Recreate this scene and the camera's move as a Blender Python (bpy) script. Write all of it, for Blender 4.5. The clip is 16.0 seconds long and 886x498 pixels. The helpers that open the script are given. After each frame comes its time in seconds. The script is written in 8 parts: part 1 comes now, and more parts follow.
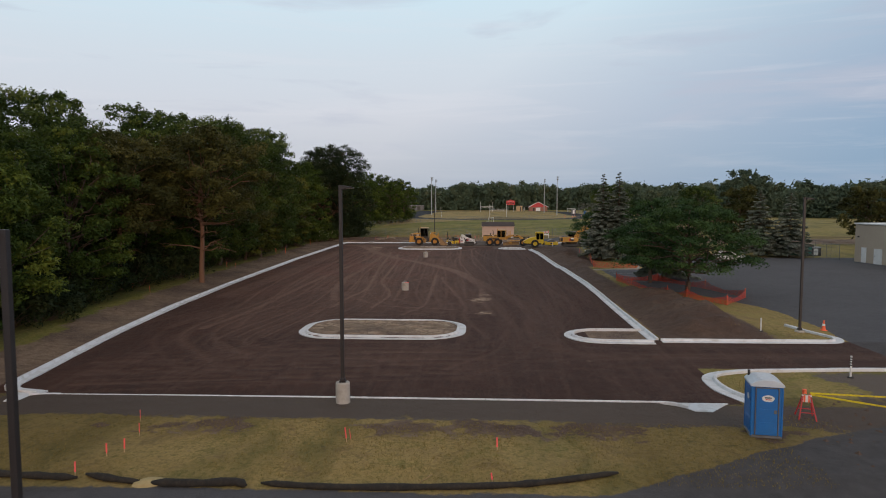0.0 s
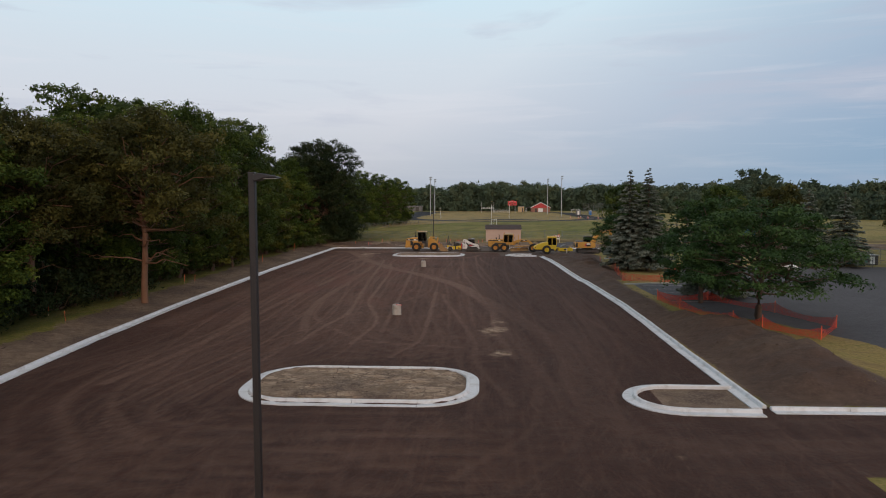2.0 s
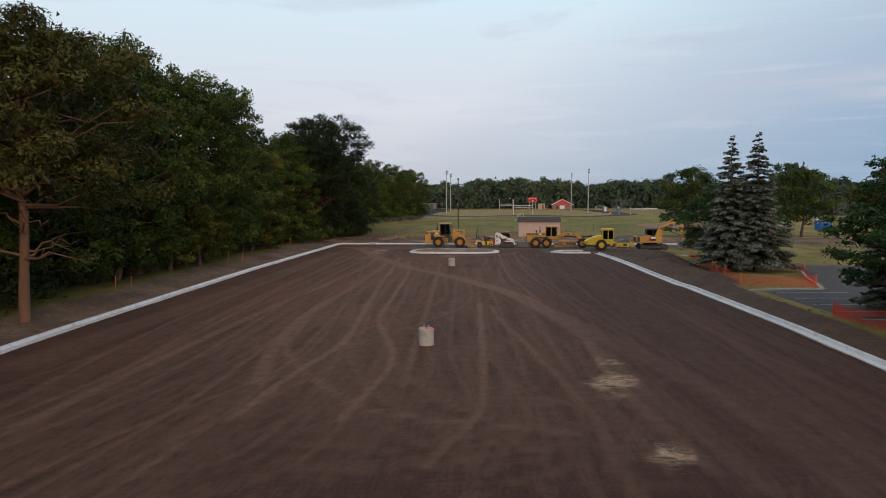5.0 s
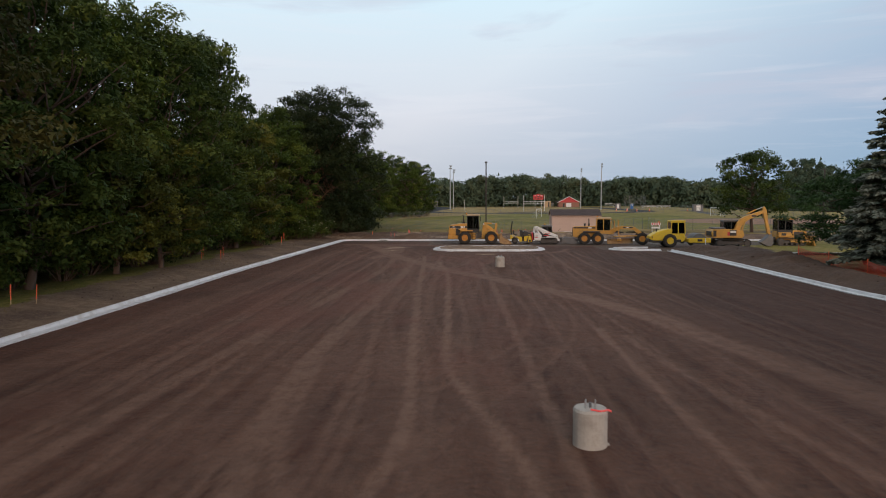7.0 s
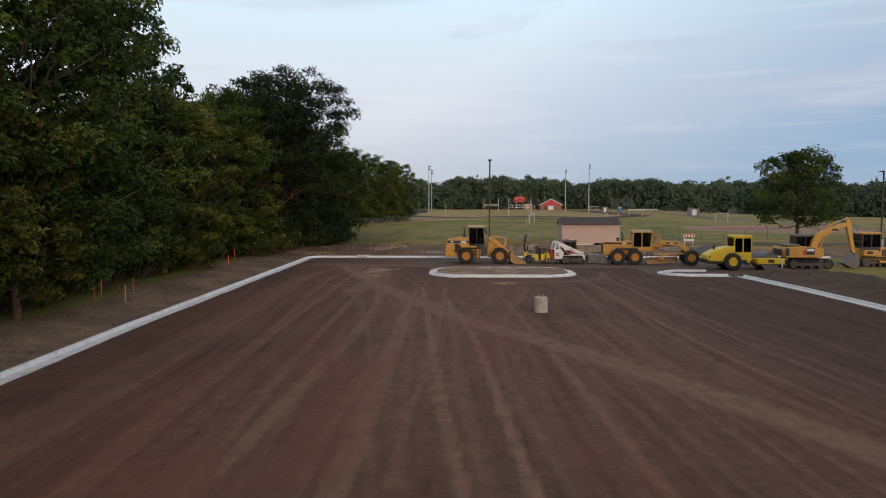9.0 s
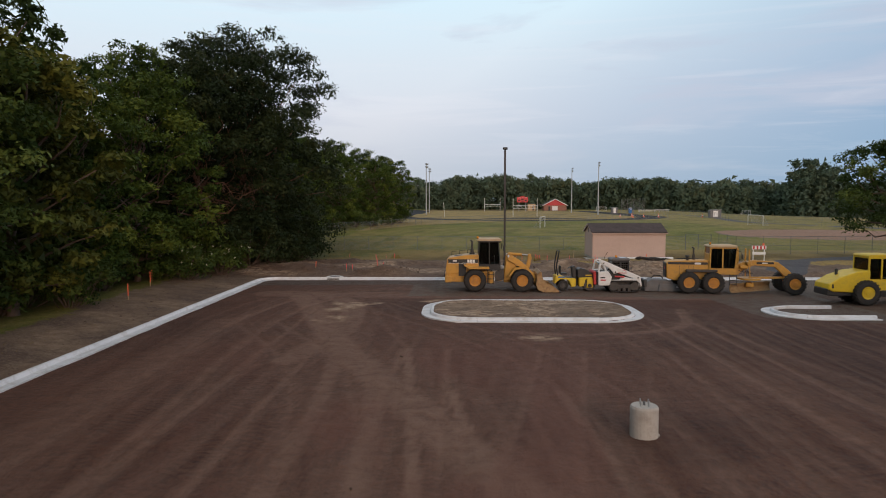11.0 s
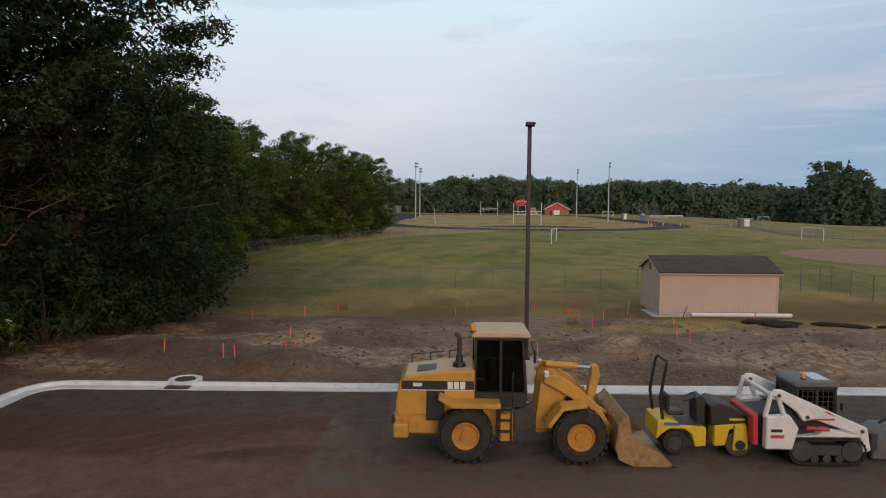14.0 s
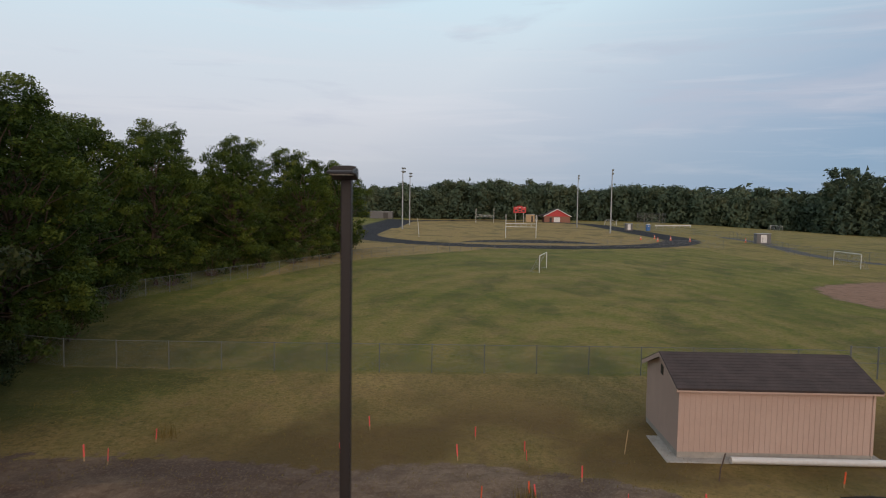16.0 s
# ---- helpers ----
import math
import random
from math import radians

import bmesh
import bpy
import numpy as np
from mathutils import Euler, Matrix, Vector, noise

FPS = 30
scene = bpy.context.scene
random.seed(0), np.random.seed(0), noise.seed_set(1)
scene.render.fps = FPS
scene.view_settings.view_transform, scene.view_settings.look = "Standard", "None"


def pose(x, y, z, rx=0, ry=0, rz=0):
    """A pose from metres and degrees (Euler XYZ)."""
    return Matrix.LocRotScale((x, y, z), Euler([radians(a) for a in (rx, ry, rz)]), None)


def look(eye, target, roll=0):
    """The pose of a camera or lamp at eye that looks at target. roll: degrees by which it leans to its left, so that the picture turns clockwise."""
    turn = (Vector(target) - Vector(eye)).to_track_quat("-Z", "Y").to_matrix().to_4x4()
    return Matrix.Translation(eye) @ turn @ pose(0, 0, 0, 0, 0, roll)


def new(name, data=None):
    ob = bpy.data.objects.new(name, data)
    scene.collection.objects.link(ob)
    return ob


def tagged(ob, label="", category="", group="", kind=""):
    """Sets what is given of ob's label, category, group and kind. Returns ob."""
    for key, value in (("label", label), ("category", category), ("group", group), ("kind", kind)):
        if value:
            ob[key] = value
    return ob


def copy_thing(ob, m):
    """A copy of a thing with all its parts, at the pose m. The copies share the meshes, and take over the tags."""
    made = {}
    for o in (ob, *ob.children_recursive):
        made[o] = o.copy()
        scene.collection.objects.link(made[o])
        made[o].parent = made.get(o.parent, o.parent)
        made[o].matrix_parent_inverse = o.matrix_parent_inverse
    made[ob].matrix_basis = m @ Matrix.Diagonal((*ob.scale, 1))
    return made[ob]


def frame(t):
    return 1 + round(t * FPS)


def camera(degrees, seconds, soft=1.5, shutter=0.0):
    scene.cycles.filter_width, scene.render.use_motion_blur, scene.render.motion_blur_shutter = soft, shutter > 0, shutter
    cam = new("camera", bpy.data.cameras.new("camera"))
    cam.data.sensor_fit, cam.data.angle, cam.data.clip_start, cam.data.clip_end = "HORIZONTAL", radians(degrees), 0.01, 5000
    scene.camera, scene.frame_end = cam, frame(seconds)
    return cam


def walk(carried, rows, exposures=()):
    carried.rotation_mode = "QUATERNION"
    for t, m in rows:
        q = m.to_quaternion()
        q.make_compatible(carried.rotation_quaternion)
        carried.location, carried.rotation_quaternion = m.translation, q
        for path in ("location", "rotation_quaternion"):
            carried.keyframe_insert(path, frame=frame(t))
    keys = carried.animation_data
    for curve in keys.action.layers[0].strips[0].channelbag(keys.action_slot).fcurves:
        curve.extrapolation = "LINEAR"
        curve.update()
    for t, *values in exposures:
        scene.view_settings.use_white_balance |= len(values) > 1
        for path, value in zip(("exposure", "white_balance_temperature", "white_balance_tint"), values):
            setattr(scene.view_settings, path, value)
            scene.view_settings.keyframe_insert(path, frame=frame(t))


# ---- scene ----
cam = camera(67.2, 16.0, soft=1.0, shutter=0.2)
PATH = [
    (0, (1.023, -0.051, 8.871), (-0.121, 19.861, 7.392), -0.07),
    (0.5, (0.732, 3.029, 8.939), (-0.408, 22.942, 7.461), -0.06),
    (1, (0.453, 6.315, 8.968), (-0.673, 26.229, 7.497), -0.04),
    (1.5, (0.220, 9.846, 8.930), (-0.896, 29.762, 7.468), -0.04),
    (2, (0.016, 13.649, 8.879), (-1.093, 33.564, 7.413), -0.06),
    (2.5, (-0.166, 17.554, 8.839), (-1.268, 37.471, 7.389), -0.01),
    (3, (-0.373, 21.080, 8.760), (-1.472, 40.997, 7.307), -0.02),
    (3.5, (-0.738, 24.273, 8.538), (-1.832, 44.190, 7.085), -0.08),
    (4, (-1.355, 27.464, 8.121), (-2.503, 47.378, 6.669), -0.11),
    (4.5, (-2.218, 30.770, 7.483), (-3.608, 50.669, 6.035), -0.15),
    (5, (-3.441, 34.665, 6.585), (-4.902, 54.559, 5.145), -0.17),
    (7.5, (-9.701, 55.442, 4.950), (-10.850, 75.358, 3.527), -0.15),
    (8, (-10.654, 59.513, 5.260), (-11.597, 79.441, 3.839), -0.08),
    (8.5, (-11.355, 63.672, 5.490), (-11.993, 83.612, 4.079), -0.04),
    (9, (-11.755, 67.931, 5.615), (-12.223, 87.877, 4.220), 0.00),
    (11.5, (-12.308, 90.005, 5.915), (-12.724, 109.951, 4.508), -0.03),
    (12, (-12.425, 94.398, 5.997), (-12.839, 114.344, 4.587), -0.02),
    (12.5, (-12.478, 98.771, 6.100), (-12.872, 118.717, 4.689), 0.02),
    (13, (-12.373, 103.036, 6.263), (-12.715, 122.983, 4.858), 0.17),
    (13.5, (-12.057, 107.242, 6.539), (-12.349, 127.191, 5.144), 0.30),
    (14, (-11.452, 111.390, 6.964), (-11.722, 131.340, 5.573), 0.43),
    (14.5, (-10.561, 115.554, 7.487), (-10.861, 135.504, 6.107), 0.53),
    (15, (-9.532, 119.646, 8.121), (-9.826, 139.596, 6.742), 0.67),
    (15.5, (-8.284, 123.626, 8.813), (-8.593, 143.577, 7.440), 0.84),
    (16, (-7.079, 127.583, 9.524), (-7.477, 147.531, 8.129), 0.87),
]
walk(cam, [(t, look(eye, target, roll)) for t, eye, target, roll in PATH],
     exposures=[(0.0, 0.03), (3.5, 0.08), (8.5, 0.2), (12.0, 0.2), (14.5, 0.1), (16.0, 0.02)])

# ---- light: a pale evening sky under thin cloud, no hard shadows ----
world = bpy.data.worlds.new("evening_sky")
scene.world = world
world.use_nodes = True


class Nodes:
    """Short calls for building a node tree."""

    def __init__(self, tree):
        self.tree, self.n, self.l = tree, tree.nodes, tree.links
        self.n.clear()

    def add(self, kind, inputs=None, **props):
        node = self.n.new(kind)
        for k, v in props.items():
            setattr_plain(node, k, v)
        for k, v in (inputs or {}).items():
            self.put(node, k, v)
        return node

    def put(self, node, k, v):
        sock = node.inputs[k]
        if isinstance(v, bpy.types.NodeSocket):
            self.l.new(v, sock)
        elif isinstance(v, bpy.types.Node):
            self.l.new(v.outputs[0], sock)
        else:
            sock.default_value = v

    def math(self, op, a, b=0.0, c=0.0, clamp=False):
        node = self.n.new("ShaderNodeMath")
        node.operation, node.use_clamp = op, clamp
        for i, v in enumerate((a, b, c)):
            self.put(node, i, v)
        return node.outputs[0]

    def ramp(self, fac, stops):
        node = self.n.new("ShaderNodeValToRGB")
        els = node.color_ramp.elements
        while len(els) < len(stops):
            els.new(0.5)
        for e, (p, c) in zip(els, stops):
            e.position, e.color = p, (*c, 1) if len(c) == 3 else c
        self.put(node, 0, fac)
        return node.outputs[0]

    def mix(self, fac, a, b, blend="MIX"):
        node = self.n.new("ShaderNodeMix")
        node.data_type, node.blend_type = "RGBA", blend
        self.put(node, 0, fac)
        for i, v in ((6, a), (7, b)):
            self.put(node, i, (*v, 1) if isinstance(v, tuple) and len(v) == 3 else v)
        return node.outputs[2]

    def noise(self, vec, scale, detail=3.0, rough=0.55, distortion=0.0):
        node = self.n.new("ShaderNodeTexNoise")
        if vec is not None:
            self.put(node, "Vector", vec)
        for k, v in (("Scale", scale), ("Detail", detail), ("Roughness", rough), ("Distortion", distortion)):
            node.inputs[k].default_value = v
        return node.outputs[0]

    def scaled(self, vec, s):
        node = self.n.new("ShaderNodeMapping")
        self.put(node, "Vector", vec)
        node.inputs["Scale"].default_value = s
        return node.outputs[0]


def setattr_plain(node, k, v):
    """The few node properties that the materials use."""
    if k == "operation":
        node.operation = v
    elif k == "sky_type":
        node.sky_type = v
    elif k == "attribute_name":
        node.attribute_name = v
    elif k == "invert":
        node.invert = v


SUN_EL, SUN_AZ = radians(15), radians(160)
w = Nodes(world.node_tree)
sky = w.add("ShaderNodeTexSky", sky_type="NISHITA")
sky.sun_disc, sky.sun_elevation, sky.sun_rotation = False, SUN_EL, SUN_AZ
co = w.add("ShaderNodeTexCoord")
xyz = w.add("ShaderNodeSeparateXYZ", {0: co.outputs["Generated"]})
elev = w.math("ABSOLUTE", xyz.outputs[2])
# pale band, pinkish above the horizon, clearer blue overhead
height_tint = w.ramp(elev, [(0.0, (0.40, 0.44, 0.54)), (0.05, (0.49, 0.505, 0.585)), (0.12, (0.59, 0.60, 0.665)), (0.2, (0.61, 0.67, 0.735)), (0.3, (0.60, 0.765, 0.85)), (0.5, (0.49, 0.525, 0.57)), (1.0, (0.455, 0.47, 0.49))])
side = w.math("MULTIPLY_ADD", xyz.outputs[0], 1.45, w.math("MULTIPLY_ADD", elev, -2.4, 0.42), clamp=True)
blue = w.mix(w.math("MULTIPLY", side, 0.95), height_tint, (0.215, 0.335, 0.50))
cloud_at = w.scaled(co.outputs["Generated"], (1.2, 1.2, 9.0))
puff = w.noise(cloud_at, 2.3, 6.0, 0.55, 0.4)
band = w.ramp(elev, [(0.02, (0.3,) * 3), (0.12, (1,) * 3), (0.24, (0.85,) * 3), (0.45, (0.25,) * 3)])
cloud = w.math("MULTIPLY", w.ramp(puff, [(0.50, (0,) * 3), (0.64, (1,) * 3)]), band)
clouded = w.mix(w.math("MULTIPLY", cloud, 0.62), blue, (0.46, 0.48, 0.58))
wisp = w.math("MULTIPLY", w.ramp(w.noise(w.scaled(co.outputs["Generated"], (1, 1, 14.0)), 3.1, 7.0, 0.6, 0.6), [(0.52, (0,) * 3), (0.72, (1,) * 3)]), band)
clouded = w.mix(w.math("MULTIPLY", wisp, 0.28), clouded, (0.72, 0.70, 0.75))
thin = w.mix(0.012, clouded, sky.outputs[0])
back = w.add("ShaderNodeBackground", {"Color": thin, "Strength": 0.98})
w.add("ShaderNodeOutputWorld", {"Surface": back.outputs[0]})

sun = new("sun", bpy.data.lights.new("sun", "SUN"))
sun.data.energy, sun.data.angle, sun.data.color = 1.05, radians(30), (1.0, 0.66, 0.46)
sun.matrix_world = look((32, -90, 26), (0, 0, 0))


# ---- materials ----
def material(name):
    m = bpy.data.materials.new(name)
    m.use_nodes = True
    return m, Nodes(m.node_tree)


def surface(name, a, b, scale=1.0, fine=18.0, rough=(0.7, 0.9), metal=0.0, bump=0.3, dirt=None, dirt_amount=0.4, coat=0.0, depth=0.02, stretch=(1, 1, 1)):
    """A worn everyday surface: two colours at two scales, grain relief, roughness that varies, dirt patches."""
    m, t = material(name)
    at = t.scaled(t.add("ShaderNodeTexCoord").outputs["Object"], stretch)
    big = t.noise(at, scale, 4.0, 0.6)
    small = t.noise(at, fine, 4.0, 0.65)
    col = t.mix(t.ramp(big, [(0.3, (0,) * 3), (0.7, (1,) * 3)]), a, b)
    col = t.mix(t.math("MULTIPLY", t.ramp(small, [(0.35, (0,) * 3), (0.75, (1,) * 3)]), 0.25), col, tuple(0.72 * v for v in a))
    if dirt:
        spots = t.ramp(t.noise(at, scale * 2.3 + 0.6, 6.0, 0.7, 0.5), [(0.48, (0,) * 3), (0.68, (1,) * 3)])
        col = t.mix(t.math("MULTIPLY", spots, dirt_amount), col, dirt)
    r = t.math("MULTIPLY_ADD", small, rough[1] - rough[0], rough[0])
    bm_ = t.add("ShaderNodeBump", {"Strength": bump, "Distance": depth, "Height": small})
    p = t.add("ShaderNodeBsdfPrincipled", {"Base Color": col, "Roughness": r, "Metallic": metal, "Normal": bm_.outputs[0], "Coat Weight": coat})
    t.add("ShaderNodeOutputMaterial", {0: p.outputs[0]})
    return m


CONCRETE = surface("concrete", (0.66, 0.675, 0.69), (0.75, 0.76, 0.77), 0.35, 22, (0.75, 0.95), bump=0.25, dirt=(0.3, 0.25, 0.2), dirt_amount=0.42)
OLD_CONCRETE = surface("old_concrete", (0.40, 0.37, 0.33), (0.5, 0.47, 0.42), 1.3, 16, (0.8, 0.95), bump=0.4, dirt=(0.22, 0.19, 0.16))
POLE = surface("dark_bronze_paint", (0.022, 0.018, 0.018), (0.032, 0.026, 0.025), 0.6, 30, (0.4, 0.6), bump=0.05)
FENCE = surface("weathered_fence_steel", (0.15, 0.16, 0.16), (0.2, 0.21, 0.21), 2, 40, (0.5, 0.7), metal=0.4, bump=0.05)
GALV = surface("galvanised_steel", (0.36, 0.38, 0.39), (0.46, 0.47, 0.47), 2, 40, (0.4, 0.6), metal=0.6, bump=0.05)
DARKSTEEL = surface("dark_steel", (0.045, 0.043, 0.042), (0.075, 0.07, 0.065), 2, 30, (0.45, 0.7), metal=0.3, bump=0.1, dirt=(0.13, 0.10, 0.075))
WHITE = surface("white_paint", (0.72, 0.72, 0.70), (0.8, 0.8, 0.78), 1.0, 25, (0.4, 0.6), bump=0.05, dirt=(0.42, 0.38, 0.32), dirt_amount=0.25)
ORANGE = surface("fluorescent_orange", (0.85, 0.13, 0.045), (0.95, 0.2, 0.09), 3.0, 25, (0.5, 0.7), bump=0.05)
PINK = surface("fluorescent_pink", (0.9, 0.10, 0.10), (0.95, 0.17, 0.15), 3.0, 25, (0.5, 0.7), bump=0.05)
LATH = surface("raw_lath_wood", (0.42, 0.29, 0.16), (0.5, 0.36, 0.2), 3.0, 40, (0.7, 0.9), bump=0.2)
BLACK = surface("black_rubber", (0.018, 0.017, 0.016), (0.03, 0.028, 0.026), 3, 40, (0.7, 0.9), bump=0.3, dirt=(0.085, 0.062, 0.045), dirt_amount=0.45)
BLACKPAINT = surface("black_paint", (0.018, 0.018, 0.019), (0.024, 0.024, 0.024), 2, 30, (0.4, 0.6), bump=0.05, dirt=(0.07, 0.057, 0.045), dirt_amount=0.12)
YELLOW = surface("machine_yellow", (0.60, 0.31, 0.045), (0.53, 0.27, 0.045), 1.2, 22, (0.4, 0.6), bump=0.06, dirt=(0.24, 0.15, 0.07), dirt_amount=0.5)
LEMON = surface("roller_yellow", (0.72, 0.50, 0.015), (0.66, 0.45, 0.02), 1.2, 22, (0.38, 0.55), bump=0.05, dirt=(0.3, 0.22, 0.08), dirt_amount=0.3)
RUST = surface("worn_blade_steel", (0.34, 0.20, 0.085), (0.44, 0.30, 0.15), 2.2, 18, (0.45, 0.75), metal=0.4, bump=0.3, dirt=(0.16, 0.10, 0.06), dirt_amount=0.7)
RIM = surface("rim_orange", (0.55, 0.24, 0.03), (0.48, 0.2, 0.03), 2.0, 22, (0.5, 0.7), bump=0.08, dirt=(0.2, 0.12, 0.06), dirt_amount=0.5)
GREY = surface("grey_steel", (0.12, 0.12, 0.125), (0.17, 0.17, 0.17), 2, 25, (0.5, 0.7), metal=0.2, bump=0.1, dirt=(0.16, 0.13, 0.10))
RED = surface("red_paint", (0.5, 0.035, 0.04), (0.58, 0.05, 0.05), 1.5, 25, (0.45, 0.65), bump=0.05)
BLUE = surface("blue_plastic", (0.012, 0.13, 0.40), (0.015, 0.16, 0.46), 1.4, 30, (0.35, 0.5), bump=0.04, dirt=(0.05, 0.13, 0.26), dirt_amount=0.25)
ROOFGREY = surface("translucent_roof_plastic", (0.50, 0.56, 0.62), (0.58, 0.63, 0.68), 1.5, 30, (0.4, 0.55), bump=0.05)
SIDING = surface("painted_siding", (0.56, 0.41, 0.34), (0.62, 0.46, 0.385), 0.5, 20, (0.65, 0.8), bump=0.1, dirt=(0.48, 0.34, 0.28), dirt_amount=0.3)
SHINGLE = surface("brown_shingle", (0.055, 0.042, 0.041), (0.09, 0.068, 0.064), 1.6, 26, (0.85, 0.98), bump=0.6)
BARK = surface("bark", (0.085, 0.055, 0.04), (0.13, 0.085, 0.06), 2.0, 12, (0.85, 0.98), bump=0.9, depth=0.05, stretch=(1, 1, 0.25))
RUSTBARK = surface("orange_brown_bark", (0.15, 0.08, 0.048), (0.21, 0.115, 0.07), 1.2, 10, (0.85, 0.98), bump=0.9, depth=0.05, stretch=(1, 1, 0.25))
PINEBARK = surface("reddish_pine_bark", (0.13, 0.066, 0.042), (0.19, 0.1, 0.066), 1.2, 10, (0.85, 0.98), bump=0.9, depth=0.05, stretch=(1, 1, 0.25))
BEIGE = surface("beige_block_wall", (0.42, 0.35, 0.27), (0.48, 0.40, 0.31), 0.3, 14, (0.8, 0.95), bump=0.2)
GREEN = surface("green_dumpster_paint", (0.03, 0.16, 0.13), (0.04, 0.19, 0.16), 1.2, 20, (0.4, 0.6), bump=0.1, dirt=(0.09, 0.1, 0.07))
BRICK = surface("red_brick_far", (0.26, 0.12, 0.085), (0.32, 0.16, 0.11), 2.0, 9, (0.8, 0.95), bump=0.2)
SOCK = surface("black_filter_sock", (0.012, 0.011, 0.010), (0.03, 0.024, 0.018), 3.0, 20, (0.85, 0.98), bump=0.6, dirt=(0.09, 0.07, 0.045), dirt_amount=0.3)
STRAW = surface("straw", (0.38, 0.29, 0.13), (0.46, 0.36, 0.18), 4.0, 40, (0.8, 0.95), bump=0.6)
STONE = surface("clod_soil", (0.075, 0.047, 0.033), (0.13, 0.085, 0.06), 4.0, 20, (0.85, 0.98), bump=0.6)


def glass(name, tint):
    m, t = material(name)
    clear = t.add("ShaderNodeBsdfTransparent", {"Color": (*tint, 1)})
    shine = t.add("ShaderNodeBsdfGlossy", {"Color": (0.9, 0.9, 0.9, 1), "Roughness": 0.04})
    fres = t.add("ShaderNodeFresnel", {"IOR": 1.35})
    x = t.add("ShaderNodeMixShader", {0: fres.outputs[0], 1: clear.outputs[0], 2: shine.outputs[0]})
    t.add("ShaderNodeOutputMaterial", {0: x.outputs[0]})
    return m


GLASS = glass("tinted_cab_glass", (0.3, 0.35, 0.34))


def mesh_net(name, colour, cell, wire, alpha=1.0):
    """Woven or chain-link netting: real holes between crossing wires, at wire scale."""
    m, t = material(name)
    at = t.add("ShaderNodeUVMap")
    sep = t.add("ShaderNodeSeparateXYZ", {0: at.outputs[0]})
    u = t.math("ADD", sep.outputs[0], sep.outputs[1])
    v = t.math("SUBTRACT", sep.outputs[0], sep.outputs[1])
    lines = []
    for s in (u, v):
        f = t.math("FRACT", t.math("DIVIDE", s, cell))
        lines.append(t.math("LESS_THAN", f, wire / cell))
    on = t.math("MULTIPLY", t.math("MAXIMUM", lines[0], lines[1]), alpha)
    p = t.add("ShaderNodeBsdfPrincipled", {"Base Color": (*colour, 1), "Roughness": 0.5})
    clear = t.add("ShaderNodeBsdfTransparent")
    x = t.add("ShaderNodeMixShader", {0: on, 1: clear.outputs[0], 2: p.outputs[0]})
    t.add("ShaderNodeOutputMaterial", {0: x.outputs[0]})
    return m


CHAIN = mesh_net("chain_link", (0.22, 0.23, 0.23), 0.09, 0.0045)
ORANGENET = mesh_net("orange_safety_net", (0.62, 0.06, 0.03), 0.075, 0.021)
GOALNET = mesh_net("goal_net", (0.5, 0.5, 0.5), 0.14, 0.012)


def leaf(name, a, b, c):
    """Foliage: tone per clump from the crown, light through the blades."""
    m, t = material(name)
    tone = t.add("ShaderNodeAttribute", attribute_name="tone").outputs["Fac"]
    col = t.ramp(tone, [(0.0, a), (0.5, b), (1.0, c)])
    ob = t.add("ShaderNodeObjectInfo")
    col = t.mix(t.math("MULTIPLY", ob.outputs["Random"], 0.3), col, a)
    p = t.add("ShaderNodeBsdfPrincipled", {"Base Color": col, "Roughness": 0.6, "Specular IOR Level": 0.12})
    tr = t.add("ShaderNodeBsdfTranslucent", {"Color": col})
    x = t.add("ShaderNodeMixShader", {0: 0.2, 1: p.outputs[0], 2: tr.outputs[0]})
    t.add("ShaderNodeOutputMaterial", {0: x.outputs[0]})
    return m


OAK = leaf("oak_leaf", (0.02, 0.037, 0.008), (0.054, 0.086, 0.018), (0.14, 0.172, 0.036))
OLIVE = leaf("olive_leaf", (0.030, 0.034, 0.010), (0.066, 0.066, 0.018), (0.155, 0.14, 0.036))
BRIGHT = leaf("bright_leaf", (0.024, 0.046, 0.008), (0.07, 0.107, 0.018), (0.185, 0.215, 0.034))
MAPLE = leaf("honey_locust_leaf", (0.022, 0.05, 0.016), (0.046, 0.09, 0.026), (0.09, 0.148, 0.04))
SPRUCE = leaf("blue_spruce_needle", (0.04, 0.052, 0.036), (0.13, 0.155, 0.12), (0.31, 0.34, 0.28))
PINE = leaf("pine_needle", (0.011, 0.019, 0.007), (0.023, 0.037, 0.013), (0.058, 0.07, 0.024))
YOUNG = leaf("young_leaf", (0.034, 0.044, 0.009), (0.085, 0.095, 0.018), (0.19, 0.19, 0.036))
BLOSSOM = leaf("cream_blossom", (0.4, 0.38, 0.28), (0.5, 0.47, 0.35), (0.6, 0.57, 0.43))
# paler, bluer leaves: the haze of distance is mixed into the colour
FAR = leaf("far_leaf_hazed", (0.062, 0.092, 0.068), (0.096, 0.135, 0.082), (0.165, 0.165, 0.085))
GRASSBLADE = leaf("dry_grass_blade", (0.16, 0.12, 0.035), (0.24, 0.175, 0.055), (0.33, 0.25, 0.09))


# ---- building helpers ----
def thing(name, label, category, m=None, group="", kind=""):
    ob = new(name)
    ob.empty_display_size = 0.3
    if m is not None:
        ob.matrix_basis = m
    return tagged(ob, label, category, group, kind)


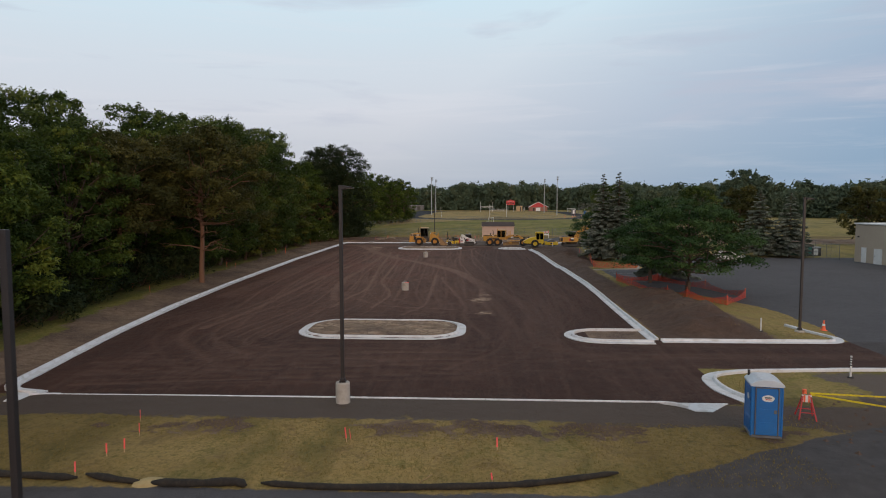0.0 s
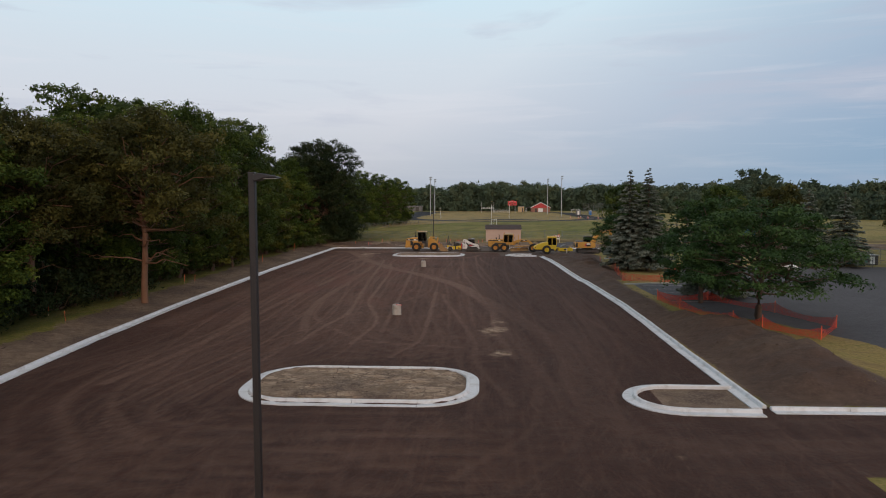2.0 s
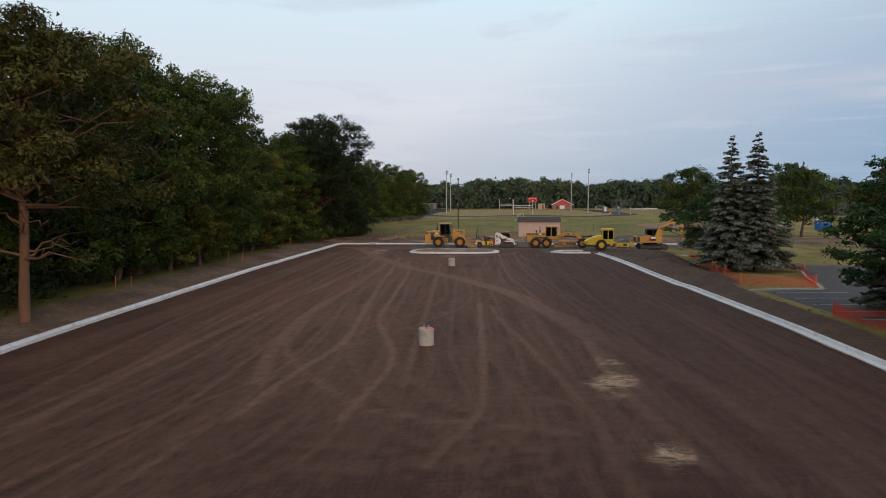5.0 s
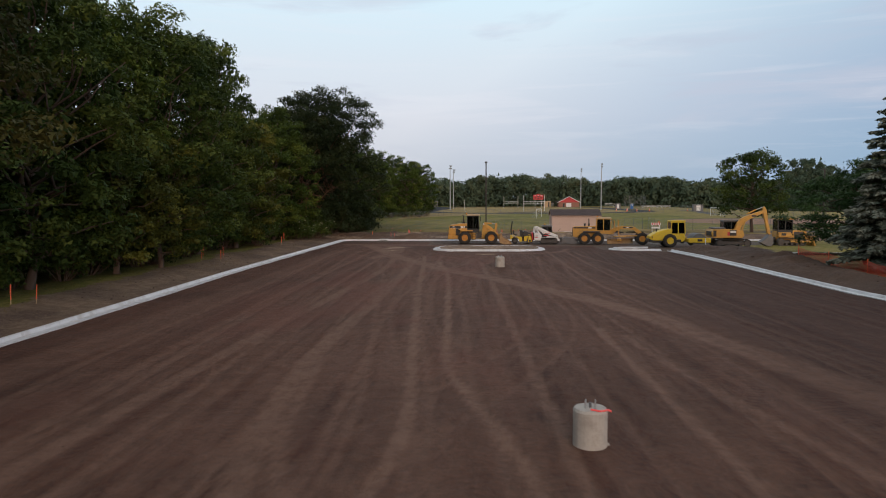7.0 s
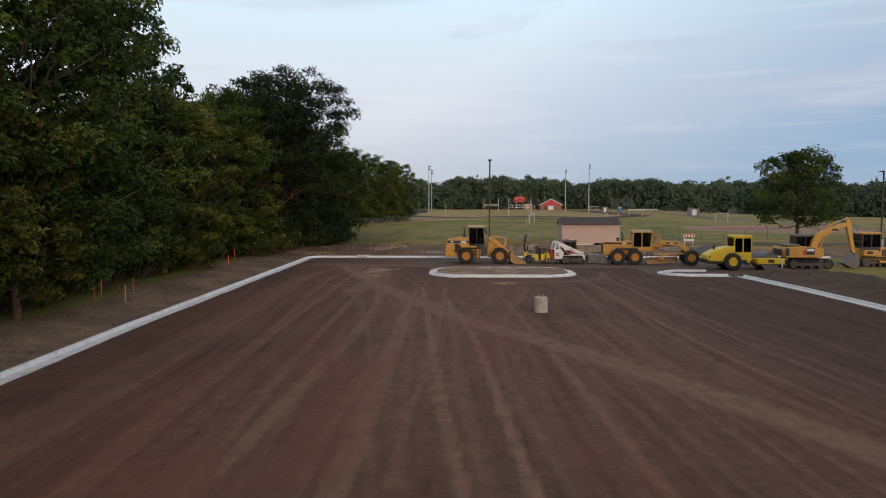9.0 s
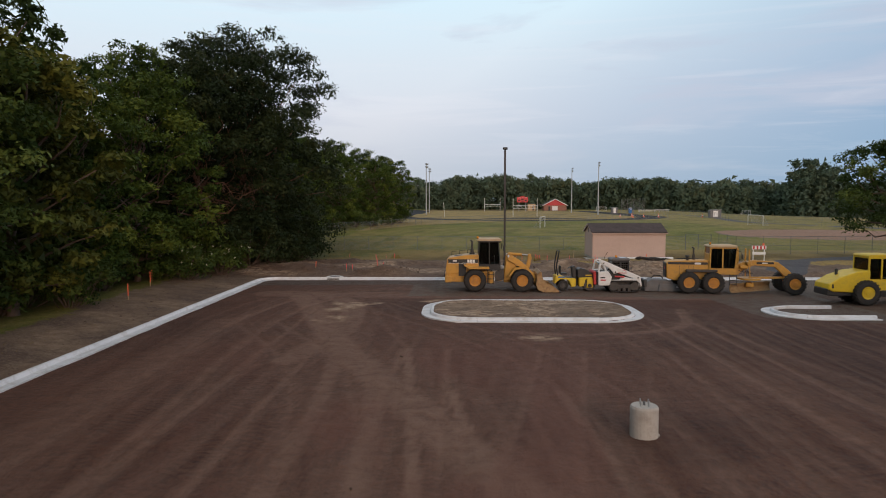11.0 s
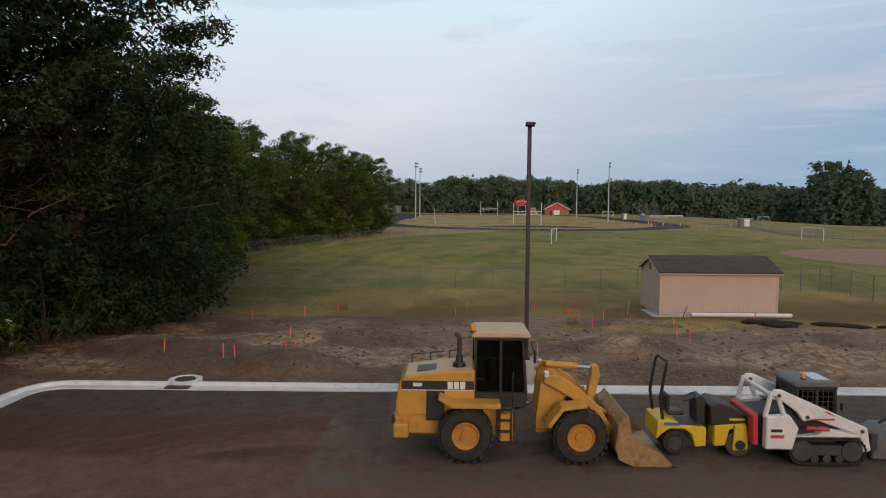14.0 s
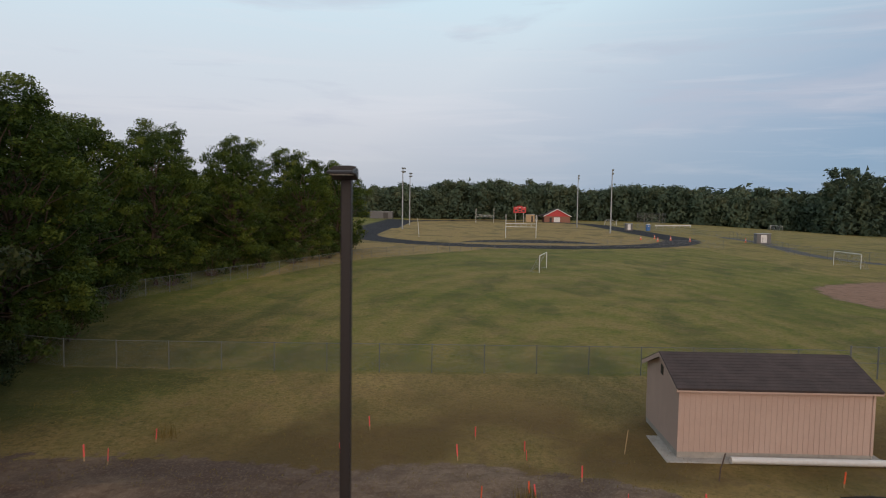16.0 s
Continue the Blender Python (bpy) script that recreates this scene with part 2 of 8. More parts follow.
def part(name, bm, mat_, parent, label="", smooth=False):
    me = bpy.data.meshes.new(name)
    if isinstance(bm, bmesh.types.BMesh):
        bmesh.ops.recalc_face_normals(bm, faces=bm.faces)
        bm.to_mesh(me)
        bm.free()
    else:
        me.from_pydata(*bm)
    me.materials.append(mat_)
    if smooth:
        me.polygons.foreach_set("use_smooth", [True] * len(me.polygons))
    ob = new(name, me)
    ob.parent = parent
    return tagged(ob, label)


def solid(name, bm, mat_, label, category, m=None, group="", kind="", smooth=False):
    ob = part(name, bm, mat_, None, smooth=smooth)
    if m is not None:
        ob.matrix_basis = m
    return tagged(ob, label, category, group, kind)


def bevelled(bm, width, seg=1):
    es = [e for e in bm.edges if len(e.link_faces) == 2 and e.calc_face_angle(0) > 0.5]
    if width > 0:
        bmesh.ops.bevel(bm, geom=es, offset=width, segments=seg, affect="EDGES", profile=0.6)
    return bm


def box(c, s, bevel=0.02, rot=None, bm=None):
    b = bmesh.new()
    m = Matrix.Translation(c) @ (rot or Matrix()) @ Matrix.Diagonal((*s, 1))
    bmesh.ops.create_cube(b, size=1, matrix=m)
    bevelled(b, bevel)
    return merge(bm, b)


def merge(bm, b):
    if bm is None:
        return b
    me = bpy.data.meshes.new("tmp")
    b.to_mesh(me)
    b.free()
    bm.from_mesh(me)
    bpy.data.meshes.remove(me)
    return bm


def tube(p0, p1, r0, r1=None, seg=12, bm=None, bevel=0.0):
    """A round bar from p0 to p1."""
    p0, p1 = Vector(p0), Vector(p1)
    d = p1 - p0
    b = bmesh.new()
    m = Matrix.Translation((p0 + p1) / 2) @ d.to_track_quat("Z", "Y").to_matrix().to_4x4()
    bmesh.ops.create_cone(b, cap_ends=True, segments=seg, radius1=r0, radius2=r0 if r1 is None else r1, depth=d.length, matrix=m)
    if bevel:
        bevelled(b, bevel)
    return merge(bm, b)


def chain_tube(pts, r, seg=8, bm=None):
    """A bent round bar through the points."""
    for a, b in zip(pts, pts[1:]):
        bm = tube(a, b, r, r, seg, bm)
    return bm


def prism(poly, y0, y1, bevel=0.02, bm=None, seg=1):
    """A side outline in x and z, extruded across y."""
    b = bmesh.new()
    vs = [b.verts.new((x, y0, z)) for x, z in poly]
    f = b.faces.new(vs)
    r = bmesh.ops.extrude_face_region(b, geom=[f])
    bmesh.ops.translate(b, vec=(0, y1 - y0, 0), verts=[v for v in r["geom"] if isinstance(v, bmesh.types.BMVert)])
    bmesh.ops.recalc_face_normals(b, faces=b.faces)
    bevelled(b, bevel, seg)
    return merge(bm, b)


def lathe(profile, seg=24, axis="Z", bm=None):
    """A profile of (radius, height) turned round an axis."""
    b = bmesh.new()
    rings = []
    for r, h in profile:
        ring = []
        for i in range(seg):
            a = 2 * math.pi * i / seg
            p = (r * math.cos(a), r * math.sin(a), h)
            ring.append(b.verts.new(p if axis == "Z" else (p[0], p[2], p[1])))
        rings.append(ring)
    for a, c in zip(rings, rings[1:]):
        for i in range(seg):
            b.faces.new((a[i], a[(i + 1) % seg], c[(i + 1) % seg], c[i]))
    for ring in (rings[0], rings[-1]):
        b.faces.new(ring)
    bmesh.ops.recalc_face_normals(b, faces=b.faces)
    return merge(bm, b)


def moved(bm, m):
    bmesh.ops.transform(bm, matrix=m, verts=bm.verts)
    return bm


# ---- the lie of the land ----
TABLE = np.random.RandomState(7).rand(256, 256)


def vnoise(x, y, scale, shift=0.0):
    """Smooth value noise, 0 to 1, for arrays; scale is the size of its grains in metres."""
    x, y = np.asarray(x, float) / scale + shift, np.asarray(y, float) / scale + shift * 1.7
    i, j = np.floor(x).astype(int), np.floor(y).astype(int)
    fx, fy = x - i, y - j
    fx, fy = fx * fx * (3 - 2 * fx), fy * fy * (3 - 2 * fy)
    g = lambda a, b: TABLE[a % 256, b % 256]
    return (g(i, j) * (1 - fx) + g(i + 1, j) * fx) * (1 - fy) + (g(i, j + 1) * (1 - fx) + g(i + 1, j + 1) * fx) * fy


def fbm(x, y, scale, shift=0.0, octaves=4):
    return sum(vnoise(x, y, scale / 2**k, shift + 11.3 * k) / 2**k for k in range(octaves)) / sum(0.5**k for k in range(octaves))


def step(v, a, b):
    t = np.clip((np.asarray(v, float) - a) / (b - a), 0, 1)
    return t * t * (3 - 2 * t)


WEST = ([15, 29, 42, 54, 70, 98, 136, 140], [-20.6, -21.6, -23.4, -24.7, -25.7, -26.7, -27.0, -27.0])
EAST = ([15, 42, 53, 62, 70, 77, 86, 87.5, 95, 103, 112, 121, 140], [12.05, 12.05, 12.05, 12.15, 12.15, 11.9, 11.55, 11.3, 11.0, 10.8, 10.4, 9.4, 8.4])
ISLAND_R = 2.7
ISLANDS = [(-5.65, 45.05, 5.65, 3.45), (-8.3, 121.4, 5.8, 3.6)]


def island_distance(x, y, cx, cy, hx, hy):
    """Distance outwards from a round-ended island."""
    dx, dy = np.abs(x - cx) - (hx - ISLAND_R), np.abs(y - cy) - (hy - ISLAND_R)
    return np.hypot(np.maximum(dx, 0), np.maximum(dy, 0)) + np.minimum(np.maximum(dx, dy), 0) - ISLAND_R


def land(x, y):
    """Height of the ground, for arrays."""
    x, y = np.asarray(x, float), np.asarray(y, float)
    z = np.interp(y, [138, 150, 163, 211, 290, 400, 1200, 4000], [0.0, 0.12, 0.3, 0.95, 1.4, 1.6, 4.0, 12.0])
    z = z - 4.0 * step(x, 70, 190) * step(y, 220, 380)
    wx, ex = np.interp(y, *WEST), np.interp(y, *EAST)
    n1, n2 = fbm(x, y, 3.0, 2.0), fbm(x, y, 9.0, 5.0)
    rough = fbm(x, y, 0.9, 8.0, 3)
    # banks of loose soil behind the west, north and east kerbs
    west = step(wx - x, 0.2, 5.0) * step(y, 26, 34)
    z = z + west * (0.22 + 0.2 * n1)
    north = step(y, 136.6, 138.6) * (1 - step(y, 147, 152)) * step(x, -34, -28)
    ridge = np.abs(fbm(x, y, 5.0, 14.0) - 0.5) * 2
    z = z + north * (0.04 + 0.26 * step(n2, 0.3, 0.7) * n1 + 0.3 * (1 - ridge) ** 3 * n1 + 0.2 * rough)
    z = z + 0.06 * north * step(y + 1.5 * (n1 - 0.5), 144.4, 145.2)
    east = step(x - ex, 0.8, 3.2) * (1 - step(x - np.interp(y, [44, 60, 66, 86, 90, 124], [3.5, 3.0, -1.2, -1.4, 0.2, 2.0]), 14.0, 17.0)) * step(y, 42.5, 46.5) * (1 - step(y, 118, 124))
    z = z + east * (0.08 + 0.8 * step(n2, 0.35, 0.7) * n1 + 0.5 * (1 - ridge) ** 3 * n1 + 0.42 * rough)
    heap = np.exp(-(((x - 17.2) / 2.6) ** 2 + ((y - 51.5) / 3.2) ** 2)) + 0.8 * np.exp(-(((x - 18.5) / 3.5) ** 2 + ((y - 117.5) / 3.0) ** 2))
    z = z + heap * (0.22 + 0.36 * n1)
    for hx, hy, rx, ry, h in ((-26.0, 141.0, 4.2, 1.8, 0.55), (-18.0, 138.6, 2.4, 1.0, 0.5), (-16.0, 143.8, 5.0, 1.2, 0.5), (-3.3, 141.6, 4.0, 1.4, 0.5), (4.5, 140.4, 3.0, 1.2, 0.45), (-22.5, 145.6, 3.0, 1.0, 0.35)):
        z = z + h * (0.7 + 0.6 * n1) * np.exp(-(((x - hx + 2 * (n2 - 0.5)) / rx) ** 2 + ((y - hy + 1.5 * (n1 - 0.5)) / ry) ** 2))
    # filled islands, worn lot surface
    for cx, cy, hx, hy in ISLANDS:
        d = island_distance(x, y, cx, cy, hx, hy)
        z = z + (0.13 + 0.14 * (n1 - 0.4) + 0.05 * rough) * (1 - step(d, -0.75, -0.35))
    inside = (x > wx) & (x < ex) & (y > 29) & (y < 136)
    z = z + inside * (0.05 * (n1 - 0.5) + 0.03 * (rough - 0.5)) - 0.02 * inside
    # shoulder flush with the south kerb, verge beyond it
    z = z + 0.125 * step(y, 25.5, 27.5) * (1 - step(y, 28.6, 28.7)) * step(x, -20, -18.5) * (1 - step(x, 8.6, 9.2))
    verge = step(y, 19.6, 21.5) * (1 - step(y, 25.0, 27.5)) * (1 - step(x, 13, 16))
    z = z + verge * (0.10 + 0.10 * n1)
    return z


def ground_at(x, y):
    return float(land(np.array([x]), np.array([y]))[0])


# wheel tracks in the soil: centre lines, half width of the vehicle (0: one wide pass), tyre width, paleness
TRACKS = []


def wheel_track(pts, half, wide, pale):
    TRACKS.append((pts, half, wide, pale))


wheel_track([(-22, 127), (-20.3, 122.4), (-17.2, 113), (-14.2, 106), (-11.2, 99.3), (-8.2, 94.6), (-4.8, 88.4), (-2.0, 82), (0.2, 73.5), (3.7, 60.5), (5.1, 51.7), (4.6, 44), (7, 38), (14, 38), (26, 38.6)], 0, 1.70, 0.68)
wheel_track([(-14.2, 112), (-13.3, 101.2), (-12.5, 89.8), (-11.6, 79.7), (-11.2, 74.6), (-10.4, 65.7), (-11.0, 59.4), (-11.4, 54)], 0, 0.45, 0.75)
wheel_track([(-12.4, 106), (-11.1, 95.2), (-10.5, 84.8), (-10.1, 77.4), (-9.7, 71.1), (-7.6, 62), (-8.0, 54.2)], 0, 0.40, 0.78)
wheel_track([(-15.5, 110), (-14.5, 102.6), (-14.2, 87.0), (-14.2, 78.3), (-14.1, 70.9), (-13.3, 64), (-12.0, 58)], 0, 0.79, 0.65)
wheel_track([(-17.5, 116), (-16.2, 102.5), (-16.7, 84.5), (-17.1, 77.0), (-17.4, 64.9), (-17.5, 51.6), (-18.3, 44.7)], 0, 0.69, 0.57)
wheel_track([(-9, 106), (-8.3, 93.4), (-7.7, 81.3), (-7.4, 75.2), (-7.1, 68), (-6.6, 58)], 0, 0.42, 0.57)
wheel_track([(0, 116), (0.5, 110.4), (2.6, 98.1), (5.1, 85.6), (6.9, 77.5), (8.0, 64.7), (9.2, 56.6)], 0, 0.42, 0.52)
wheel_track([(-13.8, 71.8), (-12.8, 64.3), (-11.0, 60.3), (-8.6, 56.6), (-6.8, 54.9), (-1, 53.4)], 0, 0.40, 0.62)
wheel_track([(-0.4, 108), (0.0, 103.0), (1.8, 82.3), (3.6, 68.1), (5.3, 59.0), (6.9, 52.6)], 0, 0.40, 0.52)
wheel_track([(-4.2, 78), (-4.1, 72.5), (-3.8, 61.7), (-3.8, 55.7), (-5, 51)], 0, 0.42, 0.62)
wheel_track([(-3.4, 76), (-3.1, 72.6), (-1.3, 61.9), (-0.3, 54.8), (-0.2, 50.0), (1.5, 42)], 0, 0.42, 0.52)
wheel_track([(0.0, 72), (0.8, 68.2), (2.4, 53.9), (3.5, 45.9), (4.1, 40.8), (8, 37)], 0, 0.63, 0.62)
wheel_track([(7.1, 95.2), (7.7, 68.6), (7.1, 51.8), (6.6, 47.7), (4.0, 43.1)], 0, 0.40, 0.52)
wheel_track([(-13.5, 112), (-13.5, 100.5), (-13.7, 91.2), (-14.0, 82), (-13.2, 70), (-12.6, 55), (-14, 42)], 0.9, 0.32, 0.50)
wheel_track([(-13.2, 108), (-12.6, 92), (-11.8, 80), (-9.4, 66), (-9, 52), (-13, 48)], 0.9, 0.32, 0.38)
wheel_track([(-8, 112), (-10.9, 95), (-10.3, 80), (-9.0, 64), (-4, 54), (4, 52.5)], 0.85, 0.32, 0.43)
wheel_track([(-19, 122), (-18.8, 100), (-18.3, 84), (-17.0, 60), (-18.0, 44), (-13, 36)], 1, 0.38, 0.45)
wheel_track([(-17, 124), (-8.7, 108.8), (-6.2, 88), (-6.3, 76), (-12, 62)], 0.9, 0.32, 0.34)
wheel_track([(-1.6, 118), (-1.1, 96.6), (-0.1, 86), (2.3, 66), (4, 52), (3.2, 40), (0, 34)], 0.95, 0.38, 0.50)
wheel_track([(3, 118), (2.3, 94), (3.2, 65), (4.4, 51), (3.2, 42)], 0.9, 0.32, 0.45)
wheel_track([(7, 118), (7.6, 94), (8.0, 65), (7.3, 52), (5.2, 44), (6, 38)], 0.9, 0.35, 0.45)
wheel_track([(-5.6, 100), (-5.4, 88), (-4.5, 65), (-3.6, 53), (-12.5, 50.8)], 0.85, 0.29, 0.36)
wheel_track([(-22, 118), (-16.5, 106), (-12.2, 78), (-10.7, 62), (-13.5, 51), (-14.5, 40), (-6, 37.5), (8, 38)], 0.9, 0.32, 0.45)
wheel_track([(-19, 31.5), (-8, 33.5), (4, 35.5), (14, 37), (30, 38)], 1, 0.38, 0.38)
wheel_track([(-20, 34), (-8, 36.5), (3, 38.5), (12, 39.8), (30, 39.5)], 1, 0.38, 0.33)
wheel_track([(-17, 45), (-20, 70), (-21, 96), (-22, 120), (-17, 129), (0, 128)], 1, 0.44, 0.40)
wheel_track([(-22.5, 60), (-22.6, 90), (-23.5, 118)], 0, 2.20, 0.28)
wheel_track([(5, 112), (4.8, 90), (5.6, 70), (5.8, 56)], 0, 1.80, 0.28)
wheel_track([(-3, 112), (-3.6, 95), (-2.2, 78), (-1.2, 60)], 0.9, 0.32, 0.36)
wheel_track([(-16, 98), (-15.2, 80), (-15.0, 62), (-19, 48)], 0.85, 0.32, 0.36)
wheel_track([(-24, 128), (-14, 127.4), (0, 127), (12, 127)], 0, 3.00, 0.47)
wheel_track([(1, 66), (1.1, 59), (1.6, 54), (2.0, 51)], 0, 0.58, 0.80)
wheel_track([(-21, 128), (-18.5, 124), (-17.5, 117), (-18.5, 110)], 0, 1.70, 0.57)
wheel_track([(-10, 115.5), (-6, 115), (-1.6, 117), (0, 122)], 0, 0.69, 0.52)


def smooth_line(pts, every=0.5):
    """A Catmull-Rom line through the points, sampled evenly."""
    p = np.array(pts, float)
    p = np.vstack([2 * p[0] - p[1], p, 2 * p[-1] - p[-2]])
    out = []
    for a, b, c, d in zip(p, p[1:], p[2:], p[3:]):
        n = max(2, int(np.linalg.norm(c - b) / every))
        t = np.linspace(0, 1, n, endpoint=False)[:, None]
        out.append(0.5 * (2 * b + (c - a) * t + (2 * a - 5 * b + 4 * c - d) * t**2 + (3 * b - a - 3 * c + d) * t**3))
    return np.vstack(out + [p[-2:-1]])


def track_marks(x, y):
    """Paleness and depth of the wheel tracks over a regular grid of points."""
    pale, deep = np.zeros(x.shape), np.zeros(x.shape)
    xs, ys = x[0, :], y[:, 0]
    rs = np.random.RandomState(3)
    for pts, half, wide, strength in TRACKS:
        line = smooth_line(pts, 0.16)
        d = np.gradient(line, axis=0)
        nrm = np.stack([-d[:, 1], d[:, 0]], 1) / (np.linalg.norm(d, axis=1)[:, None] + 1e-9)
        runs = [(-half, 0.0, 1.0), (half, 0.0, 1.0)] if half else [(0.0, 0.0, 1.0)]
        for k in range(4):
            o, drift = rs.normal() * 0.9, rs.normal() * 1.8
            runs += [(o - half, drift, 0.45), (o + half, drift, 0.45)] if half else [(o, drift, 0.4)]
        full = wide
        for side, drift, share in runs:
            wide = full if share == 1 else min(full, 0.34)
            bend = (side + drift * np.linspace(-1, 1, len(line)))[:, None]
            for px, py in line + bend * nrm:
                i0, i1 = np.searchsorted(xs, (px - wide, px + wide))
                j0, j1 = np.searchsorted(ys, (py - wide, py + wide))
                if i1 <= i0 or j1 <= j0:
                    continue
                q = np.hypot(x[j0:j1, i0:i1] - px, y[j0:j1, i0:i1] - py)
                v = 1 - step(q, wide * 0.3, wide * 0.55)
                pale[j0:j1, i0:i1] = np.maximum(pale[j0:j1, i0:i1], share * strength * v)
                if half and share == 1:
                    deep[j0:j1, i0:i1] = np.maximum(deep[j0:j1, i0:i1], v)
    return pale, deep


def spaced(stops):
    """Grid lines from (start, spacing) stops up to the last start."""
    out = []
    for (a, s), (b, _) in zip(stops, stops[1:]):
        out += list(np.arange(a, b - 1e-6, s))
    return np.array(out + [stops[-1][0]])


def build_ground():
    gx = spaced([(-3000, 500), (-500, 60), (-140, 12), (-56, 2), (-34, 0.24), (-26.8, 0.13), (12.4, 0.3), (26, 1.0), (60, 3), (120, 12), (420, 60), (900, 500), (3400, 1)])
    gy = spaced([(-1500, 300), (-120, 20), (-20, 4), (12, 0.5), (18, 0.24), (32, 0.42), (112, 0.24), (154, 0.5), (170, 1.5), (300, 4), (460, 20), (700, 200), (3900, 1)])
    x, y = np.meshgrid(gx, gy)
    z = land(x, y)
    wx, ex = np.interp(y, *WEST), np.interp(y, *EAST)
    n1, n2, n3 = fbm(x, y, 4.0, 21.0), fbm(x, y, 14.0, 31.0), fbm(x, y, 1.2, 41.0)
    pale, deep = track_marks(x, y)
    pale = pale * (0.7 + 0.3 * step(y, 45, 75)) * (1 - 0.5 * step(x, -3, 4) * (1 - step(y, 108, 120)))
    # soil of the lot and of the lane that leaves it eastwards
    in_lot = (x > wx - 0.3) & (x < ex + 0.3) & (y > 28.8) & (y < 136.2)
    lane = (y > 35) & (y < 42.2) & (x > 10) & (x < 27 + 5 * (n1 - 0.5))
    soil = (in_lot | lane).astype(float)
    for cx, cy, hx, hy in ISLANDS:
        soil = soil * step(island_distance(x, y, cx, cy, hx, hy), -0.7, -0.4)
    soil = soil * (1 - (x > 8.0) * (x < 12) * (y > 41.8) * (y < 45.2))
    z = z - 0.035 * deep * soil * (0.5 + n3)
    clay = np.zeros(x.shape)
    strip = np.interp(y, [39, 50, 69, 88, 118, 136], [3.7, 4.0, 4.2, 4.7, 5.2, 5.8])
    clay = np.maximum(clay, step(wx - x, 0.0, 0.4) * (1 - step(wx - x + 2.4 * (n1 - 0.5) - strip, -0.8, 0.8)) * step(y, 27, 32) * (1 - step(y, 140, 146)))
    clay = np.maximum(clay, step(y, 135.9, 136.15) * (1 - step(y + 3 * (n1 - 0.5) - np.interp(x, [-30, -6, -2, 2, 14], [151.2, 150.6, 149.4, 146.4, 145.6]), -0.8, 0.8)) * step(x, -37, -30))
    bank = step(x - ex, 0.2, 0.6) * (1 - step(x + 1.6 * (n1 - 0.5) - np.interp(y, [44, 60, 66, 86, 90, 124], [3.5, 3.0, -1.2, -1.4, 0.2, 2.0]), 15.8, 17.2)) * step(y, 42.2, 43) * (1 - step(y, 126, 132))
    clay = np.maximum(clay, bank)
    clay = np.maximum(clay, ((x > 7.6) & (x < 12) & (y > 41.6) & (y < 45.4)) | ((x > 5) & (x < 9.2) & (y > 119.2) & (y < 122.6)))
    for cx, cy, hx, hy in ISLANDS:
        clay = np.maximum(clay, 1 - step(island_distance(x, y, cx, cy, hx, hy), -0.7, -0.3))
    tuft_strip = 1 - step(np.hypot((x + 1.6) / 5.2, (y - 146.1 - 0.06 * x) / 0.75) + 0.7 * (n3 - 0.5), 0.8, 1.05)
    clay = clay * (1 - tuft_strip)
    # shoulder and verge at the south, old asphalt beyond
    shoulder = step(y + 1.6 * (n1 - 0.5), 25.2, 26.2) * (1 - step(y, 28.7, 28.9)) * step(x, -24, -18) * (1 - step(x, 20, 26))
    patch = step(n1, 0.55, 0.7) * step(y, 24, 26.5) * (1 - step(y, 34, 35)) * step(x, 13.0, 15.5)
    asph = 1 - step(y + 0.8 * (n1 - 0.5) - 0.02 * x, 19.2, 19.9)
    asph = np.maximum(asph, step(x - 5.3 - 1.7 * (y - 20.0) + 1.2 * (n1 - 0.5), 0, 0.9) * (1 - step(y, 25.5, 28.5)) * step(x, 4, 5.5))
    lot_e = step(x - np.interp(y, [44, 48, 56, 62, 68, 72, 84.5, 85.5, 92, 98, 112, 124], [23.6, 24.5, 23.8, 21.5, 17.0, 16.2, 16.0, 21.0, 22.8, 25.0, 26.0, 30.0]) + 1.0 * (n1 - 0.5), 0, 0.5) * step(y, 36, 37) * (1 - step(y, 103, 105)) * (1 - step(x, 150, 160))
    asph = np.maximum(asph, lot_e)
    # path past the ball field
    lane_ne = smooth_line([(14, 139), (16.5, 143.6), (20, 149), (25, 152.5), (34, 155), (50, 156)], 1.0)
    dpath = np.full(x.shape, 99.0)
    near = (x > 8) & (x < 60) & (y > 134) & (y < 162)
    dpath[near] = np.min(np.hypot(x[near][:, None] - lane_ne[:, 0], y[near][:, None] - lane_ne[:, 1]), 1)
    road = smooth_line([(70, 205), (58.5, 230), (56, 245), (59, 265), (63, 285), (62, 305)], 2.0)
    near = (x > 48) & (x < 80) & (y > 200) & (y < 310)
    dpath[near] = np.min(np.hypot(x[near][:, None] - road[:, 0], y[near][:, None] - road[:, 1]), 1)
    asph = np.maximum(asph, 1 - step(dpath, 1.3, 1.7))
    # running track: a black oval beyond the field, and the school's paths
    ov = np.hypot(np.maximum(np.abs(y - 340) - 45, 0), (x - 8) * 1.0)
    oval = step(ov, 34.5, 35) * (1 - step(ov, 43, 43.5))
    apron = (1 - step(np.hypot((x - 9) / 1.15, (y - 264) * 0.95), 13.5, 14)) * step(y, 268, 269)
    track = np.maximum(np.maximum(oval, apron), (np.abs(x + 31) < 6) * (y > 330) * (y < 415))
    # grass: dry by the works and on the pitch, lush near the shade of the wood
    dry = 0.35 + 0.5 * step(n2, 0.3, 0.7)
    dry = np.where((y > 163) & (y < 258) & (x < 60), 0.1 + 0.3 * step(fbm(x, y, 16.0, 3.0), 0.35, 0.7), dry)
    fence_y = np.interp(x, [-37, -34.6, -30, -20, -1.6, 12, 29.5, 46, 60], [167, 183, 198, 227, 249, 255, 260, 261, 261])
